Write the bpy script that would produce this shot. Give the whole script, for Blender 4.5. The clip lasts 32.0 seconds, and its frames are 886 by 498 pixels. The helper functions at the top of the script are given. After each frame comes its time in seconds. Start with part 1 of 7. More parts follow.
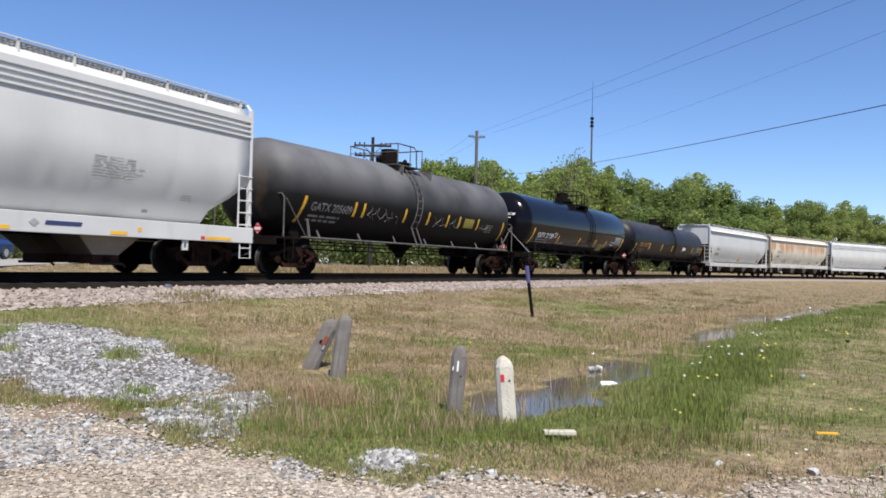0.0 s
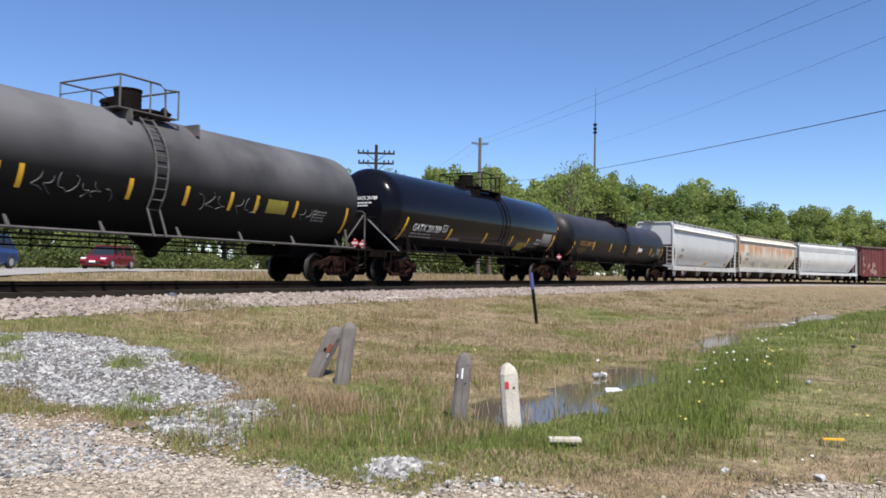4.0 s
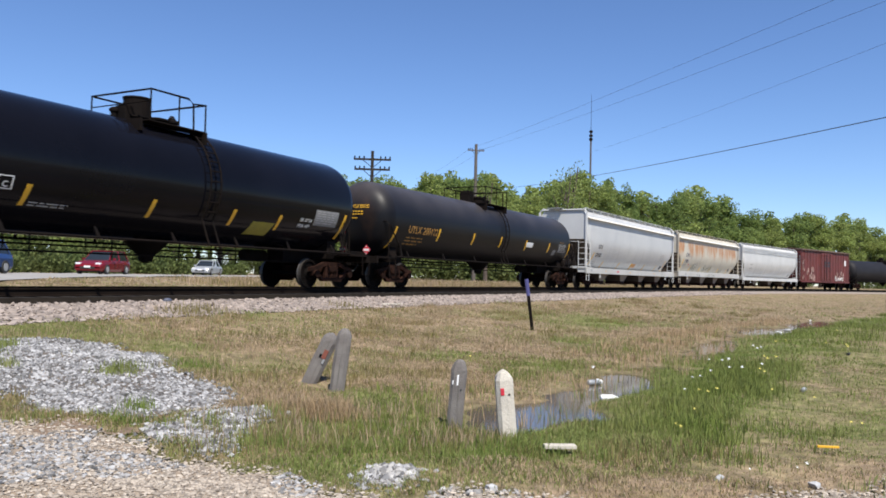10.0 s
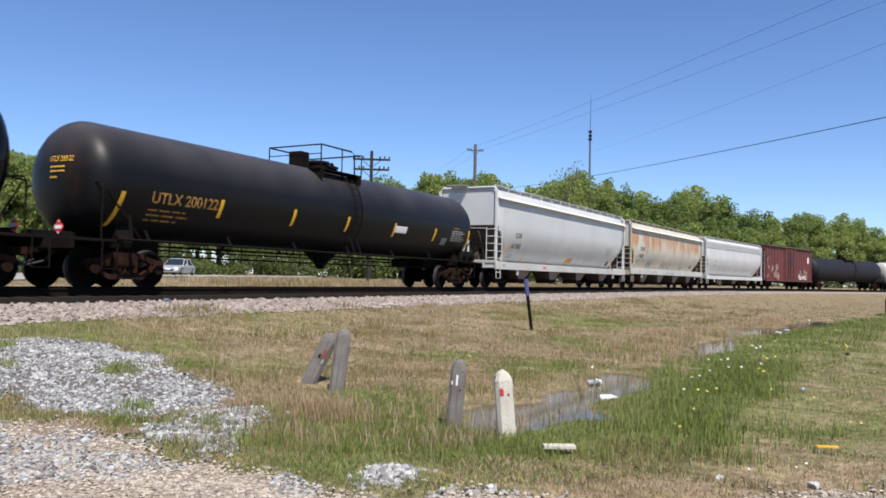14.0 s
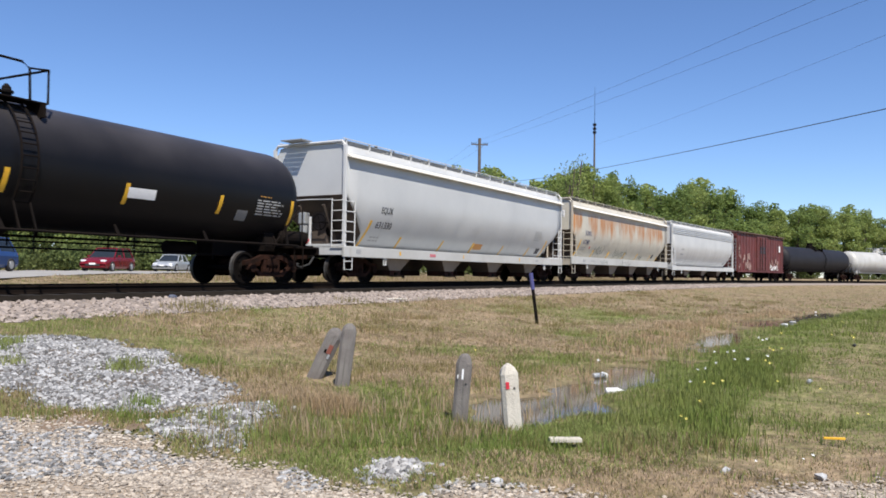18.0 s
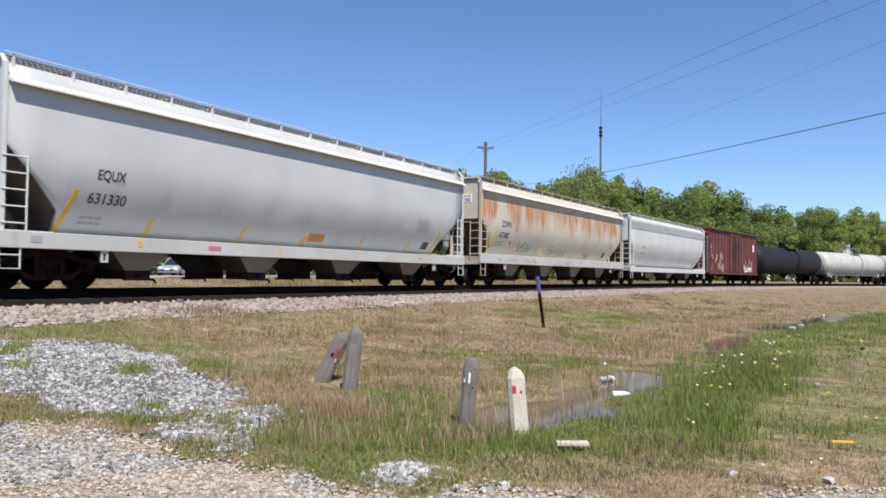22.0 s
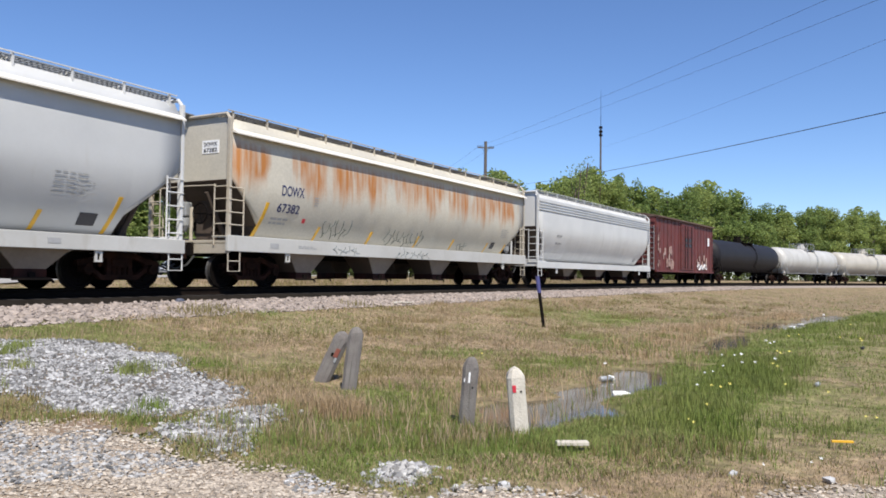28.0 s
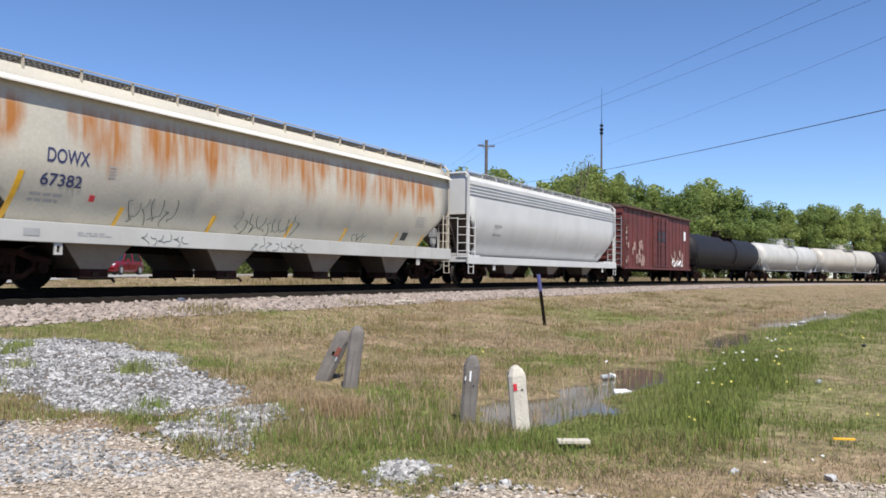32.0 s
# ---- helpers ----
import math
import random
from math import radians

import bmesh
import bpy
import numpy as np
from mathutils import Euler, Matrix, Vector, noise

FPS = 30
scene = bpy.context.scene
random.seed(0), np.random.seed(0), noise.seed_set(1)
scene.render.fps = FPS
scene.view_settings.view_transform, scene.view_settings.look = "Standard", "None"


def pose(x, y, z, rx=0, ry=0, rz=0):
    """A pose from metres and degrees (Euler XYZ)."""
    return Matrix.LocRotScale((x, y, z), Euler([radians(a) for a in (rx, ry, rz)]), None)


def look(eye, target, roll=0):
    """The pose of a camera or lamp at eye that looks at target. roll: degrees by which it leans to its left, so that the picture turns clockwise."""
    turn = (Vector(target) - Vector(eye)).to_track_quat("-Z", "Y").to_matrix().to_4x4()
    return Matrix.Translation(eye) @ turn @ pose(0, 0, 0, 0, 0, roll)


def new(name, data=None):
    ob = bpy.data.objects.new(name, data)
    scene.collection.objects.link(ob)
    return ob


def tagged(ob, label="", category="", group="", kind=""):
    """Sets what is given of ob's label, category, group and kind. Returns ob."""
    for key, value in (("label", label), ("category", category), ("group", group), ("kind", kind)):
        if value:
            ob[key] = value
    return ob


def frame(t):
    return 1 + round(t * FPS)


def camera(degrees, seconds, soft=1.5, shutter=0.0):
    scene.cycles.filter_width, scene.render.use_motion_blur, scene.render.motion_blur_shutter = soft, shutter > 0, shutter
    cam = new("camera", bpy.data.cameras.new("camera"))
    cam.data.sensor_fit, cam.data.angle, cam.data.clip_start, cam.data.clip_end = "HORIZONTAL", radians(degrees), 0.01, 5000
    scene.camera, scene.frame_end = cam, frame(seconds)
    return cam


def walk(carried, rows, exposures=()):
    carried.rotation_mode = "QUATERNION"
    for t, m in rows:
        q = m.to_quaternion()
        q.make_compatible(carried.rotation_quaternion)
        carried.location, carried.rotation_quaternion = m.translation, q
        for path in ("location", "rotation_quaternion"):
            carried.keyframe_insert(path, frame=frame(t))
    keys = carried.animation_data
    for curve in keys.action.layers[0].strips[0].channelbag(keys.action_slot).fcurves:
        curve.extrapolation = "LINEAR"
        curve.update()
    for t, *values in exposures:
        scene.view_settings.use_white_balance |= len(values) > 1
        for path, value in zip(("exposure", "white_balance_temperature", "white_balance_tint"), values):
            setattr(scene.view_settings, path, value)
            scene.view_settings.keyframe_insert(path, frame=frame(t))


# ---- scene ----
SECONDS = 32.0
cam = camera(59.44, SECONDS, soft=1.7, shutter=0.4)
PATH = [
    (0, pose(-0.003, 0.007, 0.410, 91.139, -1.394, -0.109)),
    (0.5, pose(-0.001, 0.007, 0.414, 91.114, -1.345, -0.100)),
    (1, pose(-0.001, 0.006, 0.419, 90.998, -1.275, -0.093)),
    (1.5, pose(-0.008, 0.007, 0.413, 91.119, -1.297, 0.098)),
    (2, pose(-0.008, -0.003, 0.415, 91.177, -1.311, 0.098)),
    (2.5, pose(0.001, 0.006, 0.413, 91.241, -1.318, 0.095)),
    (3, pose(-0.002, 0.004, 0.415, 91.798, -1.352, 0.101)),
    (3.5, pose(-0.003, 0.003, 0.411, 91.663, -1.164, 0.133)),
    (5.5, pose(0.000, -0.003, 0.418, 91.643, -1.068, 0.211)),
    (6, pose(-0.006, -0.001, 0.413, 91.762, -1.099, 0.145)),
    (6.5, pose(0.005, -0.004, 0.416, 91.810, -0.977, 0.167)),
    (7, pose(0.003, 0.003, 0.415, 91.876, -0.944, 0.112)),
    (7.5, pose(0.000, -0.007, 0.421, 91.898, -1.021, 0.095)),
    (8, pose(0.001, 0.002, 0.414, 92.054, -1.006, 0.043)),
    (8.5, pose(-0.001, -0.004, 0.419, 92.108, -1.067, -0.034)),
    (9, pose(0.000, 0.000, 0.417, 92.101, -1.118, -0.041)),
    (9.5, pose(-0.003, -0.002, 0.416, 92.094, -1.218, -0.094)),
    (10, pose(-0.003, -0.003, 0.415, 92.114, -1.279, -0.134)),
    (10.5, pose(-0.003, 0.002, 0.416, 92.062, -1.202, -0.155)),
    (11, pose(-0.001, 0.006, 0.417, 92.040, -1.122, -0.168)),
    (11.5, pose(0.001, -0.002, 0.414, 92.050, -1.053, -0.185)),
    (12, pose(-0.005, 0.005, 0.414, 92.012, -1.095, -0.197)),
    (12.5, pose(0.001, 0.000, 0.418, 91.992, -1.001, -0.151)),
    (13, pose(0.002, 0.006, 0.413, 91.950, -1.101, -0.103)),
    (13.5, pose(-0.003, 0.005, 0.412, 92.065, -1.170, -0.177)),
    (14, pose(-0.003, 0.000, 0.415, 92.120, -1.269, -0.189)),
    (14.5, pose(-0.006, -0.004, 0.413, 92.320, -1.434, -0.285)),
    (16.5, pose(-0.004, 0.002, 0.417, 91.627, -1.204, -0.480)),
    (17, pose(0.001, 0.007, 0.418, 91.697, -1.143, -0.274)),
    (17.5, pose(0.000, 0.003, 0.417, 91.742, -1.002, -0.093)),
    (18, pose(0.000, 0.004, 0.413, 91.702, -0.839, 0.194)),
    (18.5, pose(-0.000, -0.004, 0.420, 91.707, -0.782, 0.515)),
    (19, pose(0.004, -0.005, 0.414, 91.894, -0.568, 0.686)),
    (19.5, pose(-0.002, -0.008, 0.413, 91.944, -0.635, 0.673)),
    (20, pose(0.001, -0.003, 0.419, 91.893, -0.593, 0.716)),
    (20.5, pose(-0.004, -0.006, 0.415, 91.896, -0.544, 0.692)),
    (21, pose(-0.004, -0.007, 0.415, 91.911, -0.683, 0.664)),
    (21.5, pose(-0.002, -0.003, 0.415, 91.936, -0.697, 0.665)),
    (22, pose(-0.001, -0.013, 0.414, 91.970, -0.713, 0.663)),
    (22.5, pose(0.000, -0.004, 0.416, 91.887, -0.654, 0.733)),
    (23, pose(0.001, -0.010, 0.416, 91.877, -0.717, 0.725)),
    (23.5, pose(0.001, -0.010, 0.416, 91.877, -0.717, 0.725)),
    (24, pose(0.000, -0.008, 0.415, 91.912, -0.687, 0.693)),
    (24.5, pose(0.005, -0.005, 0.417, 91.820, -0.684, 0.723)),
    (25, pose(0.001, -0.007, 0.417, 92.010, -0.649, 0.736)),
    (25.5, pose(0.005, -0.004, 0.419, 91.965, -0.763, 0.713)),
    (27.5, pose(-0.000, -0.005, 0.414, 91.897, -0.807, 0.703)),
    (28, pose(-0.001, -0.011, 0.416, 91.933, -0.712, 0.663)),
    (28.5, pose(0.003, -0.004, 0.414, 92.023, -0.797, 0.709)),
    (29, pose(-0.000, -0.004, 0.419, 92.147, -0.780, 0.871)),
    (29.5, pose(0.002, -0.015, 0.415, 92.097, -0.717, 0.978)),
    (30, pose(0.002, -0.004, 0.415, 91.965, -0.756, 0.839)),
    (30.5, pose(-0.005, -0.004, 0.414, 91.963, -0.772, 0.714)),
    (31, pose(0.002, -0.008, 0.419, 91.961, -0.756, 0.712)),
    (31.5, pose(-0.000, -0.003, 0.416, 91.880, -0.669, 0.664)),
    (32, pose(0.004, -0.005, 0.414, 91.832, -0.556, 0.748)),
]
walk(cam, PATH, exposures=[(0, 0.45), (32, 0.45)])

# ---- light ----
SUN_TO = Vector((0.33, -0.945, 1.43)).normalized()
world = bpy.data.worlds.new("world")
scene.world = world
world.use_nodes = True
wn = world.node_tree
sky = wn.nodes.new("ShaderNodeTexSky")
sky.sky_type = "NISHITA"
sky.sun_disc = False
sky.sun_elevation = math.asin(SUN_TO.z)
sky.sun_rotation = math.atan2(SUN_TO.x, SUN_TO.y)
sky.altitude = 1200.0
sky.air_density, sky.dust_density, sky.ozone_density = 1.0, 0.15, 4.0
bg = wn.nodes["Background"]
deep = wn.nodes.new("ShaderNodeHueSaturation")
deep.inputs["Saturation"].default_value = 1.05
tint = wn.nodes.new("ShaderNodeMix")
tint.data_type, tint.blend_type = "RGBA", "MULTIPLY"
tint.inputs[0].default_value = 1.0
tint.inputs[7].default_value = (0.91, 0.95, 1.09, 1)
wn.links.new(sky.outputs[0], deep.inputs["Color"])
wn.links.new(deep.outputs[0], tint.inputs[6])
wn.links.new(tint.outputs[2], bg.inputs[0])
bg.inputs[1].default_value = 0.104
sun = new("sun", bpy.data.lights.new("sun", "SUN"))
sun.data.energy, sun.data.angle, sun.data.color = 5.0, radians(0.55), (1.0, 0.945, 0.85)
sun.matrix_world = look(SUN_TO * 50, (0, 0, 0))

# ---- materials ----
MATS = {}


def material(name, base, rough=0.7, metal=0.0, second=None, scale=3.0, amount=0.5, fine=40.0, bump=0.0, streak=None,
             coat=0.0, random=0.0, island=0.0, spec=0.5, obj_space=True, grit=0.16, dust_sheen=None, thin=0.0):
    """A surface with a base colour, patches of a second colour, fine grain, optional downward streaks and relief."""
    m = bpy.data.materials.new(name)
    m.use_nodes = True
    n, k = m.node_tree.nodes, m.node_tree.links
    b = n["Principled BSDF"]
    b.inputs["Roughness"].default_value, b.inputs["Metallic"].default_value = rough, metal
    b.inputs["Coat Weight"].default_value = coat
    b.inputs["Specular IOR Level"].default_value = spec
    tc = n.new("ShaderNodeTexCoord")
    src = tc.outputs["Object"]
    if not obj_space:
        src = n.new("ShaderNodeNewGeometry").outputs["Position"]
    second = second or tuple(c * 0.7 for c in base)

    def ramped(out, lo, hi):
        r = n.new("ShaderNodeMapRange")
        r.inputs["From Min"].default_value, r.inputs["From Max"].default_value = lo, hi
        k.new(out, r.inputs["Value"])
        return r.outputs[0]

    def mix(a, c, f, mode="MIX"):
        x = n.new("ShaderNodeMix")
        x.data_type, x.blend_type = "RGBA", mode
        for i, v in ((6, a), (7, c)):
            if isinstance(v, tuple):
                x.inputs[i].default_value = (*v, 1)
            else:
                k.new(v, x.inputs[i])
        if isinstance(f, float):
            x.inputs[0].default_value = f
        else:
            k.new(f, x.inputs[0])
        return x.outputs[2]

    big = n.new("ShaderNodeTexNoise")
    big.inputs["Scale"].default_value, big.inputs["Detail"].default_value = scale, 5
    k.new(src, big.inputs["Vector"])
    col = mix(base, second, ramped(big.outputs[0], 0.5 - amount * 0.35, 0.75))
    small = n.new("ShaderNodeTexNoise")
    small.inputs["Scale"].default_value, small.inputs["Detail"].default_value = fine, 3
    k.new(src, small.inputs["Vector"])
    grain = n.new("ShaderNodeMapRange")
    grain.inputs["To Min"].default_value, grain.inputs["To Max"].default_value = 1 - grit, 1 + grit
    k.new(small.outputs[0], grain.inputs["Value"])
    hsv = n.new("ShaderNodeHueSaturation")
    k.new(col, hsv.inputs["Color"])
    k.new(grain.outputs[0], hsv.inputs["Value"])
    col = hsv.outputs[0]
    if streak:
        (colour, lo, hi, sx, sz) = streak
        mp = n.new("ShaderNodeMapping")
        mp.inputs["Scale"].default_value = (sx, sx, sz)
        k.new(src, mp.inputs["Vector"])
        st = n.new("ShaderNodeTexNoise")
        st.inputs["Scale"].default_value, st.inputs["Detail"].default_value = 1.0, 4
        k.new(mp.outputs[0], st.inputs["Vector"])
        col = mix(col, colour, ramped(st.outputs[0], lo, hi))
    if random or island:
        value = n.new("ShaderNodeObjectInfo").outputs["Random"] if random else n.new("ShaderNodeNewGeometry").outputs["Random Per Island"]
        mr = n.new("ShaderNodeMapRange")
        mr.inputs["To Min"].default_value, mr.inputs["To Max"].default_value = 1 - (random or island), 1 + (random or island)
        k.new(value, mr.inputs["Value"])
        h2 = n.new("ShaderNodeHueSaturation")
        k.new(col, h2.inputs["Color"])
        k.new(mr.outputs[0], h2.inputs["Value"])
        col = h2.outputs[0]
    # pale dust plus sky sheen put into the colour, stronger with height
    if dust_sheen:
        (colour, z0, z1, most) = dust_sheen
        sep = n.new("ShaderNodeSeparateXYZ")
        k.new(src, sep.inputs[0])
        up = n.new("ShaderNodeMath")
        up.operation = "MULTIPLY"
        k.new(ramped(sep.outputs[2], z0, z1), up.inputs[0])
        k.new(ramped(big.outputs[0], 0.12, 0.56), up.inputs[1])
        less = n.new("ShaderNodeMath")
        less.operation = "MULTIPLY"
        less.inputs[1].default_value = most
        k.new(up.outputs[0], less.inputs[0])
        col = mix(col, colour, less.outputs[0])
    k.new(col, b.inputs["Base Color"])
    if thin:
        see = n.new("ShaderNodeBsdfTranslucent")
        k.new(col, see.inputs["Color"])
        both = n.new("ShaderNodeMixShader")
        both.inputs[0].default_value = thin
        k.new(b.outputs[0], both.inputs[1])
        k.new(see.outputs[0], both.inputs[2])
        k.new(both.outputs[0], n["Material Output"].inputs["Surface"])
    if bump:
        bp = n.new("ShaderNodeBump")
        bp.inputs["Strength"].default_value, bp.inputs["Distance"].default_value = bump, 0.02
        k.new(small.outputs[0], bp.inputs["Height"])
        k.new(bp.outputs[0], b.inputs["Normal"])
    MATS[name] = m
    return m


def plain(name, colour, rough=0.6, metal=0.0):
    return material(name, colour, rough, metal, tuple(c * 0.85 for c in colour), 2.0, 0.3, 25.0)


M_sill = material("grimy_white_sill_paint", (0.48, 0.475, 0.455), 0.5, 0, (0.39, 0.38, 0.355), 0.7, 0.6, 14, 0.02, ((0.30, 0.26, 0.21), 0.6, 0.88, 2.5, 0.6), grit=0.05)
M_white = material("white_car_paint", (0.55, 0.547, 0.537), 0.42, 0, (0.47, 0.47, 0.463), 0.6, 0.4, 12, 0.02, ((0.4, 0.392, 0.368), 0.62, 0.85, 2.2, 0.25), grit=0.03)
M_grey = material("pale_grey_car_paint", (0.49, 0.493, 0.49), 0.45, 0, (0.41, 0.416, 0.42), 0.5, 0.5, 14, 0.02, ((0.388, 0.369, 0.33), 0.66, 0.9, 2.5, 0.25), grit=0.03)
M_beige = material("beige_car_paint", (0.45, 0.398, 0.315), 0.55, 0, (0.352, 0.315, 0.262), 0.5, 0.6, 14, 0.03, ((0.338, 0.27, 0.195), 0.6, 0.9, 2.0, 0.2))
# upper half: dust and a painted-in sky sheen
M_matte = material("weathered_dark_tank_paint", (0.009, 0.009, 0.010), 0.52, 0, (0.015, 0.014, 0.0135), 0.4, 0.5, 9, 0.03, ((0.10, 0.066, 0.04), 0.62, 0.9, 0.7, 0.5), grit=0.05, dust_sheen=((0.142, 0.140, 0.146), 2.4, 3.5, 0.97), spec=0.08)
M_gloss = material("glossy_black_tank_paint", (0.004, 0.004, 0.006), 0.15, 0, (0.006, 0.006, 0.009), 0.5, 0.4, 9, 0.01, spec=0.15)
# grey upper part again mixes dust with sky sheen put into the paint
M_rustblack = material("rust_stained_black_tank_paint", (0.006, 0.006, 0.0075), 0.42, 0, (0.010, 0.009, 0.009), 0.45, 0.35, 8, 0.03, ((0.045, 0.026, 0.018), 0.62, 0.9, 0.6, 0.5), grit=0.05, dust_sheen=((0.076, 0.070, 0.075), 2.7, 3.9, 0.75), spec=0.16)
M_greytank = material("dark_grey_tank_paint", (0.019, 0.018, 0.0215), 0.6, 0, (0.012, 0.0115, 0.0135), 0.6, 0.5, 9, spec=0.2)
M_whitetank = material("white_tank_paint", (0.488, 0.481, 0.46), 0.45, 0, (0.363, 0.349, 0.321), 0.6, 0.6, 9, 0.02, ((0.237, 0.209, 0.175), 0.6, 0.9, 1.3, 0.3))
M_creamtank = material("cream_tank_paint", (0.46, 0.432, 0.377), 0.45, 0, (0.349, 0.321, 0.279), 0.6, 0.6, 9, 0.02)
M_boxred = material("faded_red_boxcar_paint", (0.14, 0.027, 0.023), 0.6, 0, (0.08, 0.021, 0.018), 0.9, 0.7, 10, 0.03, ((0.06, 0.024, 0.018), 0.58, 0.85, 2.0, 0.25))
M_boxroof = material("rusted_roof_sheet", (0.075, 0.042, 0.033), 0.8, 0, (0.12, 0.075, 0.055), 2.0, 0.6, 20, 0.1)
M_steel = material("grimy_dark_steel", (0.008, 0.007, 0.007), 0.75, 0, (0.014, 0.010, 0.008), 2.0, 0.6, 20, 0.1, spec=0.03)
M_truck = material("rust_brown_cast_steel", (0.045, 0.020, 0.014), 0.8, 0, (0.008, 0.006, 0.005), 3.0, 0.9, 25, 0.2, spec=0.03)
M_wheel = material("dark_oily_wheel_steel", (0.0056, 0.0049, 0.00455), 0.7, 0, (0.0084, 0.0063, 0.0056), 4.0, 0.5, 25, 0.1, spec=0.03)
M_tread = material("worn_bright_tread_steel", (0.09, 0.083, 0.078), 0.45, 0.6, (0.05, 0.044, 0.04), 4.0, 0.5, 25, 0.05)
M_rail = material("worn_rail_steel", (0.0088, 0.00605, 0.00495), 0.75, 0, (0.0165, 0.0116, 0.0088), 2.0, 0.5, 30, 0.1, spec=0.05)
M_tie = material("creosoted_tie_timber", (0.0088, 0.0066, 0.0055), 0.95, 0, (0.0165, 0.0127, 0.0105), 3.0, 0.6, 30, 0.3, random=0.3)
M_ballast = material("pinkish_ballast_stone", (0.29, 0.24, 0.208), 0.9, 0, (0.21, 0.178, 0.162), 6.0, 0.6, 30, 0.4, island=0.35)
M_dark_bed = material("near_black_ballast", (0.011, 0.0088, 0.00715), 0.95, 0, (0.0193, 0.0154, 0.0121), 3.0, 0.6, 40, 0.8, spec=0.1, obj_space=False)
M_heap = material("pale_broken_stone", (0.38, 0.37, 0.355), 0.9, 0, (0.25, 0.24, 0.23), 6.0, 0.6, 30, 0.4, island=0.4)
M_gravel = material("blue_grey_gravel_stone", (0.30, 0.297, 0.298), 0.9, 0, (0.175, 0.172, 0.172), 6.0, 0.6, 30, 0.4, island=0.72)
M_tankrail = material("dusty_grey_rail_paint", (0.12, 0.11, 0.105), 0.7, 0, (0.05, 0.045, 0.042), 3.0, 0.6, 20, 0.1)
M_walkgrey = material("dark_grey_walkway_steel", (0.20, 0.195, 0.19), 0.7, 0.2, (0.13, 0.12, 0.11), 3.0, 0.6, 20, 0.1)
M_yellow = material("yellow_reflector_stripe", (0.75, 0.42, 0.03), 0.4, 0, (0.6, 0.33, 0.03), 3, 0.4, 20)
M_black = plain("black_rubber", (0.02, 0.02, 0.02), 0.7)
# rusty grime darkened further, so the underside's shade is in the colour
M_slope = material("shaded_rust_brown_sheet", (0.085, 0.06, 0.045), 0.9, 0, (0.045, 0.033, 0.026), 1.2, 0.6, 12, 0.1)
M_bay = material("dusty_brown_bay_sheet", (0.247, 0.21, 0.165), 0.85, 0, (0.165, 0.128, 0.0975), 1.2, 0.6, 12, 0.1)
M_gate = material("dark_red_gate_steel", (0.05, 0.018, 0.014), 0.9, 0, (0.02, 0.012, 0.01), 3.0, 0.7, 20, 0.1, spec=0.1)
M_glass = plain("dark_tinted_glass", (0.02, 0.025, 0.03), 0.08)
M_wood = material("weathered_grey_timber", (0.195, 0.18, 0.165), 0.9, 0, (0.128, 0.112, 0.105), 5.0, 0.6, 60, 0.5, ((0.0975, 0.09, 0.0825), 0.55, 0.8, 40.0, 2.0))
M_whitewood = material("whitewashed_timber", (0.57, 0.525, 0.45), 0.85, 0, (0.465, 0.427, 0.367), 5.0, 0.5, 60, 0.4, ((0.27, 0.247, 0.21), 0.62, 0.85, 40.0, 2.0))
M_polewood = material("dark_pole_timber", (0.075, 0.0638, 0.0562), 0.9, 0, (0.12, 0.105, 0.09), 4.0, 0.5, 40, 0.3)
M_bark = material("grey_brown_bark", (0.0975, 0.075, 0.06), 0.95, 0, (0.0525, 0.0413, 0.0338), 3.0, 0.6, 15, 0.5)
M_darkpole = material("creosote_black_pole_timber", (0.028, 0.024, 0.022), 0.9, 0, (0.045, 0.04, 0.036), 4.0, 0.5, 40, 0.3, spec=0.1)
M_cable = plain("black_cable", (0.05, 0.05, 0.055), 0.6)
M_zinc = material("galvanised_steel", (0.375, 0.383, 0.39), 0.5, 0.4, (0.3, 0.307, 0.315), 3.0, 0.4, 30)
M_road = material("pale_road_surface", (0.315, 0.3, 0.277), 0.9, 0, (0.255, 0.24, 0.225), 0.6, 0.6, 20, 0.2, obj_space=False)

# ---- builders ----
def part(name, bm, mat, parent=None, label="", smooth=False, m=None):
    """Links a bmesh as one mesh object under a thing or a part."""
    me = bpy.data.meshes.new(name)
    bm.to_mesh(me)
    bm.free()
    me.materials.append(mat)
    if smooth:
        me.polygons.foreach_set("use_smooth", [True] * len(me.polygons))
    ob = new(name, me)
    if parent:
        ob.parent = parent
    if m:
        ob.matrix_basis = m
    if label:
        ob["label"] = label
    return ob


def thing(name, m, label, category, group="", kind=""):
    ob = new(name)
    ob.empty_display_size = 0.2
    ob.matrix_basis = m
    return tagged(ob, label, category, group, kind)


def box(bm, x0, x1, y0, y1, z0, z1, bevel=0.0):
    v = [bm.verts.new((x, y, z)) for x in (x0, x1) for y in (y0, y1) for z in (z0, z1)]
    f = [bm.faces.new([v[i] for i in q]) for q in ((0, 1, 3, 2), (4, 6, 7, 5), (0, 4, 5, 1), (2, 3, 7, 6), (0, 2, 6, 4), (1, 5, 7, 3))]
    if bevel:
        edges = list({e for q in f for e in q.edges})
        bmesh.ops.bevel(bm, geom=edges, offset=bevel, segments=2, affect="EDGES", profile=0.6)
    return bm


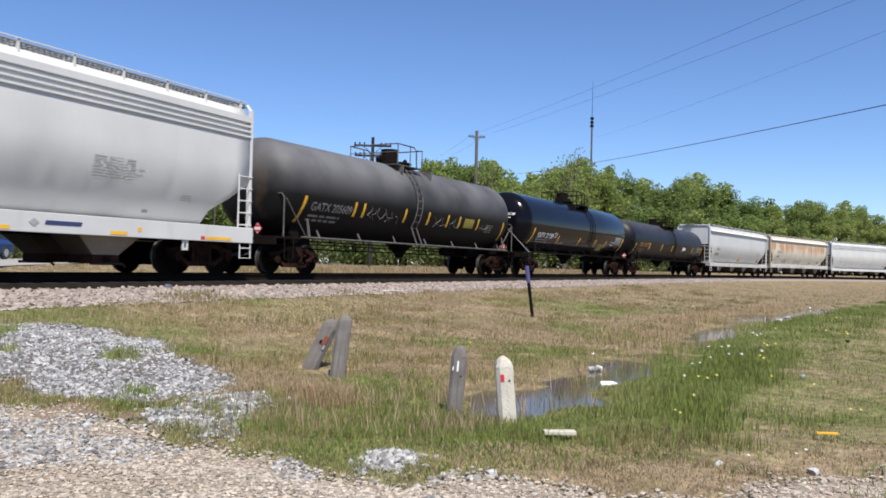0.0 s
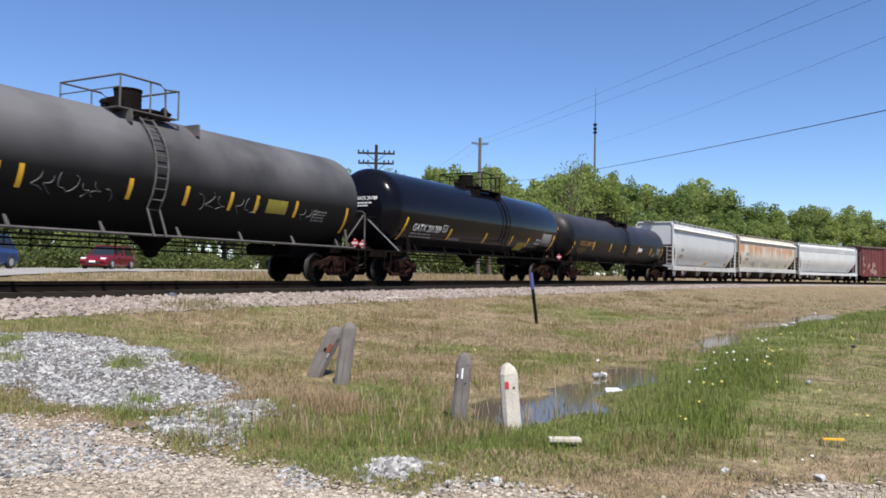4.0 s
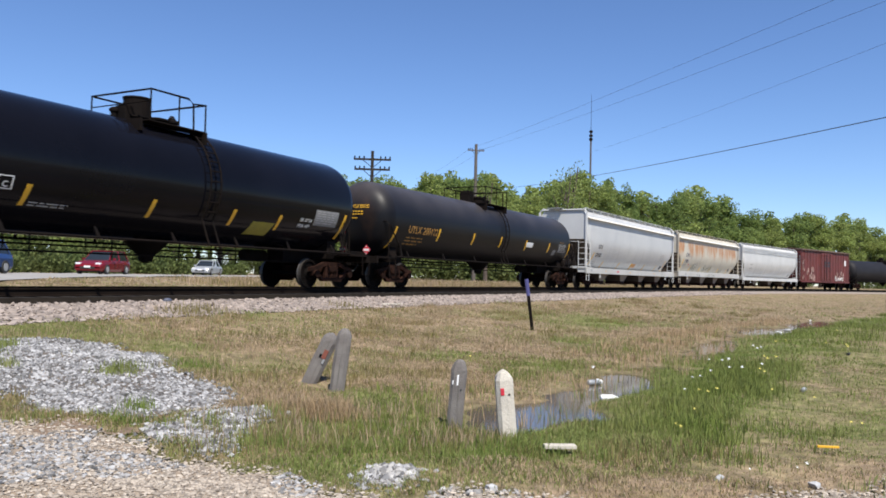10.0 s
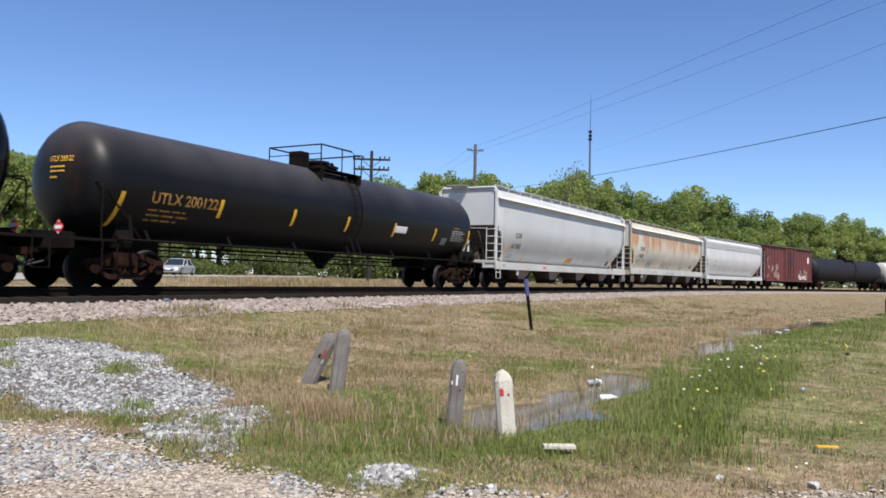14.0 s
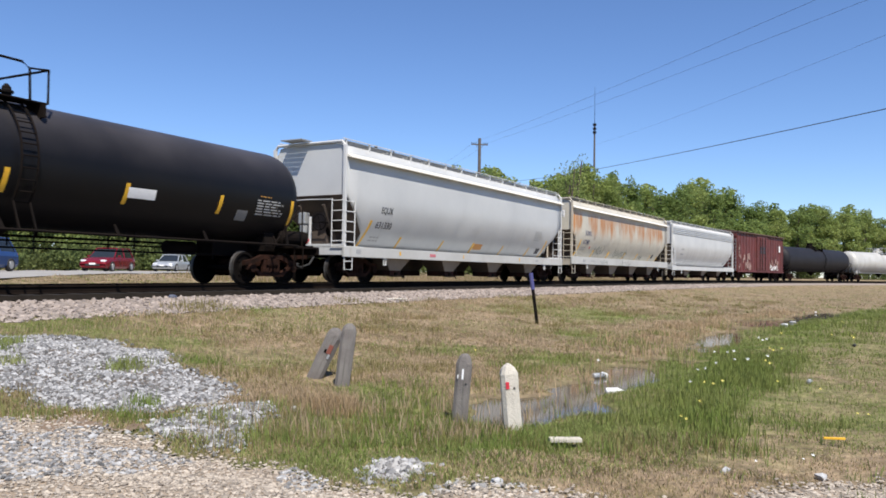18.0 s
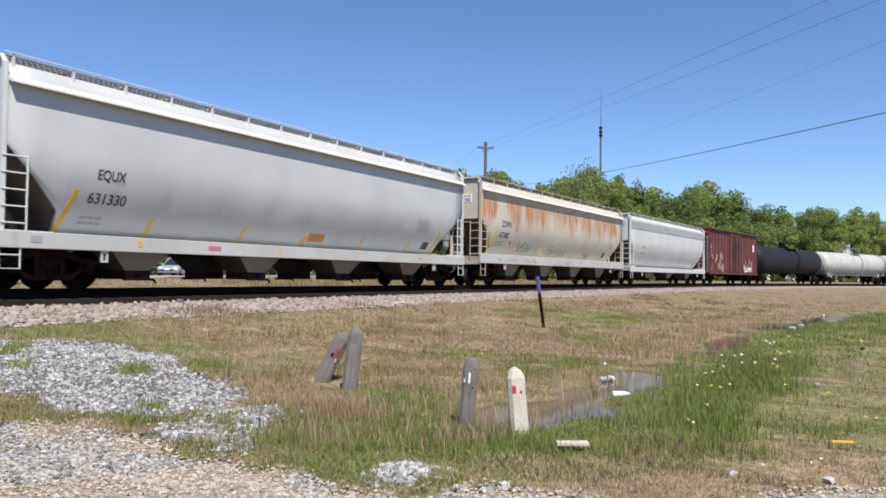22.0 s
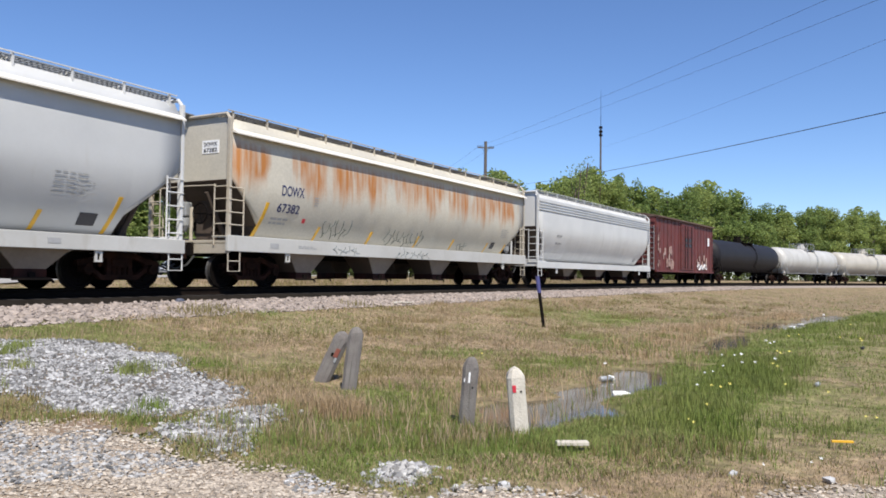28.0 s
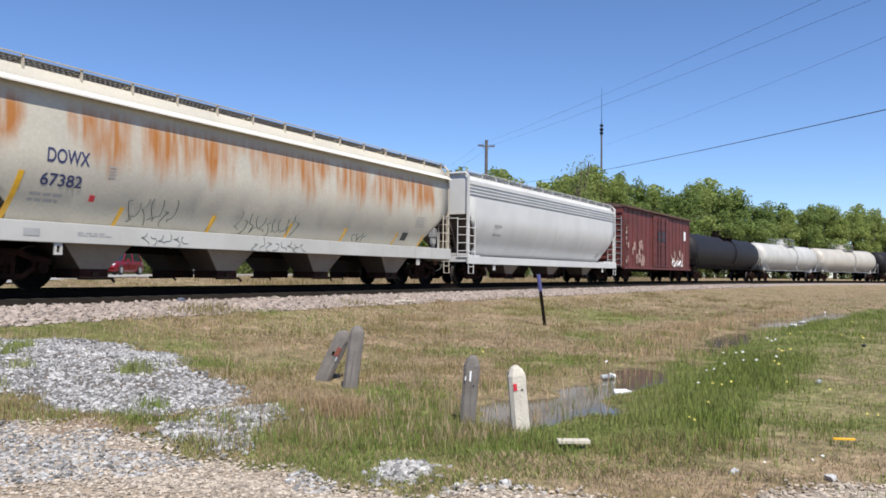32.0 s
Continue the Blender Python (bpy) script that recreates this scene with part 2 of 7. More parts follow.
def tube(bm, points, r, sides=6, r2=None):
    """A round bar through the points; it tapers from r to r2."""
    pts = [Vector(p) for p in points]
    rings = []
    for i, p in enumerate(pts):
        way = (pts[min(i + 1, len(pts) - 1)] - pts[max(i - 1, 0)]).normalized()
        a = way.orthogonal().normalized() if abs(way.z) > 0.9 else Vector((0, 0, 1)).cross(way).normalized()
        b = way.cross(a)
        rr = r if r2 is None else r + (r2 - r) * i / (len(pts) - 1)
        rings.append([bm.verts.new(p + (a * math.cos(t) + b * math.sin(t)) * rr) for t in (2 * math.pi * j / sides for j in range(sides))])
    for u, w in zip(rings, rings[1:]):
        for j in range(sides):
            bm.faces.new((u[j], u[(j + 1) % sides], w[(j + 1) % sides], w[j]))
    bm.faces.new(rings[0][::-1])
    bm.faces.new(rings[-1])
    return bm


def lathe(bm, profile, axis="x", sides=32, centre=(0, 0, 0)):
    """Turns (along, radius) points round an axis."""
    c = Vector(centre)
    rings = []
    for u, r in profile:
        ring = []
        for j in range(sides):
            t = 2 * math.pi * j / sides
            a, b = r * math.cos(t), r * math.sin(t)
            ring.append(bm.verts.new(c + Vector({"x": (u, a, b), "y": (a, u, b), "z": (a, b, u)}[axis])))
        rings.append(ring)
    for u, w in zip(rings, rings[1:]):
        for j in range(sides):
            bm.faces.new((u[j], u[(j + 1) % sides], w[(j + 1) % sides], w[j]))
    bm.faces.new(rings[0][::-1])
    bm.faces.new(rings[-1])
    bmesh.ops.recalc_face_normals(bm, faces=bm.faces[:])
    return bm


def loft(bm, sections, close=True):
    rings = [[bm.verts.new(p) for p in s] for s in sections]
    n = len(rings[0])
    for u, w in zip(rings, rings[1:]):
        for j in range(n if close else n - 1):
            bm.faces.new((u[j], u[(j + 1) % n], w[(j + 1) % n], w[j]))
    if close:
        bm.faces.new(rings[0][::-1])
        bm.faces.new(rings[-1])
    bmesh.ops.recalc_face_normals(bm, faces=bm.faces[:])
    return bm


def mesh_of(name, verts, faces, mat, smooth=False):
    me = bpy.data.meshes.new(name)
    me.from_pydata(verts, [], faces)
    me.materials.append(mat)
    if smooth:
        me.polygons.foreach_set("use_smooth", [True] * len(me.polygons))
    return me


# ---- the line of the track: rail tops at height 0, s running from the point beside the camera's left edge ----
TRACK_S = np.arange(-130.0, 420.0, 0.5)
_bend = np.interp(TRACK_S, [-1, 0, 40, 80, 120, 170, 240, 300, 420], [0, 0.00181, 0.00109, 0.0053, 0.00756, 0.00914, 0.0105, 0.004, 0])
_turn = np.cumsum(_bend) * 0.5
TRACK_A = 1.0880 - (_turn - np.interp(0, TRACK_S, _turn))
_tx, _ty = np.cumsum(np.cos(TRACK_A)) * 0.5, np.cumsum(np.sin(TRACK_A)) * 0.5
TRACK_X = _tx - np.interp(0, TRACK_S, _tx) - 10.200
TRACK_Y = _ty - np.interp(0, TRACK_S, _ty) + 15.429


def track(s, side=0.0, z=0.0):
    """A point beside the track; side counts towards the camera."""
    a = float(np.interp(s, TRACK_S, TRACK_A))
    return Vector((float(np.interp(s, TRACK_S, TRACK_X)) + side * math.sin(a), float(np.interp(s, TRACK_S, TRACK_Y)) - side * math.cos(a), z))


def beside(x, y):
    """Along and beside the track, for arrays of places."""
    x, y = np.asarray(x, float), np.asarray(y, float)
    shape = x.shape
    x, y = x.ravel(), y.ravel()
    s, d = np.empty_like(x), np.empty_like(x)
    for i in range(0, len(x), 20000):
        q = slice(i, i + 20000)
        j = np.argmin((x[q, None] - TRACK_X[None, ::4]) ** 2 + (y[q, None] - TRACK_Y[None, ::4]) ** 2, axis=1) * 4
        dx, dy = x[q] - TRACK_X[j], y[q] - TRACK_Y[j]
        c, w = np.cos(TRACK_A[j]), np.sin(TRACK_A[j])
        s[q], d[q] = TRACK_S[j] + dx * c + dy * w, dx * w - dy * c
    return s.reshape(shape), d.reshape(shape)


def waves(x, y, k, seed=0):
    """Cheap smooth unevenness between -1 and 1."""
    r = np.random.RandomState(seed)
    out = 0
    for i in range(5):
        a, ph = r.rand() * 6.283, r.rand(2) * 6.283
        out = out + np.sin(k * (1 + 0.45 * i) * (x * math.cos(a) + y * math.sin(a)) + ph[0]) / 3
    return out


NEAR_D = [-400, -60, -20, -14, -6, -3.2, -1.75, 1.75, 2.9, 3.7, 6, 8, 10, 11.4, 30, 400]
NEAR_Z = [0.1, 0.1, 0.08, 0.05, -0.3, -0.52, -0.33, -0.33, -0.50, -0.58, -0.84, -1.0, -1.11, -1.15, -1.13, -1.1]
WATER_Z = -1.22
# the ditch's line, going away, and its pools: centre, half length, half width, heading
DITCH = [(0.4, 8.0), (1.1, 9.55), (2.8, 12.1), (7.0, 19.9), (11.2, 27.2), (15.7, 32.7), (25.0, 44.0)]
POOLS = [(1.2, 9.45, 1.05, 0.70, 1.0), (2.85, 12.15, 1.25, 0.42, 1.2), (6.9, 19.7, 2.0, 0.5, 1.12), (11.2, 27.2, 2.0, 1.0, 1.15), (15.6, 32.5, 3.8, 0.8, 0.95)]


def off_ditch(x, y):
    """Distance from the ditch's line, positive on the verge side, and metres along it."""
    x, y = np.asarray(x, float), np.asarray(y, float)
    best, off, along, done = np.full(x.shape, 1e9), np.zeros(x.shape), np.zeros(x.shape), 0.0
    for i, ((ax, ay), (bx, by)) in enumerate(zip(DITCH, DITCH[1:])):
        dx, dy = bx - ax, by - ay
        size = math.hypot(dx, dy)
        t = ((x - ax) * dx + (y - ay) * dy) / size
        k = np.clip(t, 0, size)
        gap = np.hypot(x - ax - dx / size * k, y - ay - dy / size * k)
        near = gap < best
        side = np.where((dy * (x - ax) - dx * (y - ay)) > 0, 1.0, -1.0)
        off = np.where(near, gap * side, off)
        along = np.where(near, done + (t if i == 0 else k), along)
        best = np.minimum(best, gap)
        done += size
    return off, along


def ground_z(x, y):
    s, d = beside(x, y)
    z = np.interp(d, NEAR_D, NEAR_Z)
    off, along = off_ditch(x, y)
    z = z - 0.05 * np.exp(-(off / 0.85) ** 2) * np.clip((along + 0.3) / 0.8, 0, 1) * np.clip((60 - along) / 15, 0, 1)
    for cx, cy, la, lb, turn in POOLS:
        c, w = math.cos(turn), math.sin(turn)
        u, v = ((x - cx) * c + (y - cy) * w) / la, ((y - cy) * c - (x - cx) * w) / lb
        m = np.exp(-((u * u + v * v) * (1 + 0.3 * waves(x, y, 3.1, 9))) ** 2)
        z = z * (1 - m) + (WATER_Z - 0.11) * m
    rough = np.clip((np.abs(d) - 3.2) / 2, 0, 1)
    z = z + rough * (0.035 * waves(x, y, 1.6, 1) + 0.02 * waves(x, y, 4.0, 2))
    pile = np.exp(-(((x + 4.5) / 2.1) ** 2 + ((y - 10.3) / 1.5) ** 2) ** 2) * 0.13
    pile = pile + np.exp(-(((x + 2.1) / 0.5) ** 2 + ((y - 7.9) / 0.5) ** 2)) * 0.08
    pile = pile + np.exp(-(((x + 0.33) / 0.22) ** 2 + ((y - 6.12) / 0.2) ** 2)) * 0.08
    return z + pile


def ground_at(x, y):
    return float(ground_z(np.array([x]), np.array([y]))[0])

# ---- ground, track bed, road ----
def ground_material():
    """Dry and green turf over brown soil; the green follows the wet ditch, the straw the bank."""
    m = bpy.data.materials.new("turf_and_soil")
    m.use_nodes = True
    n, k = m.node_tree.nodes, m.node_tree.links
    b = n["Principled BSDF"]
    b.inputs["Roughness"].default_value = 0.95
    b.inputs["Specular IOR Level"].default_value = 0.1
    pos = n.new("ShaderNodeNewGeometry").outputs["Position"]

    def noise_at(scale, detail=5):
        t = n.new("ShaderNodeTexNoise")
        t.inputs["Scale"].default_value, t.inputs["Detail"].default_value = scale, detail
        k.new(pos, t.inputs["Vector"])
        return t.outputs[0]

    def ramp(out, stops):
        r = n.new("ShaderNodeValToRGB")
        while len(r.color_ramp.elements) < len(stops):
            r.color_ramp.elements.new(0.5)
        for e, (p, c) in zip(r.color_ramp.elements, stops):
            e.position, e.color = p, (*c, 1)
        k.new(out, r.inputs[0])
        return r.outputs[0]

    tone = n.new("ShaderNodeMath")
    tone.operation = "MULTIPLY_ADD"
    k.new(noise_at(1.6), tone.inputs[0])
    tone.inputs[1].default_value = 0.55
    half = n.new("ShaderNodeMath")
    half.operation = "MULTIPLY"
    half.inputs[1].default_value = 0.45
    k.new(noise_at(0.3), half.inputs[0])
    k.new(half.outputs[0], tone.inputs[2])
    straw = ramp(tone.outputs[0], [(0.38, (0.175, 0.132, 0.084)), (0.46, (0.255, 0.194, 0.130)), (0.52, (0.31, 0.236, 0.163)), (0.60, (0.215, 0.166, 0.113)), (0.68, (0.15, 0.12, 0.073))])
    lush = ramp(tone.outputs[0], [(0.38, (0.105, 0.13, 0.04)), (0.48, (0.155, 0.172, 0.062)), (0.56, (0.22, 0.214, 0.1)), (0.66, (0.125, 0.142, 0.053))])
    cover = n.new("ShaderNodeAttribute")
    cover.attribute_name = "green_cover"
    speck = n.new("ShaderNodeMath")
    speck.operation = "MULTIPLY_ADD"
    k.new(noise_at(5.5, 6), speck.inputs[0])
    speck.inputs[1].default_value = 1.3
    speck.inputs[2].default_value = -0.65
    both = n.new("ShaderNodeMath")
    both.operation = "ADD"
    both.use_clamp = True
    k.new(cover.outputs["Fac"], both.inputs[0])
    k.new(speck.outputs[0], both.inputs[1])
    tuft = n.new("ShaderNodeMix")
    tuft.data_type = "RGBA"
    k.new(both.outputs[0], tuft.inputs[0])
    k.new(straw, tuft.inputs[6])
    k.new(lush, tuft.inputs[7])
    big = tuft.outputs[2]
    fine = ramp(noise_at(9, 6), [(0.3, (0.5, 0.5, 0.5)), (0.7, (1.25, 1.22, 1.15))])
    x = n.new("ShaderNodeMix")
    x.data_type, x.blend_type = "RGBA", "MULTIPLY"
    x.inputs[0].default_value = 1.0
    k.new(big, x.inputs[6])
    k.new(fine, x.inputs[7])
    sep = n.new("ShaderNodeSeparateXYZ")
    k.new(pos, sep.inputs[0])
    wet = n.new("ShaderNodeMapRange")
    wet.inputs["From Min"].default_value, wet.inputs["From Max"].default_value = -1.19, -1.27
    k.new(sep.outputs[2], wet.inputs["Value"])
    damp = n.new("ShaderNodeMix")
    damp.data_type = "RGBA"
    k.new(wet.outputs[0], damp.inputs[0])
    k.new(x.outputs[2], damp.inputs[6])
    damp.inputs[7].default_value = (0.085, 0.07, 0.04, 1)
    k.new(damp.outputs[2], b.inputs["Base Color"])
    bp = n.new("ShaderNodeBump")
    bp.inputs["Distance"].default_value, bp.inputs["Strength"].default_value = 0.05, 0.7
    k.new(noise_at(22, 6), bp.inputs["Height"])
    k.new(bp.outputs[0], b.inputs["Normal"])
    return m


M_turf = ground_material()


def axis(stops):
    out = []
    for (a, b, step) in stops:
        out += list(np.arange(a, b, step))
    return np.array(out)


far_out = [150 * 1.35 ** i for i in range(1, 11)]
GX = np.concatenate([-np.array(far_out[::-1]), axis([(-150, -60, 6), (-60, -16, 1.0), (-16, 16, 0.2), (16, 70, 0.8), (70, 150, 2.0)]), far_out])
GY = np.concatenate([-np.array(far_out[::-1]), axis([(-150, -10, 12), (-10, 3, 0.3), (3, 28, 0.2), (28, 130, 0.7), (130, 150, 2.0)]), far_out])


def ground():
    x, y = np.meshgrid(GX, GY)
    z = ground_z(x, y)
    v = np.stack([x, y, z], -1).reshape(-1, 3)
    w, h = len(GX), len(GY)
    i = (np.arange(h - 1)[:, None] * w + np.arange(w - 1)[None]).ravel()
    f = np.stack([i, i + 1, i + 1 + w, i + w], 1)
    ob = new("ground", mesh_of("ground", v.tolist(), f.tolist(), M_turf, True))
    cover = ob.data.attributes.new("green_cover", "FLOAT", "POINT")
    cover.data.foreach_set("value", greenness(x.ravel(), y.ravel())[0])
    tagged(ob, "uneven ground of dry straw and green turf beside the railway", "ground", kind="structure")


def strip(name, s0, s1, step, profile, mat, label, lift=0.0):
    """A band along the track; profile: (side, height or None for the ground)."""
    ss = np.arange(s0, s1 + 0.01, step)
    verts, faces = [], []
    for s in ss:
        for d, z in profile:
            p = track(s, d)
            verts.append((p.x, p.y, (ground_at(p.x, p.y) if z is None else z) + lift))
    w = len(profile)
    for r in range(len(ss) - 1):
        for c in range(w - 1):
            a = r * w + c
            faces.append((a, a + 1, a + 1 + w, a + w))
    ob = new(name, mesh_of(name, verts, faces, mat, True))
    return tagged(ob, label, name.split("_")[0], kind="structure")


def rails():
    head = [(-0.036, -0.035), (-0.036, -0.006), (-0.028, 0), (0.028, 0), (0.036, -0.006), (0.036, -0.035), (0.009, -0.05), (0.009, -0.15), (0.07, -0.165), (0.07, -0.18), (-0.07, -0.18), (-0.07, -0.165), (-0.009, -0.15), (-0.009, -0.05)]
    for side in (0.755, -0.755):
        bm = bmesh.new()
        loft(bm, [[track(s, side + u, z) for u, z in head] for s in np.arange(-125, 330, 1.5)])
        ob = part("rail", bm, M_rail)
        tagged(ob, "worn rust-brown steel rail on timber ties", "rail", "rails of the track", "structure")


def ties():
    top = thing("tie_row", pose(0, 0, 0), "dark creosoted timber ties bedded in ballast", "railway ties", kind="structure")
    bm = bmesh.new()
    box(bm, -0.115, 0.115, -1.3, 1.3, -0.34, -0.18, 0.012)
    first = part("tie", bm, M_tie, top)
    for i in range(260):
        s = -30 + 0.54 * i
        a = float(np.interp(s, TRACK_S, TRACK_A))
        m = Matrix.Translation(track(s, random.uniform(-0.03, 0.03))) @ Matrix.Rotation(a, 4, "Z")
        if i == 0:
            first.matrix_basis = m
        else:
            ob = new("tie", first.data)
            ob.parent, ob.matrix_basis = top, m


def scatter_stones(name, places, size, mat, label, category, squash=0.75, parent=None, lift=0.0, coarse=False):
    """Many small broken stones, joined: places are (x, y) rows; each stone sits a little in the ground."""
    r = np.random.RandomState(len(places))
    g = (1 + 5 ** 0.5) / 2
    ico = np.array([(-1, g, 0), (1, g, 0), (-1, -g, 0), (1, -g, 0), (0, -1, g), (0, 1, g), (0, -1, -g), (0, 1, -g), (g, 0, -1), (g, 0, 1), (-g, 0, -1), (-g, 0, 1)]) / 1.9
    tri = np.array([(0, 11, 5), (0, 5, 1), (0, 1, 7), (0, 7, 10), (0, 10, 11), (1, 5, 9), (5, 11, 4), (11, 10, 2), (10, 7, 6), (7, 1, 8), (3, 9, 4), (3, 4, 2), (3, 2, 6), (3, 6, 8), (3, 8, 9), (4, 9, 5), (2, 4, 11), (6, 2, 10), (8, 6, 7), (9, 8, 1)])
    if coarse:
        ico = np.array([(1, 0, 0), (-1, 0, 0), (0, 1, 0), (0, -1, 0), (0, 0, 1), (0, 0, -1), (0.7, 0.7, 0.6), (-0.7, -0.7, 0.6)]) * 1.05
        tri = np.array([(0, 2, 6), (2, 4, 6), (4, 0, 6), (2, 1, 4), (1, 7, 4), (1, 3, 7), (3, 4, 7), (3, 0, 4), (2, 0, 5), (1, 2, 5), (3, 1, 5), (0, 3, 5)])
    m = len(ico)
    n = len(places)
    z = ground_z(places[:, 0], places[:, 1])
    sz = size * (0.5 + 1.15 * r.rand(n) ** 2.2)
    jitter = 1 + 0.75 * (r.rand(n, m, 3) - 0.5)
    stretch = np.stack([0.8 + 0.6 * r.rand(n), 0.8 + 0.5 * r.rand(n), squash * (0.7 + 0.6 * r.rand(n))], 1)
    v = ico[None] * jitter * (stretch * sz[:, None])[:, None]
    a = r.rand(n) * 6.283
    c, w = np.cos(a)[:, None], np.sin(a)[:, None]
    vx, vy = v[..., 0] * c - v[..., 1] * w, v[..., 0] * w + v[..., 1] * c
    v = np.stack([vx + places[:, 0:1], vy + places[:, 1:2], v[..., 2] + (z + lift + 0.25 * sz)[:, None]], -1).reshape(-1, 3)
    f = (tri[None] + (np.arange(n) * m)[:, None, None]).reshape(-1, 3)
    ob = new(name, mesh_of(name, v.tolist(), f.tolist(), mat))
    if parent:
        ob.parent = parent
    return tagged(ob, label, category, kind="stuff")


def inside(poly, x, y):
    hit = np.zeros(len(x), bool)
    for (ax, ay), (bx, by) in zip(poly, poly[1:] + poly[:1]):
        cross = ((ay > y) != (by > y)) & (x < (bx - ax) * (y - ay) / (by - ay + 1e-9) + ax)
        hit ^= cross
    return hit


PILE = [(-9.0, 11.2), (-6.8, 12.0), (-6.4, 12.35), (-5.5, 12.5), (-4.8, 12.15), (-3.95, 11.2), (-3.6, 10.15), (-3.2, 9.95), (-2.8, 9.75), (-2.55, 9.5), (-2.5, 8.95), (-2.75, 8.6), (-2.95, 8.25), (-3.25, 8.0), (-3.7, 7.95), (-4.2, 8.3), (-4.8, 8.6), (-9.0, 9.6)]
PILE_2 = [(-2.65, 7.6), (-2.5, 8.6), (-2.2, 8.7), (-1.75, 8.1), (-1.72, 7.75), (-1.87, 7.35), (-1.82, 6.85), (-2.0, 6.78), (-2.25, 6.95)]
LUMP = [(-0.48, 6.3), (-0.2, 6.33), (-0.14, 6.1), (-0.26, 5.9), (-0.5, 5.9)]
BLUE_STONE = [(-5.5, 6.9), (-3.9, 6.85), (-3.5, 7.15), (-2.6, 6.85), (-2.1, 6.35), (-2.4, 5.85), (-2.8, 5.4), (-3.4, 5.0), (-5.5, 5.0)]


def lot_edge(x):
    return np.interp(x, [-12, -4.3, -3.0, -2.5, -2.1, -1.6, -1.1, -0.7, 0.0, 1.6, 2.1, 2.55, 3.3, 3.9, 9], [8.6, 7.5, 7.15, 6.9, 6.6, 6.2, 5.92, 5.68, 5.55, 5.35, 5.35, 5.6, 6.15, 6.45, 7.0]) + 0.10 * np.sin(x * 3.1) + 0.06 * np.sin(x * 9)


GREEN_SPOTS = [(1.85, 14.1, 0.7), (4.9, 26.5, 2.2), (6.4, 28.5, 2.0), (-0.97, 10.1, 0.5), (-0.45, 9.0, 0.8), (-5.7, 19.4, 1.6), (-3.7, 11.2, 0.7), (-4.4, 12.9, 0.6), (0.3, 14.8, 0.8), (3.4, 19.5, 1.0), (-7.0, 13.5, 1.5)]


def greenness(x, y):
    """How green the turf is: lush along the ditch, mixed on the verge, straw on the bank, in patches."""
    s, d = beside(x, y)
    off, along = off_ditch(x, y)
    lush = np.exp(-((off - 1.1) / 1.2) ** 2) * np.clip((along + 1.2) / 1.0, 0, 1)
    verge = 0.51 + 0.26 * waves(x, y, 0.8, 21) + 0.20 * waves(x, y, 2.4, 22) + 0.55 * lush - 0.5 * np.exp(-((x - 3.2) / 2.0) ** 2 - ((y - 6.5) / 1.2) ** 2)
    bank = 0.13 + 0.20 * waves(x, y, 0.7, 23) + 0.12 * waves(x, y, 2.2, 24)
    for cx, cy, r in GREEN_SPOTS:
        bank = bank + 0.6 * np.exp(-((x - cx) ** 2 + (y - cy) ** 2) / r ** 2)
    bank = bank + 0.5 * np.exp(-((x + 0.4) / 2.0) ** 2 - ((y - 7.6) / 1.1) ** 2)
    g = np.where((off > 0) & (along > -2.0) | (y < 7.0), verge, bank)
    g = np.where(d < 0, 0.5 - 0.45 * np.clip((s - 4) / 8, 0, 1) + 0.2 * waves(x, y, 0.3, 25), g)
    return np.clip(g, 0.03, 0.97), s, d


ground()
ballast_bed = strip("ballast_bed", -125, 330, 1.5, [(-3.0, -0.53), (-1.7, -0.32), (0, -0.31), (1.7, -0.32), (2.95, -0.50), (3.2, -0.60)], M_ballast, "bed of pinkish crushed ballast stone under the track", 0.012)
# near-black strip between the ties and just past their ends
dark_strip = strip("fouled_ballast", -125, 330, 1.5, [(-1.58, -0.31), (-1.42, -0.205), (0, -0.20), (1.42, -0.205), (1.58, -0.31)], M_dark_bed, "near-black ballast between the ties", 0.014)
rails()
ties()
rs = np.random.RandomState(5)


def ballast_places(n, s0, s1, d0, d1):
    s, d = s0 + (s1 - s0) * rs.rand(n) ** 1.5, d0 + (d1 - d0) * rs.rand(n)
    a = np.interp(s, TRACK_S, TRACK_A)
    return np.stack([np.interp(s, TRACK_S, TRACK_X) + d * np.sin(a), np.interp(s, TRACK_S, TRACK_Y) - d * np.cos(a)], 1)


scatter_stones("ballast_stones", ballast_places(24000, -6, 75, 1.5, 3.5), 0.042, M_ballast, "loose pinkish-grey crushed ballast stones on the shoulder", "ballast", coarse=True)
# ---- road beyond the track ----
ROAD_P, ROAD_W = Vector((-20.6, 51.5, 0)), Vector((0.0, 1.0, 0))


def road_at(u, side=0.0):
    """A point u metres up the road from the red car; side to its right."""
    p = ROAD_P + ROAD_W * u + Vector((ROAD_W.y, -ROAD_W.x, 0)) * side
    return Vector((p.x, p.y, ground_at(p.x, p.y) + 0.05))


def road():
    verts, faces = [], []
    us = np.arange(-34, 190, 3.0)
    cols = (-4.6, -2.3, 0, 2.3, 4.6)
    for u in us:
        for c in cols:
            verts.append(tuple(road_at(u, c)))
    w = len(cols)
    for r in range(len(us) - 1):
        for c in range(w - 1):
            a = r * w + c
            faces.append((a, a + 1, a + 1 + w, a + w))
    ob = new("road", mesh_of("road", verts, faces, M_road, True))
    tagged(ob, "pale sunlit two-lane road beyond the track", "road", kind="structure")


road()


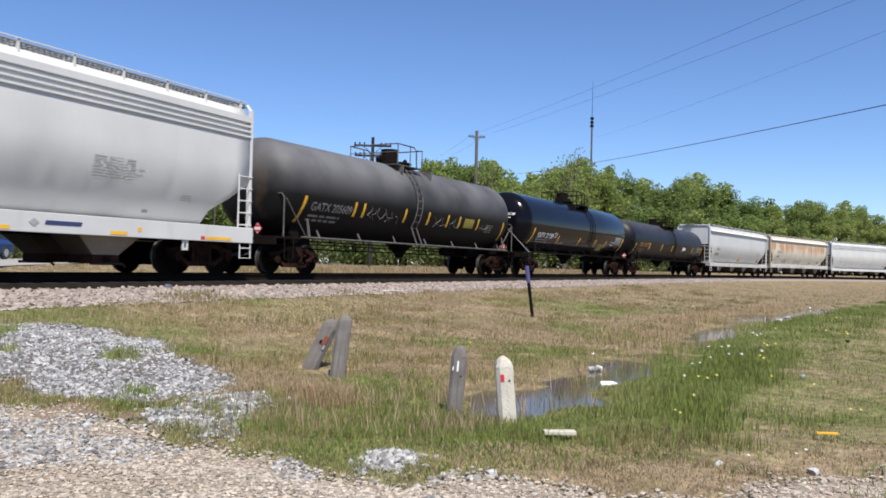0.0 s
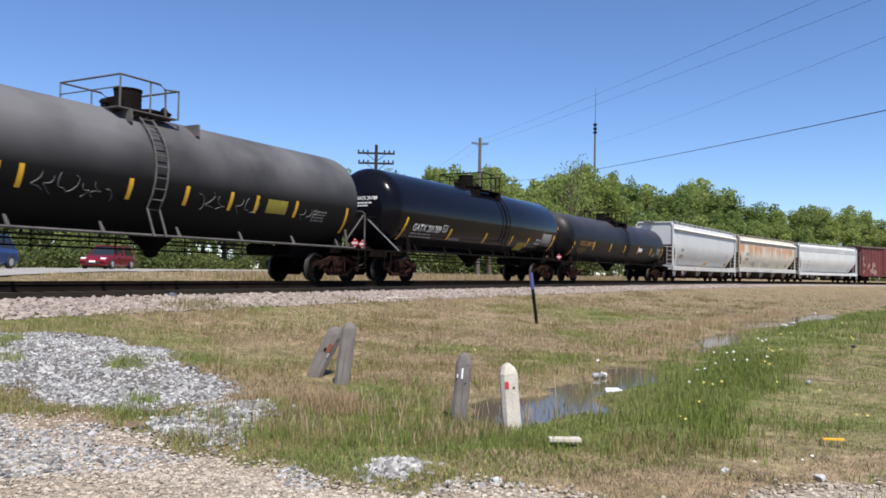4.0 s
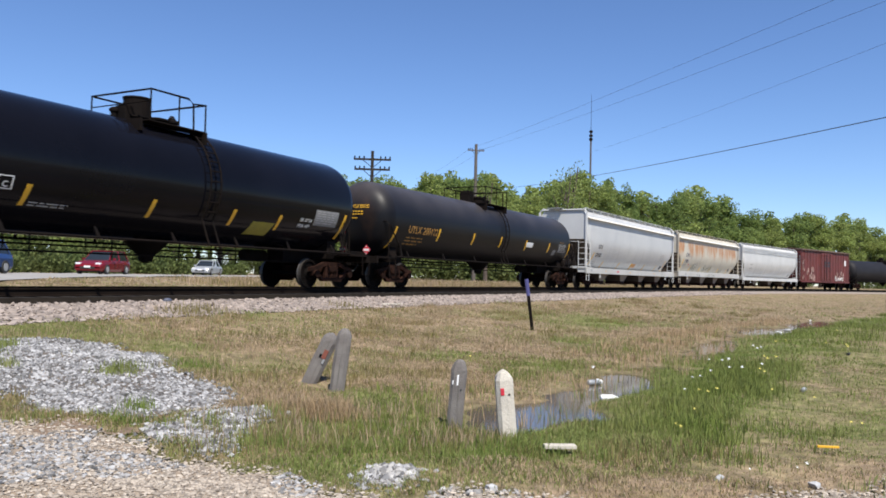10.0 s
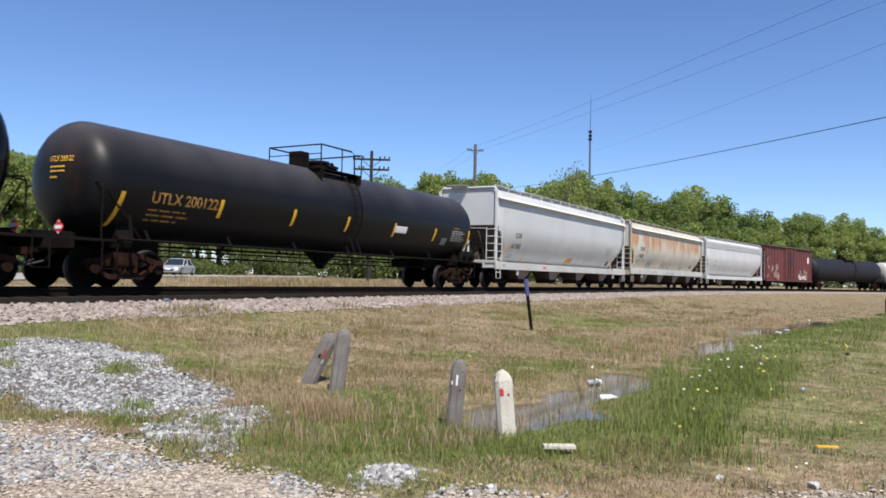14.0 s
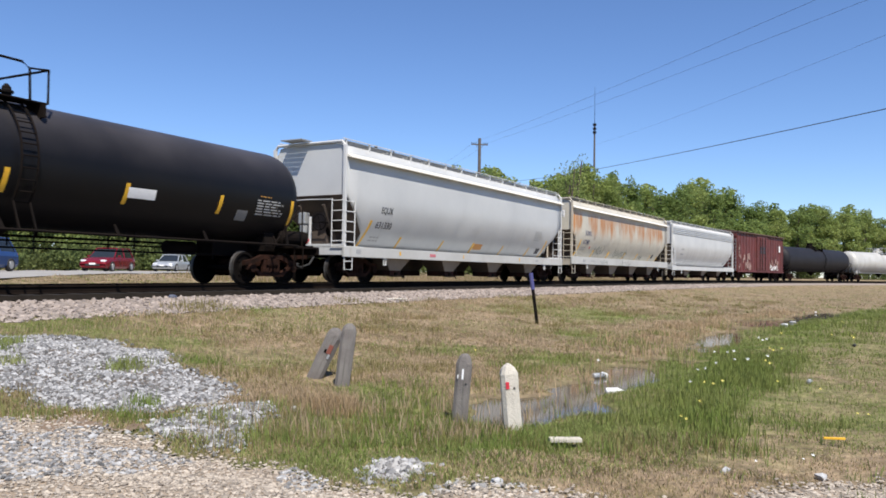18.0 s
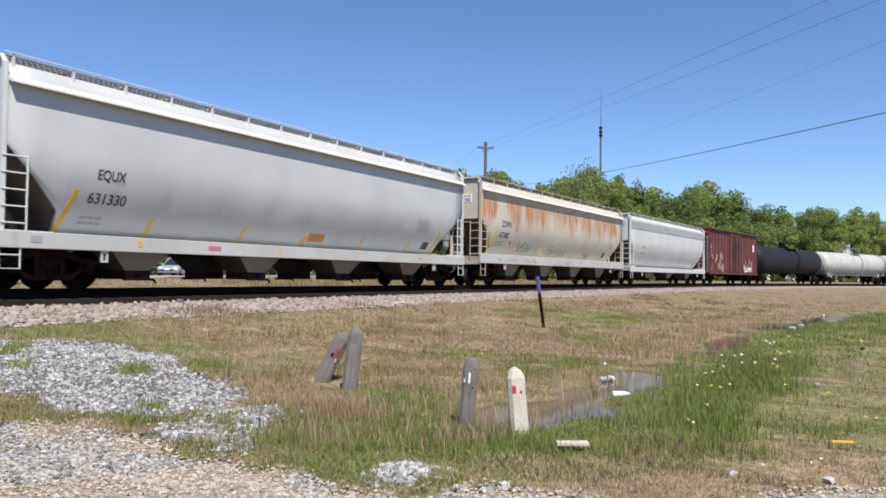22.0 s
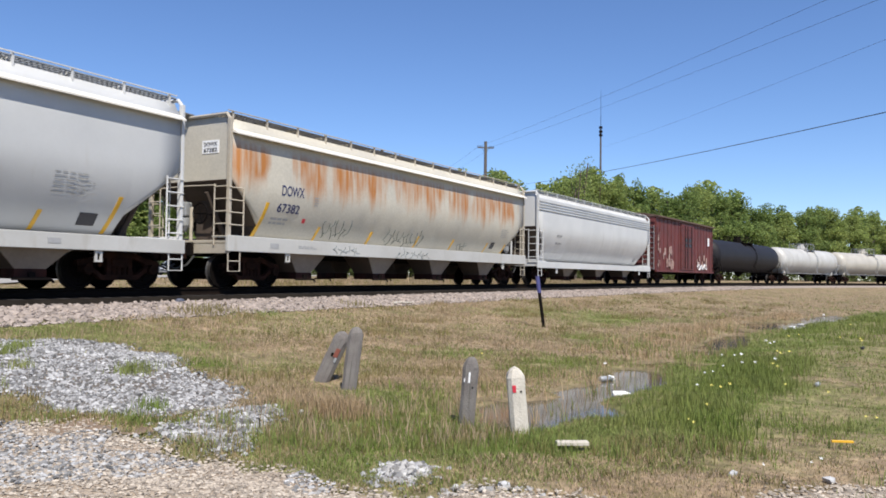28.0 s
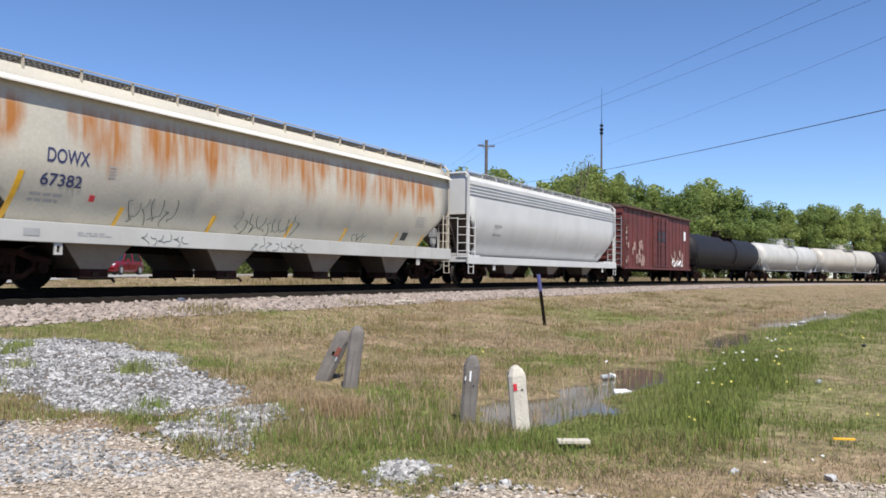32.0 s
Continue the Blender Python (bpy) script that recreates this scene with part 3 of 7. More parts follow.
def water():
    m = bpy.data.materials.new("still_ditch_water")
    m.use_nodes = True
    n, k = m.node_tree.nodes, m.node_tree.links
    b = n["Principled BSDF"]
    b.inputs["Base Color"].default_value = (0.10, 0.08, 0.055, 1)
    b.inputs["Roughness"].default_value, b.inputs["IOR"].default_value = 0.06, 1.33
    t = n.new("ShaderNodeTexNoise")
    t.inputs["Scale"].default_value = 5
    bp = n.new("ShaderNodeBump")
    bp.inputs["Strength"].default_value, bp.inputs["Distance"].default_value = 0.06, 0.02
    k.new(t.outputs[0], bp.inputs["Height"])
    k.new(bp.outputs[0], b.inputs["Normal"])
    verts, faces = [], []
    for bx, by in DITCH:
        verts.append((bx - 1.6, by + 0.9, WATER_Z))
        verts.append((bx + 1.6, by - 0.9, WATER_Z))
    for r in range(len(DITCH) - 1):
        faces.append((2 * r, 2 * r + 1, 2 * r + 3, 2 * r + 2))
    ob = new("water", mesh_of("water", verts, faces, m, True))
    tagged(ob, "still shallow brown water reflecting the sky in the ditch", "water", kind="structure")


water()

# ---- the train ----
def truck(parent, x, name="truck"):
    """A two-axle freight truck; returns its wheelsets."""
    t = part(name, truck_frame(), M_truck, parent, "rusty cast-steel freight truck", m=pose(x, 0, 0))
    sets = []
    for dx in (-0.89, 0.89):
        w = new("wheelset", WHEELSET)
        w.parent, w.matrix_basis = t, pose(dx, 0, 0.457)
        sets.append(w)
        for side in (-1, 1):
            c = new("bearing_cap", BEARING)
            c.parent, c.matrix_basis = t, pose(dx, side * 1.08, 0.457)
    return sets


def truck_frame():
    bm = bmesh.new()
    top = [(-1.12, 0.585), (-0.74, 0.65), (-0.40, 0.775), (0.40, 0.775), (0.74, 0.65), (1.12, 0.585)]
    low = [(-0.98, 0.50), (-0.72, 0.44), (-0.48, 0.27), (0.48, 0.27), (0.72, 0.44), (0.98, 0.50)]
    for side in (-1, 1):
        y0, y1 = sorted((side * 0.94, side * 1.08))
        for line, h in ((top, 0.065), (low, 0.06)):
            loft(bm, [[(u, y0, z - h), (u, y1, z - h), (u, y1, z + h), (u, y0, z + h)] for u, z in line])
        for u in (-0.29, 0.29):
            box(bm, u - 0.055, u + 0.055, y0 + 0.01, y1 - 0.01, 0.27, 0.75, 0.012)
        for u in (-0.98, 0.98):
            box(bm, u - 0.06, u + 0.06, y0 + 0.01, y1 - 0.01, 0.40, 0.60, 0.012)
        for u in (-0.75, 0.75):
            box(bm, u - 0.035, u + 0.035, y0 + 0.01, y1 - 0.01, 0.42, 0.64, 0.01)
        for u in (-0.15, 0, 0.15):
            lathe(bm, [(0.31, 0.062), (0.34, 0.07), (0.36, 0.058), (0.39, 0.07), (0.41, 0.058), (0.44, 0.07), (0.46, 0.058), (0.49, 0.07), (0.52, 0.062)], "z", 8, (u, side * 1.01, 0))
        loft(bm, [[(u, side * (1.02 + o), z) for o, z in ((0, 0.53), (0.09, 0.55), (0.09, 0.68), (0, 0.70))] for u in (-0.24, 0.24)])
    box(bm, -0.2, 0.2, -1.1, 1.1, 0.5, 0.72, 0.03)
    box(bm, -0.62, -0.45, -0.8, 0.8, 0.32, 0.42, 0.01)
    box(bm, 0.45, 0.62, -0.8, 0.8, 0.32, 0.42, 0.01)
    box(bm, -0.3, 0.3, -0.3, 0.3, 0.7, 0.82)
    bmesh.ops.recalc_face_normals(bm, faces=bm.faces[:])
    return bm


def make_wheelset():
    bm = bmesh.new()
    lathe(bm, [(-1.0, 0.07), (1.0, 0.07)], "y", 12)
    for s in (-1, 1):
        lathe(bm, [(s * 0.685, 0.30), (s * 0.69, 0.475), (s * 0.715, 0.485), (s * 0.735, 0.457), (s * 0.83, 0.45), (s * 0.835, 0.385), (s * 0.79, 0.36), (s * 0.79, 0.20), (s * 0.86, 0.14), (s * 0.86, 0.07)], "y", 28)
        for j in range(4):
            t = j * math.pi / 2
            box(bm, 0.26 * math.cos(t) - 0.03, 0.26 * math.cos(t) + 0.03, s * 0.8 - 0.012, s * 0.8 + 0.012, 0.26 * math.sin(t) - 0.03, 0.26 * math.sin(t) + 0.03)
    for f in bm.faces:
        if min(math.hypot(v.co.x, v.co.z) for v in f.verts) > 0.44:
            f.material_index = 1
    me = bpy.data.meshes.new("wheelset")
    bm.to_mesh(me)
    bm.free()
    me.materials.append(M_wheel)
    me.materials.append(M_tread)
    return me


def make_bearing():
    bm = bmesh.new()
    lathe(bm, [(-0.09, 0.12), (0.05, 0.12), (0.09, 0.09), (0.1, 0.05)], "y", 14)
    me = bpy.data.meshes.new("bearing_cap")
    bm.to_mesh(me)
    bm.free()
    me.materials.append(M_truck)
    return me


WHEELSET, BEARING = make_wheelset(), make_bearing()


def coupler(parent, x, way):
    bm = bmesh.new()
    box(bm, min(0, way * 0.75), max(0, way * 0.75), -0.09, 0.09, 0.76, 0.95, 0.02)
    box(bm, min(way * 0.6, way * 0.95), max(way * 0.6, way * 0.95), -0.17, 0.17, 0.70, 1.0, 0.05)
    part("coupler", bm, M_truck, parent, "rusty knuckle coupler", m=pose(x, 0, 0))
    bm = bmesh.new()
    tube(bm, [(0, -0.35, 0.85), (way * 0.25, -0.36, 0.6), (way * 0.6, -0.3, 0.5), (way * 0.95, -0.2, 0.62)], 0.03, 8)
    part("brake_hose", bm, M_black, parent, "black rubber air hose", m=pose(x, 0, 0))


class Car:
    """What moves: the thing, its middle along the track at the start, half the distance of its trucks, its wheelsets."""
    def __init__(self, ob, at, pivot):
        self.ob, self.at, self.pivot, self.wheels = ob, at, pivot, []


CARS = []


def lettering(parent, text, x, z, width, high, mat, surf, name="lettering", label="", lift=0.006):
    """Letters in the built-in font, fitted to a width and a capital height, laid on the near side: surf gives y at a height (or at x, z)."""
    cu = bpy.data.curves.new(name, "FONT")
    cu.body, cu.size, cu.offset = text, 1.0, 0.014
    tmp = new("lettering_source", cu)
    bpy.context.view_layer.update()
    me = bpy.data.meshes.new_from_object(tmp.evaluated_get(bpy.context.evaluated_depsgraph_get()))
    bpy.data.objects.remove(tmp)
    bpy.data.curves.remove(cu)
    ys = [v.co.y for v in me.vertices]
    bm = bmesh.new()
    bm.from_mesh(me)
    for i in range(1, 6):
        bmesh.ops.bisect_plane(bm, geom=bm.verts[:] + bm.edges[:] + bm.faces[:], plane_co=(0, min(ys) + (max(ys) - min(ys)) * i / 6, 0), plane_no=(0, 1, 0))
    bm.to_mesh(me)
    bm.free()
    xs, ys = [v.co.x for v in me.vertices], [v.co.y for v in me.vertices]
    kx, ky = width / (max(xs) - min(xs)), high / (max(ys) - min(ys))
    x0, y0 = min(xs), min(ys)
    for v in me.vertices:
        zz = z + (v.co.y - y0) * ky
        v.co = (x + (v.co.x - x0) * kx, surf(zz) - lift, zz)
    me.materials.clear()
    me.materials.append(mat)
    me.name = name
    ob = new(name, me)
    ob.parent = parent
    if label:
        ob["label"] = label
    return ob


def plate(parent, name, x0, x1, z0, z1, mat, surf, lift=0.008, rows=6, lean=0.0, label=""):
    """A thin painted or fixed panel that follows the side."""
    bm = bmesh.new()
    sec = []
    for j in range(rows + 1):
        z = z0 + (z1 - z0) * j / rows
        y, o = surf(z), lean * j / rows
        sec.append([(x0 + o, y - lift, z), (x1 + o, y - lift, z), (x1 + o, y + 0.03, z), (x0 + o, y + 0.03, z)])
    loft(bm, sec)
    return part(name, bm, mat, parent, label)


def bars(parent, x, z, w, h, rows, mat, surf, name="small_lettering", fill=0.5):
    """Unreadable print: thin bars in rows from z downwards, broken at uneven places."""
    bm = bmesh.new()
    r = random.Random(int(x * 100) + rows)
    step = h / rows
    for i in range(rows):
        z1 = z - i * step
        z0 = z1 - step * fill
        u = 0.0
        end = w * r.uniform(0.7, 1.0)
        while u < end:
            b = min(end, u + r.uniform(0.1, 0.3) * w)
            bm.faces.new([bm.verts.new((x + px, surf(pz) - 0.006, pz)) for px, pz in ((u, z0), (b, z0), (b, z1), (u, z1))])
            u = b + w * 0.05
    ob = part(name, bm, mat, parent)
    ob["kind"] = "stuff"
    return ob


def scrawl(parent, x, z, w, h, strokes, mat, surf, seed, r=0.012):
    """A sprayed scrawl: loose curved strokes on the side, no words."""
    q = random.Random(seed)
    bm = bmesh.new()
    for i in range(strokes):
        cx = x + w * (i + 0.5) / strokes
        pts = []
        a, tall = q.uniform(0, 6), h * q.uniform(0.6, 1.0)
        turns = q.uniform(0.6, 1.6)
        for k in range(10):
            t = k / 9
            px = cx + w / strokes * 0.55 * math.sin(a + t * turns * 5) * (0.5 + 0.5 * t)
            pz = z + tall * (1 - t) + 0.12 * h * math.sin(a * 2 + t * 7)
            pts.append((px, surf(pz) - 0.006, pz))
        tube(bm, pts, r, 4)
    ob = part("scrawl", bm, mat, parent, "sprayed scrawl")
    ob["kind"] = "stuff"
    return ob


def tank_car(name, at, half, pivot, radius, zc, mat, label, stripes, tone, dome="crown", head_len=0.75, rail_mat=None, placards=True, brace_mat=None, shift=0.0, ladder=1.0, front=0.0, rail_y=1.4, rail_len=1.0, deck=(-0.9, 1.35), end_in=0.5, card_y=0.75):
    """A tank car: shell with dished heads, saddles, sills, trucks, dome platform, ladder, stripes."""
    ob = thing(name, pose(0, 0, 0), label, "tank car", "cars of the train")
    car = Car(ob, at, pivot)
    L = half - 0.85
    prof = []
    for i in range(9):
        t = i / 8 * math.pi / 2
        prof.append((-L + head_len * (1 - math.cos(t)), max(radius * math.sin(t) ** 0.75, 0.02)))
    body = [(u - front, r) for u, r in prof] + [(-L - front + head_len + 0.02, radius), (-3, radius), (3, radius)] + [(-u, r) for u, r in prof[::-1]]
    bm = bmesh.new()
    lathe(bm, body, "x", 56, (0, 0, zc))
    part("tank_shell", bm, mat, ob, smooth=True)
    rail_mat = rail_mat or M_steel
    for way in (-1, 1):
        bm = bmesh.new()
        box(bm, min(way * (pivot - 1.6), way * (half - 0.35)), max(way * (pivot - 1.6), way * (half - 0.35)), -0.33, 0.33, 0.78, zc - radius + 0.12, 0.02)
        part("stub_sill", bm, M_steel, ob)
        bm = bmesh.new()
        sec = []
        for u in (-0.22, 0.22):
            ring = [(way * pivot + u, -0.95, 0.95), (way * pivot + u, -1.0, 1.1)]
            for j in range(9):
                a = -math.pi * 0.27 - j / 8 * math.pi * 0.46
                ring.append((way * pivot + u, (radius + 0.012) * -math.cos(a), zc + (radius + 0.012) * math.sin(a)))
            ring += [(way * pivot + u, 1.0, 1.1), (way * pivot + u, 0.95, 0.95)]
            sec.append(ring)
        loft(bm, sec)
        part("saddle", bm, mat if tone == "light" else M_steel, ob)
        bm = bmesh.new()
        x0, x1 = sorted((way * (half - 1.6), way * (half - 0.35)))
        box(bm, x0, x1, -1.45, 1.45, 1.06, 1.12, 0.01)
        box(bm, x0 if way < 0 else x1 - 0.1, x0 + 0.1 if way < 0 else x1, -1.45, 1.45, 0.88, 1.06)
        part("end_platform", bm, M_steel, ob)
        bm = bmesh.new()
        xe = way * (half - end_in)
        tube(bm, [(xe, -rail_y, 1.1), (xe, -rail_y, 2.3), (xe, -rail_y + 0.1, 2.4), (xe, -0.2, 2.42), (xe, rail_y - 0.1, 2.4), (xe, rail_y, 2.3), (xe, rail_y, 1.1)], 0.022)
        part("end_handrail", bm, rail_mat, ob)
        if rail_len:
            bm = bmesh.new()
            tube(bm, [(xe, -rail_y, 2.3), (xe - way * (rail_len - 0.1), -1.42, 2.3), (xe - way * rail_len, -1.42, 2.2), (xe - way * rail_len, -1.42, 1.1)], 0.022)
            part("side_handrail", bm, rail_mat, ob)
        bm = bmesh.new()
        tube(bm, [(xe - way * 0.1, -rail_y, 2.25), (xe - way * 1.2, -1.3, 1.1)], 0.024)
        part("diagonal_brace", bm, (brace_mat or rail_mat) if way < 0 else rail_mat, ob)
        bm = bmesh.new()
        u = way * (half - 1.9)
        loft(bm, [[(u - 0.05, y, 1.1), (u + 0.05, y, 1.1), (u + 0.02, y + 0.1, 1.72), (u - 0.02, y + 0.1, 1.72)] for y in (-1.5, -1.46)])
        part("platform_fin", bm, rail_mat, ob)
        for yy in (-1.4, 1.4):
            bm = bmesh.new()
            tube(bm, [(xe, yy - 0.05, 1.1), (xe, yy - 0.05, 0.45), (xe - way * 0.4, yy - 0.05, 0.45), (xe - way * 0.4, yy - 0.05, 1.1)], 0.02)
            part("step_stirrup", bm, M_steel, ob)
        coupler(ob, way * (half - 0.75), way)
        car.wheels += truck(ob, way * pivot)
    # side pipe rails with brackets, brake rods below
    for side in (-1, 1):
        bm = bmesh.new()
        tube(bm, [(-half + 1.5, side * 1.5, 1.13), (half - 1.5, side * 1.5, 1.13)], 0.035)
        part("side_rail", bm, rail_mat, ob)
        for i in range(7):
            u = (-half + 2.4) + (2 * half - 4.8) * i / 6
            bm = bmesh.new()
            y = side * 1.5
            loft(bm, [[(u - 0.05, y, 1.13), (u + 0.05, y, 1.13), (u - 0.02, y - side * 0.1, 1.38), (u - 0.07, y - side * 0.1, 1.38)], [(u - 0.05, y - side * 0.03, 1.13), (u + 0.05, y - side * 0.03, 1.13), (u - 0.02, y - side * 0.13, 1.38), (u - 0.07, y - side * 0.13, 1.38)]])
            part("rail_bracket", bm, rail_mat, ob)
    for y, z in ((-0.5, 0.80), (0.45, 0.98)):
        bm = bmesh.new()
        tube(bm, [(-pivot + 1.3, y, z), (pivot - 1.3, y, z)], 0.024)
        for i in range(6):
            u = (-pivot + 1.8) + (2 * pivot - 3.6) * i / 5
            tube(bm, [(u, y, z - 0.12), (u, y, 1.35)], 0.018, 5)
        part("brake_rod", bm, M_steel, ob)
    bm = bmesh.new()
    lathe(bm, [(-0.5, 0.17), (-0.46, 0.19), (0.46, 0.19), (0.5, 0.17)], "x", 14, (pivot - 2.2, 0.35, 0.98))
    part("air_reservoir", bm, M_steel, ob)
    bm = bmesh.new()
    lathe(bm, [(0.62, 0.06), (0.66, 0.16), (0.80, 0.2), (zc - radius + 0.06, 0.62)], "z", 16, (0.4, 0, 0))
    part("bottom_outlet", bm, M_steel, ob)
    # dome and platform
    top = zc + radius
    hand = rail_mat
    bm = bmesh.new()
    if dome == "crown":
        lathe(bm, [(top - 0.08, 0.40), (top + 0.06, 0.40), (top + 0.08, 0.44), (top + 0.12, 0.44), (top + 0.14, 0.33), (top + 0.56, 0.33), (top + 0.58, 0.35), (top + 0.62, 0.35), (top + 0.63, 0.06)], "z", 20, (-0.05, 0, 0))
        box(bm, -0.55, -0.3, -0.2, 0.2, top - 0.05, top + 0.36, 0.04)
    else:
        lathe(bm, [(top - 0.08, 0.33), (top + 0.22, 0.33), (top + 0.24, 0.38), (top + 0.32, 0.38), (top + 0.34, 0.05)], "z", 18, (0.35, 0, 0))
        box(bm, -0.9, -0.45, -0.25, 0.25, top - 0.05, top + 0.5, 0.03)
    part("dome", bm, M_steel if tone != "light" else mat, ob, "manway nozzle with lid", m=pose(shift, 0, 0))
    for (u, y, h, r) in ((0.62, 0.0, 0.24, 0.24), (1.0, -0.2, 0.24, 0.1), (-0.62, 0.15, 0.3, 0.08), (1.15, 0.05, 0.4, 0.07)):
        bm = bmesh.new()
        lathe(bm, [(top - 0.1, r), (top + h * 0.6, r), (top + h * 0.62, r * 1.4), (top + h * 0.8, r * 1.4), (top + h, r * 0.6)], "z", 12, (u, y, 0))
        part("top_valve", bm, M_steel if tone != "light" else mat, ob, m=pose(shift, 0, 0))
    for side in (-1, 1):
        bm = bmesh.new()
        y0, y1 = sorted((side * 0.6, side * 1.08))
        box(bm, deck[0] - 0.05, deck[1], y0, y1, top - 0.12, top - 0.09)
        box(bm, -0.9, -0.83, side * 0.85 - 0.3, side * 0.85 + 0.3, top - 0.42, top - 0.12)
        box(bm, 1.2, 1.27, side * 0.85 - 0.3, side * 0.85 + 0.3, top - 0.42, top - 0.12)
        part("dome_walkway", bm, hand, ob, m=pose(shift, 0, 0))
        bm = bmesh.new()
        y = side * 1.08
        z0, z1 = top - 0.12, top + 0.66
        d0, d1 = deck
        tube(bm, [(d0, y, z0), (d0, y, z1), (d1 - 0.6, y, z1), (d1 - 0.43, y, z1 - 0.1), (d1 - 0.4, y, z0)], 0.028)
        tube(bm, [((d0 + d1) / 2, y, z0), ((d0 + d1) / 2, y, z1)], 0.022)
        tube(bm, [(d0, y, z1), (d0, 0, z1)], 0.024)
        tube(bm, [(d0, y, (z0 + z1) / 2 + 0.1), (d0, 0, (z0 + z1) / 2 + 0.1)], 0.016)
        tube(bm, [(d1 - 0.43, y, z1 - 0.1), (d1, y, z1 - 0.05)], 0.022)
        tube(bm, [(d1, y, z0), (d1, y, z1 - 0.05), (d1, 0, z1 - 0.05)], 0.028)
        part("dome_handrail", bm, hand, ob, m=pose(shift, 0, 0))
        bm = bmesh.new()
        for u in (ladder, ladder + 0.36):
            pts = []
            for j in range(9):
                a = math.radians(62 - j * 12)
                pts.append((u, side * (radius + 0.1) * math.cos(a), zc + (radius + 0.1) * math.sin(a)))
            pts.append((u, side * (radius + 0.1), 1.1))
            tube(bm, pts, 0.024, 5)
        for j in range(11):
            a = math.radians(60 - j * 9.5)
            tube(bm, [(ladder, side * (radius + 0.1) * math.cos(a), zc + (radius + 0.1) * math.sin(a)), (ladder + 0.36, side * (radius + 0.1) * math.cos(a), zc + (radius + 0.1) * math.sin(a))], 0.016, 5)
        part("side_ladder", bm, hand, ob)
    for (u, z0, z1, lean) in stripes:
        bm = bmesh.new()
        sec = []
        for j in range(7):
            z = z0 + (z1 - z0) * j / 6
            xe = u + lean * j / 6
            edge = L - head_len + (front if xe < 0 else 0)
            rr = radius
            if abs(xe) > edge:
                q = min((abs(xe) - edge) / head_len, 0.98)
                rr = radius * (1 - q * q) ** 0.375
            y = -math.sqrt(max(rr * rr - (z - zc) ** 2, 0.05))
            sec.append([(xe - 0.055, y - 0.008, z), (xe + 0.055, y - 0.008, z), (xe + 0.055, y + 0.03, z), (xe - 0.055, y + 0.03, z)])
        loft(bm, sec)
        part("reflector_stripe", bm, M_yellow, ob)
    # hazard placards in frames on the ends
    if placards:
        for way in (-1, 1):
            x = way * (half - 0.42)
            bm = bmesh.new()
            box(bm, min(x, x - way * 0.03), max(x, x - way * 0.03), -card_y - 0.04, -card_y + 0.04, 1.1, 1.2)
            part("placard_holder", bm, M_steel, ob)
            bm = bmesh.new()
            loft(bm, [[(u, -card_y - 0.17, 1.34), (u, -card_y, 1.17), (u, -card_y + 0.17, 1.34), (u, -card_y, 1.51)] for u in (x, x + way * 0.012)])
            card = part("placard", bm, M_red, ob, "red and white diamond hazard placard")
            for z0, z1, w0, w1 in ((1.30, 1.38, 0.12, 0.12), (1.45, 1.485, 0.04, 0.01), (1.20, 1.23, 0.01, 0.04)):
                bm = bmesh.new()
                for u in (x + way * 0.018, x - way * 0.006):
                    bm.faces.new([bm.verts.new(v) for v in ((u, -card_y - w0, z0), (u, -card_y + w0, z0), (u, -card_y + w1, z1), (u, -card_y - w1, z1))])
                part("white_field", bm, M_placard, card)
    CARS.append(car)
    return ob


def hopper_side(z):
    """Half the width of the rounded hopper body at a height: full above, turning under towards the sill."""
    return 1.545 - 0.68 * max((2.95 - z) / 1.7, 0) ** 2.0 - 0.05 * max((z - 3.3) / 1.0, 0) ** 2


def hop_surf(z):
    return -hopper_side(z)


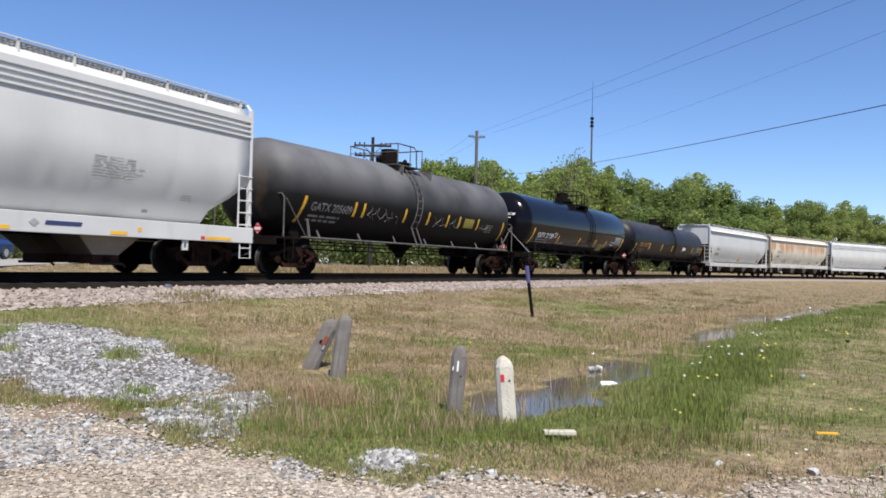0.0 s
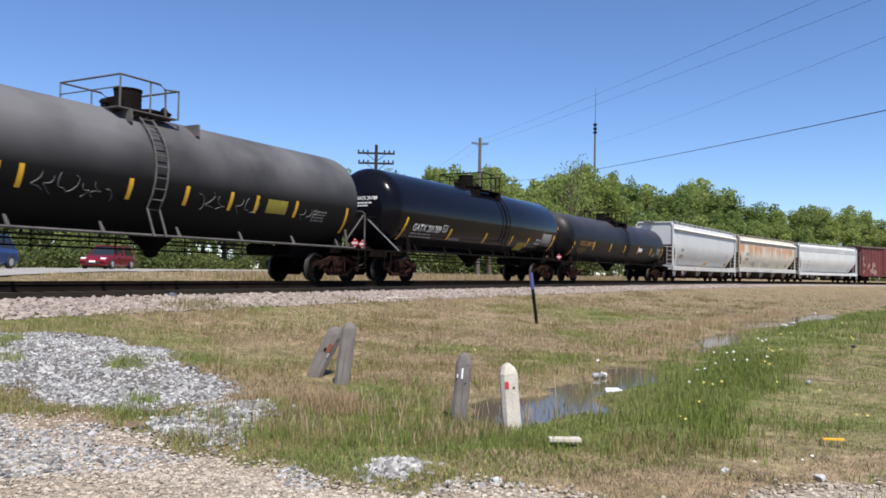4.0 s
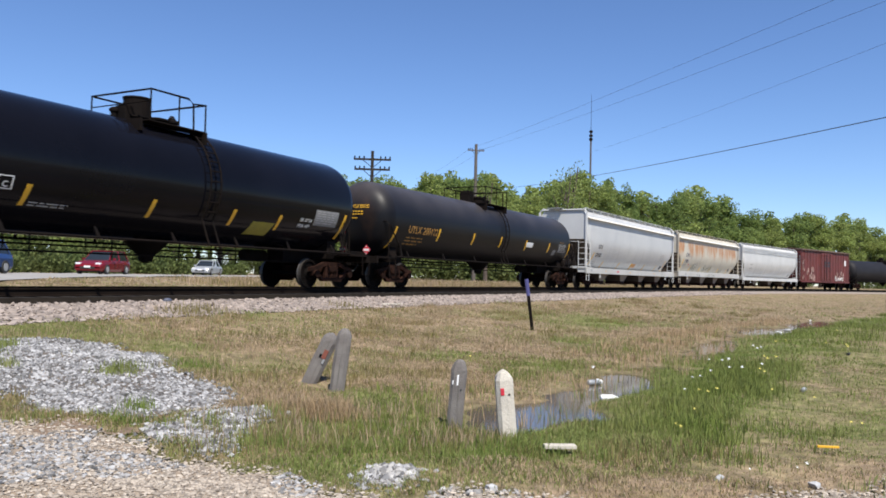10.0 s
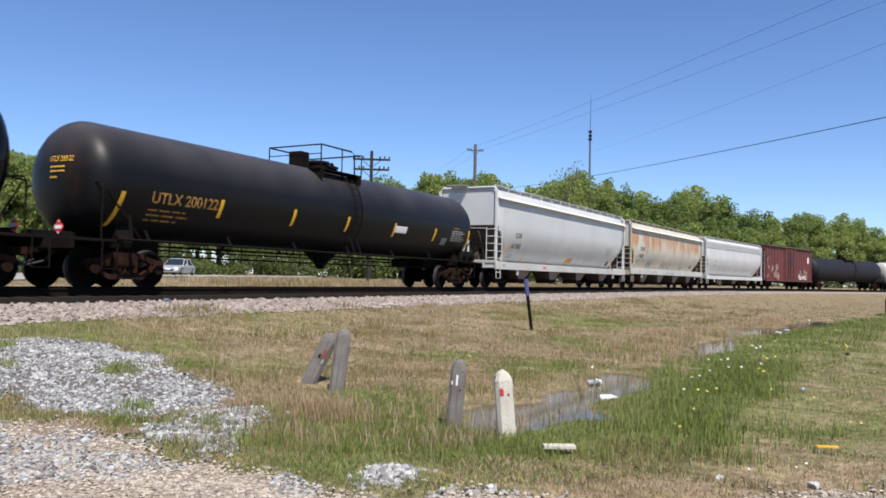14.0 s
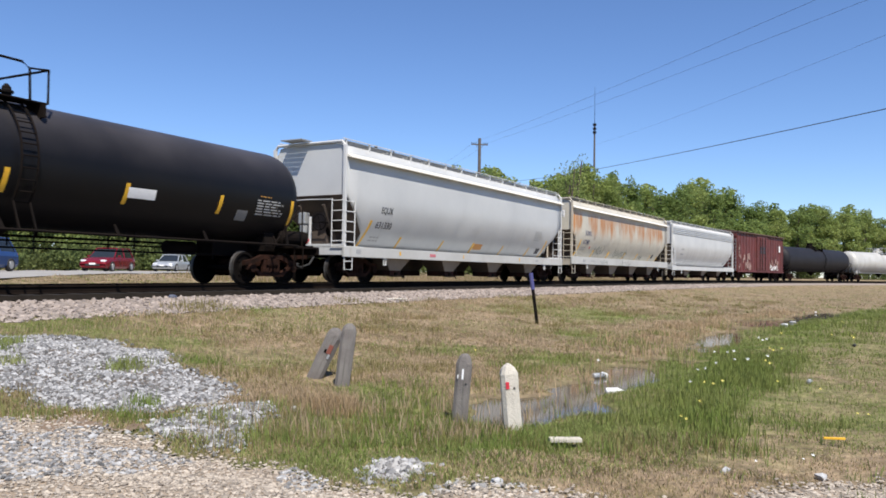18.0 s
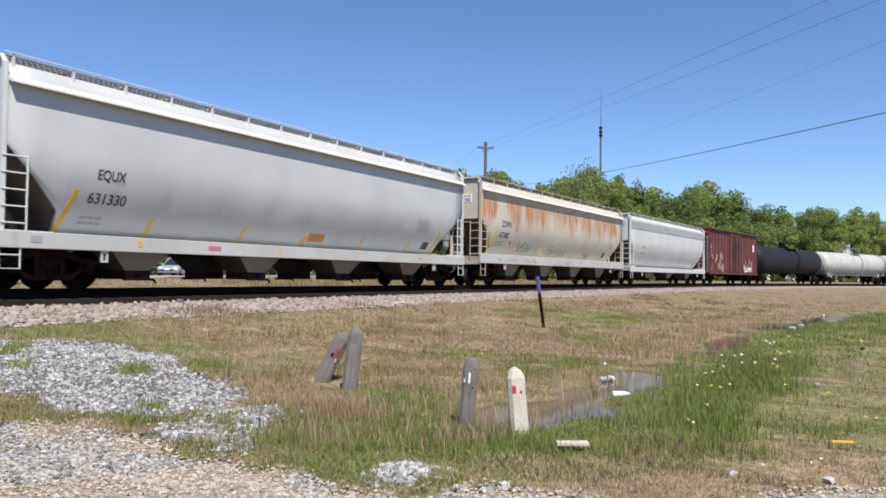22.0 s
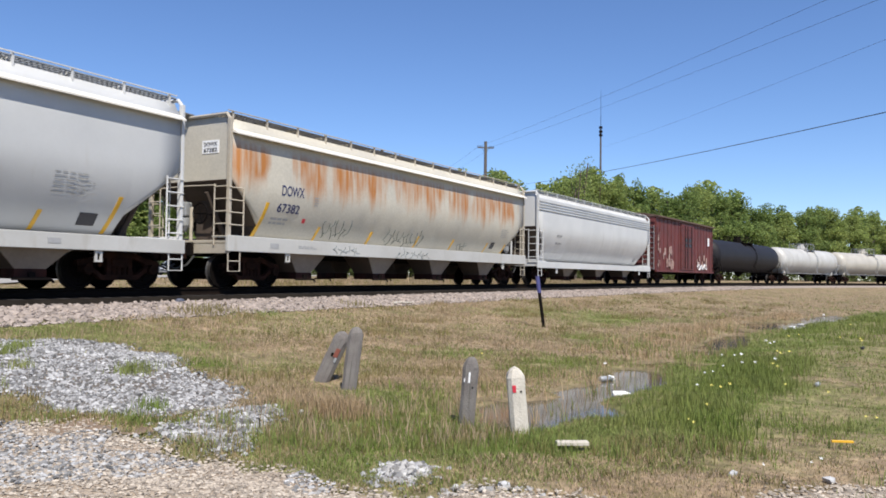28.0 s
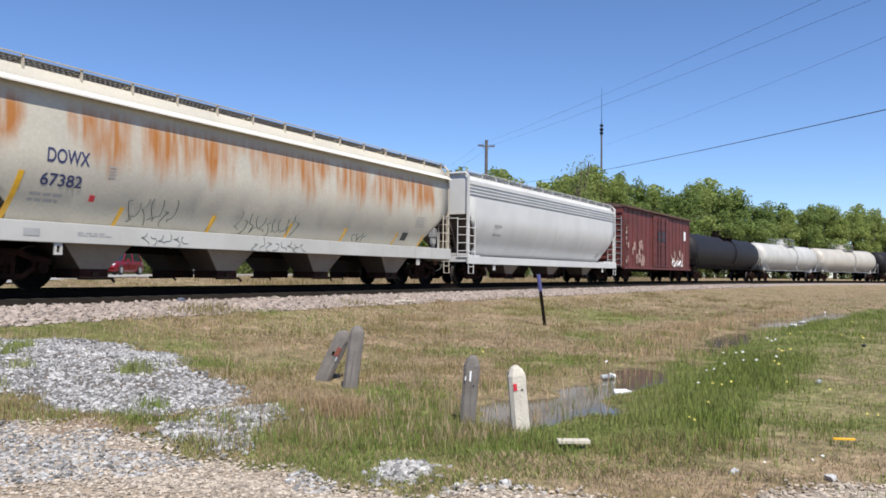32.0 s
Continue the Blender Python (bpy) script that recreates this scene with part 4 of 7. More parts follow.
def hopper_car(name, at, half, pivot, mat, sill_mat, frame_mat, label, ribs=0, band=None, bays=(-6.1, -2.1, 1.9, 5.9), sill=(0.88, 1.24), cut=(2.75, 1.05, 1.85), slope_mat=None, walk_mat=None, eave_mat=None):
    """A covered hopper: rounded body with cut-away ends, roof walk, sills, posts, ladders, bays, trucks."""
    ob = thing(name, pose(0, 0, 0), label, "hopper car", "cars of the train")
    car = Car(ob, at, pivot)
    slope_mat, walk_mat = slope_mat or M_bay, walk_mat or frame_mat
    L, TOP = half - 0.9, 4.28
    high, deep, low = cut
    xs = [(-L, high), (-L + deep * 0.5, (high + low) / 2 - 0.03), (-L + deep * 0.95, low), (-L + deep, (low + sill[1]) / 2), (-L + deep + 0.02, sill[1] - 0.04)]
    stations = xs + [(-L + 1.8 + (2 * L - 3.6) * i / 110, sill[1] - 0.04) for i in range(111)] + [(-x, z) for x, z in xs[::-1]]
    sections = []
    rnd = random.Random(name + str(at))
    dents = [(rnd.uniform(-4.2, 5.6), rnd.uniform(1.5, 2.4), rnd.uniform(0.2, 0.5), 0.5, rnd.uniform(0.008, 0.018)) for _ in range(8)]
    dents += [(-L + 2.6 + (2 * L - 5.2) * i / 8 + rnd.uniform(-0.2, 0.2), rnd.uniform(1.6, 2.0), rnd.uniform(0.12, 0.2), rnd.uniform(0.5, 0.8), rnd.uniform(0.018, 0.032)) for i in range(9)]
    for x, zb in stations:
        ring = []
        n = 16
        for side in (-1, 1):
            pts = []
            for j in range(n):
                z = zb + (TOP - zb) * j / (n - 1)
                y = hopper_side(z)
                for (dx, dz, w, tall, dent) in dents:
                    if abs(x - dx) < 3 * w:
                        y -= dent * math.exp(-((x - dx) / w) ** 2 - ((z - dz) / tall) ** 2)
                pts.append((x, side * y, z))
            if side < 0:
                ring += pts + [(x, -1.40, TOP + 0.09), (x, -1.30, TOP + 0.27), (x, -0.5, TOP + 0.38)]
            else:
                ring += [(x, 0.5, TOP + 0.38), (x, 1.30, TOP + 0.27), (x, 1.40, TOP + 0.09)] + pts[::-1]
        sections.append(ring)
    bm = bmesh.new()
    loft(bm, sections)
    body = part("hopper_body", bm, mat, ob, smooth=True)
    for f in body.data.polygons:
        if abs(f.normal.x) > 0.5 or f.normal.z > 0.8:
            f.use_smooth = False
    for side in (-1, 1):
        bm = bmesh.new()
        y = side * (hopper_side(TOP) + 0.02)
        if band:
            loft(bm, [[(u, y - side * 0.22, TOP + 0.09), (u, y + side * 0.20, TOP - 0.15), (u, y + side * 0.20, TOP - 0.19), (u, y - side * 0.03, TOP - 0.12)] for u in (-L, L)])
        else:
            box(bm, -L, L, min(y, y + side * 0.04), max(y, y + side * 0.04), TOP - 0.12, TOP + 0.05, 0.012)
        part("eave_rail", bm, eave_mat or sill_mat, ob)
        for i in range(ribs):
            bm = bmesh.new()
            z = TOP - 0.26 - 0.14 * i
            y = side * (hopper_side(z) - 0.01)
            box(bm, -L, L, min(y, y + side * 0.06), max(y, y + side * 0.06), z, z + 0.055, 0.012)
            part("body_rib", bm, mat, ob)
        bm = bmesh.new()
        y0, y1 = sorted((side * 1.50, side * 1.60))
        box(bm, -half + 0.75, half - 0.75, y0, y1, *sill, 0.015)
        y0, y1 = sorted((side * 1.0, side * 1.50))
        box(bm, -half + 0.76, half - 0.76, y0, y1, sill[1] - 0.05, sill[1] - 0.012)
        part("side_sill", bm, sill_mat, ob, "painted steel side sill")
        # roof walk on brackets
        bm = bmesh.new()
        for j in range(int(2 * L / 0.13)):
            u = -L + 0.06 + j * 0.13
            y0, y1 = sorted((side * 0.75, side * 1.32))
            box(bm, u - 0.016, u + 0.016, y0, y1, TOP + 0.385, TOP + 0.402)
        treads = part("walk_treads", bm, walk_mat, ob)
        treads["kind"] = "stuff"
        slat = None
        for j in range(4):
            y = side * (0.78 + j * 0.165)
            if slat is None:
                bm = bmesh.new()
                box(bm, -L - 0.02, L + 0.02, -0.036, 0.036, TOP + 0.40, TOP + 0.43)
                slat = part("walk_slat", bm, walk_mat, ob, m=pose(0, y, 0))
            else:
                ob2 = new("walk_slat", slat.data)
                ob2.parent, ob2.matrix_basis = ob, pose(0, y, 0)
        for i in range(15):
            u = -L + 0.2 + (2 * L - 0.4) * i / 14
            bm = bmesh.new()
            y0, y1 = sorted((side * 0.75, side * 1.33))
            box(bm, u - 0.025, u + 0.025, y0, y1, TOP + 0.35, TOP + 0.40)
            y0, y1 = sorted((side * 1.29, side * 1.35))
            box(bm, u - 0.024, u + 0.024, y0, y1, TOP - 0.02, TOP + 0.47)
            tube(bm, [(u, side * 1.30, TOP + 0.06), (u + 0.5, side * 0.95, TOP + 0.38)], 0.014, 4)
            part("walk_bracket", bm, frame_mat, ob)
        bm = bmesh.new()
        tube(bm, [(-L, side * 1.36, TOP + 0.47), (L, side * 1.36, TOP + 0.47)], 0.018, 5)
        part("walk_edge", bm, frame_mat, ob)
    for i in range(10):
        u = -L + 1.2 + (2 * L - 2.4) * i / 9
        bm = bmesh.new()
        box(bm, u - 0.75, u + 0.75, -0.42, 0.42, TOP + 0.37, TOP + 0.44, 0.03)
        part("roof_hatch", bm, frame_mat, ob)
    # bays: pale side sheets narrowing to the outlets, shade painted into dark voids between
    z_top = sill[0] + 0.2
    for c in bays:
        for side in (-1, 1):
            def ring(hw, y0, y1, z):
                return [(c - hw, side * y0, z), (c + hw, side * y0, z), (c + hw, side * y1, z), (c - hw, side * y1, z)]
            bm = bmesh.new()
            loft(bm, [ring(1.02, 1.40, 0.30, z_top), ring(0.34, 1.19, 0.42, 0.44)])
            bay = part("hopper_bay", bm, M_slope, ob, "grimy brown sloping bay with shade in its colour")
            bm = bmesh.new()
            loft(bm, [ring(1.02, 1.43, 1.405, z_top), ring(0.34, 1.22, 1.195, 0.44)])
            part("bay_sheet", bm, slope_mat, bay, "dusty side sheet")
            bm = bmesh.new()
            y0, y1 = sorted((side * 1.23, side * 0.40))
            box(bm, c - 0.36, c + 0.36, y0, y1, 0.24, 0.445, 0.015)
            part("outlet_gate", bm, M_gate, bay, "dark red outlet gate")
            bm = bmesh.new()
            y0, y1 = sorted((side * 1.29, side * 1.235))
            box(bm, c - 0.42, c + 0.42, y0, y1, 0.21, 0.27, 0.01)
            tube(bm, [(c + 0.42, side * 1.26, 0.24), (c + 0.5, side * 1.26, 0.16)], 0.03, 6)
            box(bm, c - 0.07, c + 0.07, y0, y1, 0.27, 0.38)
            part("gate_lever", bm, M_steel, bay)
    bm = bmesh.new()
    box(bm, -half + 0.7, half - 0.7, -0.28, 0.28, 0.85, 1.22, 0.02)
    part("centre_sill", bm, M_steel, ob)
    for way in (-1, 1):
        xe = way * (half - 0.80)
        # slope sheet support, end sill, platform
        bm = bmesh.new()
        x0, x1 = sorted((way * (L - 1.1), xe))
        box(bm, x0, x1, -1.45, 1.45, 1.16, 1.22, 0.01)
        x0, x1 = sorted((xe - way * 0.10, xe))
        box(bm, x0, x1, -1.5, 1.5, 0.92, 1.28, 0.012)
        part("end_sill", bm, frame_mat, ob)
        for y in (-0.5, 0.5):
            bm = bmesh.new()
            tube(bm, [(way * (L - 0.1), y, 2.6), (way * (L - 0.9), y, 1.2)], 0.07)
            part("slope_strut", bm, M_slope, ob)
        # dark overlay on the cut-away end; shade is part of its colour
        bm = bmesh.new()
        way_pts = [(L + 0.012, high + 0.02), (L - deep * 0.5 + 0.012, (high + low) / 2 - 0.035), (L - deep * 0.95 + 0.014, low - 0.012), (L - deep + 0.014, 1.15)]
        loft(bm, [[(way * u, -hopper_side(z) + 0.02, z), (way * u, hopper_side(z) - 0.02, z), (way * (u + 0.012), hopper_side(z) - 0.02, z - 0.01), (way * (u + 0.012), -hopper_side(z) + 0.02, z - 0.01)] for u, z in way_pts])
        part("slope_sheet", bm, M_slope, ob, "rust-brown slope sheet with shade in its colour")
        bm = bmesh.new()
        box(bm, min(way * (L - 0.75), way * (L - 0.5)), max(way * (L - 0.75), way * (L - 0.5)), -0.3, 0.3, 1.2, 2.4, 0.02)
        part("end_brace", bm, M_slope, ob)
        for side in (-1, 1):
            bm = bmesh.new()
            y0, y1 = sorted((side * 1.44, side * 1.56))
            box(bm, min(xe, xe - way * 0.09), max(xe, xe - way * 0.09), y0, y1, 0.95, TOP + 0.24, 0.015)
            part("corner_post", bm, frame_mat, ob)
            bm = bmesh.new()
            tube(bm, [(xe, side * 1.54, 1.3), (xe, side * 1.56, 0.45), (xe - way * 0.42, side * 1.56, 0.45), (xe - way * 0.42, side * 1.56, 1.0)], 0.02)
            tube(bm, [(xe, side * 1.56, 0.72), (xe - way * 0.42, side * 1.56, 0.72)], 0.018)
            part("step_stirrup", bm, frame_mat, ob)
            bm = bmesh.new()
            u = xe - way * 0.52
            y = side * 1.57
            tube(bm, [(u, y, 1.15), (u, y, 2.72)], 0.022)
            for j in range(5):
                z = 1.35 + j * 0.33
                tube(bm, [(u, y, z), (xe, y, z)], 0.018, 5)
            part("side_ladder", bm, frame_mat, ob)
            bm = bmesh.new()
            u = xe + way * 0.03
            tube(bm, [(u, side * 1.05, 1.15), (u, side * 1.05, 2.78)], 0.02)
            for j in range(5):
                z = 1.38 + j * 0.33
                tube(bm, [(u, side * 1.05, z), (u, side * 1.5, z)], 0.018, 5)
            part("end_ladder", bm, frame_mat, ob)
        bm = bmesh.new()
        tube(bm, [(xe, -1.05, 2.74), (xe, 0, 2.76), (xe, 1.05, 2.74)], 0.02)
        part("end_handrail", bm, frame_mat, ob)
        bm = bmesh.new()
        tube(bm, [(xe - way * 0.05, -1.5, TOP + 0.2), (xe - way * 0.05, -1.38, TOP + 0.36), (xe - way * 0.05, 1.38, TOP + 0.36), (xe - way * 0.05, 1.5, TOP + 0.2)], 0.05, 8)
        part("roof_handrail", bm, frame_mat, ob)
        bm = bmesh.new()
        x0, x1 = sorted((way * (L - 0.05), xe + way * 0.42))
        for j in range(9):
            y = 0.0 + j * 0.105
            box(bm, x0, x1, y - 0.02, y + 0.02, TOP + 0.44, TOP + 0.47)
        for j in range(8):
            u = x0 + (x1 - x0) * (j + 0.5) / 8
            box(bm, u - 0.022, u + 0.022, -0.03, 0.87, TOP + 0.435, TOP + 0.465)
        ob2 = part("crossover_grating", bm, walk_mat, ob)
        ob2["kind"] = "stuff"
        for side in (-1, 1):
            u = way * (half - 3.15)
            y0, y1 = sorted((side * 1.52, side * 1.56))
            bm = bmesh.new()
            for x0, x1, z0, z1 in ((-0.09, 0.09, -0.06, 0.0), (-0.09, -0.04, -0.2, -0.06), (0.04, 0.09, -0.2, -0.06), (-0.09, 0.09, -0.25, -0.2)):
                box(bm, u + x0, u + x1, y0, y1, sill[0] + z0, sill[0] + z1)
            part("roping_staple", bm, sill_mat, ob, "white steel roping staple")
        coupler(ob, way * (half - 0.75), way)
        car.wheels += truck(ob, way * pivot)
    bm = bmesh.new()
    rim = [(-half + 0.75, -0.55 + 0.27 * math.cos(j * 0.449), 2.0 + 0.27 * math.sin(j * 0.449)) for j in range(15)]
    tube(bm, rim, 0.018, 5)
    for j in range(4):
        tube(bm, [(-half + 0.76, -0.55, 2.0), rim[j * 7 // 2]], 0.014, 4)
    lathe(bm, [(-half + 0.75, 0.03), (-half + 1.2, 0.03)], "x", 8, (0, -0.55, 2.0))
    part("brake_wheel", bm, M_steel, ob)
    bm = bmesh.new()
    box(bm, -half + 0.86, -half + 1.12, 0.15, 0.45, 1.95, 2.35, 0.05)
    lathe(bm, [(1.55, 0.05), (1.7, 0.13), (1.9, 0.14), (1.98, 0.05)], "z", 12, (-half + 1.0, 0.3, 0))
    part("brake_valve", bm, M_zinc, ob, "pale grey air brake valve")
    bm = bmesh.new()
    tube(bm, [(-half + 0.95, 0.0, 1.2), (-half + 0.95, 0.0, 2.2)], 0.05, 8)
    part("valve_post", bm, frame_mat, ob)
    bm = bmesh.new()
    lathe(bm, [(-0.45, 0.15), (-0.4, 0.18), (0.4, 0.18), (0.45, 0.15)], "y", 14, (-half + 1.6, 0.1, 1.75))
    part("air_reservoir", bm, M_steel, ob)
    CARS.append(car)
    return ob


def boxcar(at, half, pivot):
    ob = thing("boxcar", pose(0, 0, 0), "faded red steel boxcar with peeling pale patches", "boxcar", "cars of the train")
    car = Car(ob, at, pivot)
    L, TOP = half - 0.95, 5.0
    bm = bmesh.new()
    box(bm, -L, L, -1.44, 1.44, 0.98, TOP - 0.1, 0.01)
    part("body", bm, M_boxred, ob)
    bm = bmesh.new()
    loft(bm, [[(x, -1.64, TOP - 0.16), (x, -1.64, TOP - 0.05), (x, -0.75, TOP + 0.10), (x, 0, TOP + 0.16), (x, 0.75, TOP + 0.10), (x, 1.64, TOP - 0.05), (x, 1.64, TOP - 0.16)] for x in (-L - 0.05, L + 0.05)])
    part("roof", bm, M_boxroof, ob, "rusty ribbed roof")
    for side in (-1, 1):
        for i in range(18):
            u = -L + 0.12 + (2 * L - 0.24) * i / 17
            if abs(u) < 1.9:
                continue
            bm = bmesh.new()
            y0, y1 = sorted((side * 1.44, side * 1.475))
            box(bm, u - 0.05, u + 0.05, y0, y1, 1.0, TOP - 0.14, 0.01)
            part("side_post", bm, M_boxred, ob)
        bm = bmesh.new()
        y0, y1 = sorted((side * 1.45, side * 1.53))
        box(bm, -1.75, 1.75, y0, y1, 1.08, TOP - 0.3, 0.015)
        door = part("sliding_door", bm, M_boxred, ob, "ribbed red sliding door")
        for j in range(6):
            z = 1.3 + j * 0.6
            y0, y1 = sorted((side * 1.53, side * 1.56))
            bm = bmesh.new()
            box(bm, -1.6, 1.6, y0, y1, z, z + 0.12)
            part("door_rib", bm, M_boxred, door)
        bm = bmesh.new()
        for u in (-0.9, 0.9, -0.2):
            tube(bm, [(u, side * 1.58, 1.15), (u, side * 1.58, TOP - 0.4)], 0.025)
        part("lock_rod", bm, M_steel, door)
        bm = bmesh.new()
        y0, y1 = sorted((side * 1.40, side * 1.55))
        box(bm, -L, L, y0, y1, 0.86, 1.0, 0.01)
        part("side_sill", bm, M_boxred, ob)
        for way in (-1, 1):
            bm = bmesh.new()
            for j in range(9):
                z = 1.15 + j * 0.38
                tube(bm, [(way * (L - 0.08), side * 1.56, z), (way * (L - 0.55), side * 1.56, z)], 0.018, 5)
            tube(bm, [(way * (L - 0.55), side * 1.56, 1.0), (way * (L - 0.55), side * 1.56, 4.0)], 0.02)
            part("side_ladder", bm, M_boxred, ob)
    for way in (-1, 1):
        for j in range(10):
            bm = bmesh.new()
            z = 1.1 + j * 0.37
            x0, x1 = sorted((way * L, way * (L + 0.07)))
            box(bm, x0, x1, -1.4, 1.4, z, z + 0.17, 0.03)
            part("end_corrugation", bm, M_boxred, ob)
        bm = bmesh.new()
        for y in (-1.38, -0.95):
            tube(bm, [(way * (L + 0.14), y, 1.0), (way * (L + 0.14), y, 4.2)], 0.022)
        for j in range(9):
            z = 1.1 + j * 0.37
            tube(bm, [(way * (L + 0.14), -1.38, z), (way * (L + 0.14), -0.95, z)], 0.018, 5)
        part("end_ladder", bm, M_zinc, ob)
        coupler(ob, way * (half - 0.75), way)
        car.wheels += truck(ob, way * pivot)
    bm = bmesh.new()
    box(bm, -half + 0.6, half - 0.6, -0.25, 0.25, 0.7, 1.0)
    part("centre_sill", bm, M_steel, ob)
    CARS.append(car)
    return ob


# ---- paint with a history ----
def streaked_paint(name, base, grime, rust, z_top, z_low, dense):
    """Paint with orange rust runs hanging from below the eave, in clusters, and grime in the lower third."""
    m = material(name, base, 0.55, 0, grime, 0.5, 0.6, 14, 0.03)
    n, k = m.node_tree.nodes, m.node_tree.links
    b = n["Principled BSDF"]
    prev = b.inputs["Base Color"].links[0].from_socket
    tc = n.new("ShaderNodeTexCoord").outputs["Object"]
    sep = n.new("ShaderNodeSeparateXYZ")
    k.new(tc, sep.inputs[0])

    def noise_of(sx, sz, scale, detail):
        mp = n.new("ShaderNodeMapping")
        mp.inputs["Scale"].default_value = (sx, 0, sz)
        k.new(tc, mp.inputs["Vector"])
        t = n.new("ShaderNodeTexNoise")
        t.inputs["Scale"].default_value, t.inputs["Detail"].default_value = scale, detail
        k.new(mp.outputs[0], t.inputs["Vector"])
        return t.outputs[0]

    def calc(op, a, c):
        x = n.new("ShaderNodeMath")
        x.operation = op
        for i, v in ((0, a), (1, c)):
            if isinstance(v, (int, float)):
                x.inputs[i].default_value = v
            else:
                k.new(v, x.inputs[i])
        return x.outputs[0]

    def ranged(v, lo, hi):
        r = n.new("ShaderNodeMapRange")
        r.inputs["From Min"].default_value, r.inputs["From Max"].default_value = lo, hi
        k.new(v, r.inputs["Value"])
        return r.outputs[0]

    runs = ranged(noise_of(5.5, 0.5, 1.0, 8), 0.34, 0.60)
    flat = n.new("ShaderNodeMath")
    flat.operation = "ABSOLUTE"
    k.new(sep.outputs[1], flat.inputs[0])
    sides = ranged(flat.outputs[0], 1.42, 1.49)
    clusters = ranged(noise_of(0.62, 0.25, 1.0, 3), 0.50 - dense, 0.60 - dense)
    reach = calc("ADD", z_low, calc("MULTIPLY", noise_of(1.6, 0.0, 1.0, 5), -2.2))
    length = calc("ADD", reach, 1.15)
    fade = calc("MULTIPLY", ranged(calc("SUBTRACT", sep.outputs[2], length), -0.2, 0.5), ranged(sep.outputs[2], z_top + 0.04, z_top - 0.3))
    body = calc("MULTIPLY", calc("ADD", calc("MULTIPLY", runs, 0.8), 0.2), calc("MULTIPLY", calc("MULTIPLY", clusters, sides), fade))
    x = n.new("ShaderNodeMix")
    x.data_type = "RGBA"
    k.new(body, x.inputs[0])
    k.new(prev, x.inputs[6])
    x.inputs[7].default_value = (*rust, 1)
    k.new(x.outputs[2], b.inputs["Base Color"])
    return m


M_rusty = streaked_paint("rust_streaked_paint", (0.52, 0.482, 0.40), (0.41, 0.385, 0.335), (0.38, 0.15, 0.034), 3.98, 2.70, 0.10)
M_eaverust = streaked_paint("rust_spotted_white_paint", (0.72, 0.69, 0.63), (0.64, 0.60, 0.53), (0.46, 0.24, 0.11), 9.0, 3.0, -0.16)
M_red = plain("red_paint", (0.55, 0.03, 0.05), 0.5)
M_placard = plain("white_placard", (0.75, 0.74, 0.73), 0.5)
M_ink_white = plain("white_lettering", (0.78, 0.78, 0.78), 0.6)
M_ink_grey = plain("faded_grey_lettering", (0.20, 0.20, 0.20), 0.7)
M_ink_dark = plain("dark_lettering", (0.035, 0.035, 0.045), 0.6)
M_ink_blue = plain("navy_lettering", (0.03, 0.04, 0.12), 0.6)
M_ink_soft = plain("soft_grey_lettering", (0.33, 0.33, 0.33), 0.6)
M_ink_orange = material("worn_orange_lettering", (0.50, 0.25, 0.04), 0.7, 0, (0.10, 0.06, 0.03), 9, 0.6, 40)
M_panel = material("yellow_olive_panel", (0.30, 0.26, 0.03), 0.5, 0, (0.2, 0.17, 0.03), 5, 0.5, 30)
M_orange = plain("orange_panel", (0.48, 0.20, 0.03), 0.5)
M_pink = plain("faded_red_label", (0.50, 0.14, 0.16), 0.6)
M_white_patch = plain("white_patch", (0.80, 0.80, 0.80), 0.5)
M_scrawl = plain("dark_green_spray_paint", (0.09, 0.12, 0.11), 0.7)
M_scrawl_grey = plain("pale_grey_spray_paint", (0.12, 0.12, 0.12), 0.7)
M_peel = material("peeling_pale_paint", (0.46, 0.40, 0.36), 0.8, 0, (0.24, 0.09, 0.07), 4, 0.9, 12)


# ---- the cars, from the front of the passing stretch to its tail ----
def marks(places, z0, z1, lean=0.0):
    return [(u, z0, z1, lean) for u in places]


def round_side(radius, zc):
    return lambda z: -math.sqrt(max(radius * radius - (z - zc) ** 2, 0.01))


hop0 = hopper_car("covered_hopper", -1.75, 10.1, 8.0, M_white, M_white, M_white, "clean white covered hopper with rounded sides and ribbed eaves", ribs=3, bays=(-4.9, 0.0, 4.9), sill=(0.86, 1.28), cut=(2.45, 1.15, 1.68), walk_mat=M_zinc)
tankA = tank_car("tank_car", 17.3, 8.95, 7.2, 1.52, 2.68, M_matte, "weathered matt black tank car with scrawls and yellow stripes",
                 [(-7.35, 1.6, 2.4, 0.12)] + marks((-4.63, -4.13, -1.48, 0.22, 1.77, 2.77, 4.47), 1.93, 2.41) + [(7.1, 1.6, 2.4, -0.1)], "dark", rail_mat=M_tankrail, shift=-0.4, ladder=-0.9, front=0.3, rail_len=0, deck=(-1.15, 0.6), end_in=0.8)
tankB = tank_car("tank_car", 35.33, 8.95, 7.05, 1.52, 2.68, M_gloss, "glossy black tank car with clean white lettering",
                 [(-7.35, 1.56, 2.38, 0.16)] + marks((-3.85, -0.65, 2.08, 3.98), 1.70, 2.13, 0.06) + [(7.05, 1.6, 2.38, 0.1)], "dark", brace_mat=M_zinc, front=0.3, rail_y=0.6, rail_len=1.5, deck=(-0.55, 1.25), end_in=0.3, card_y=0.4)
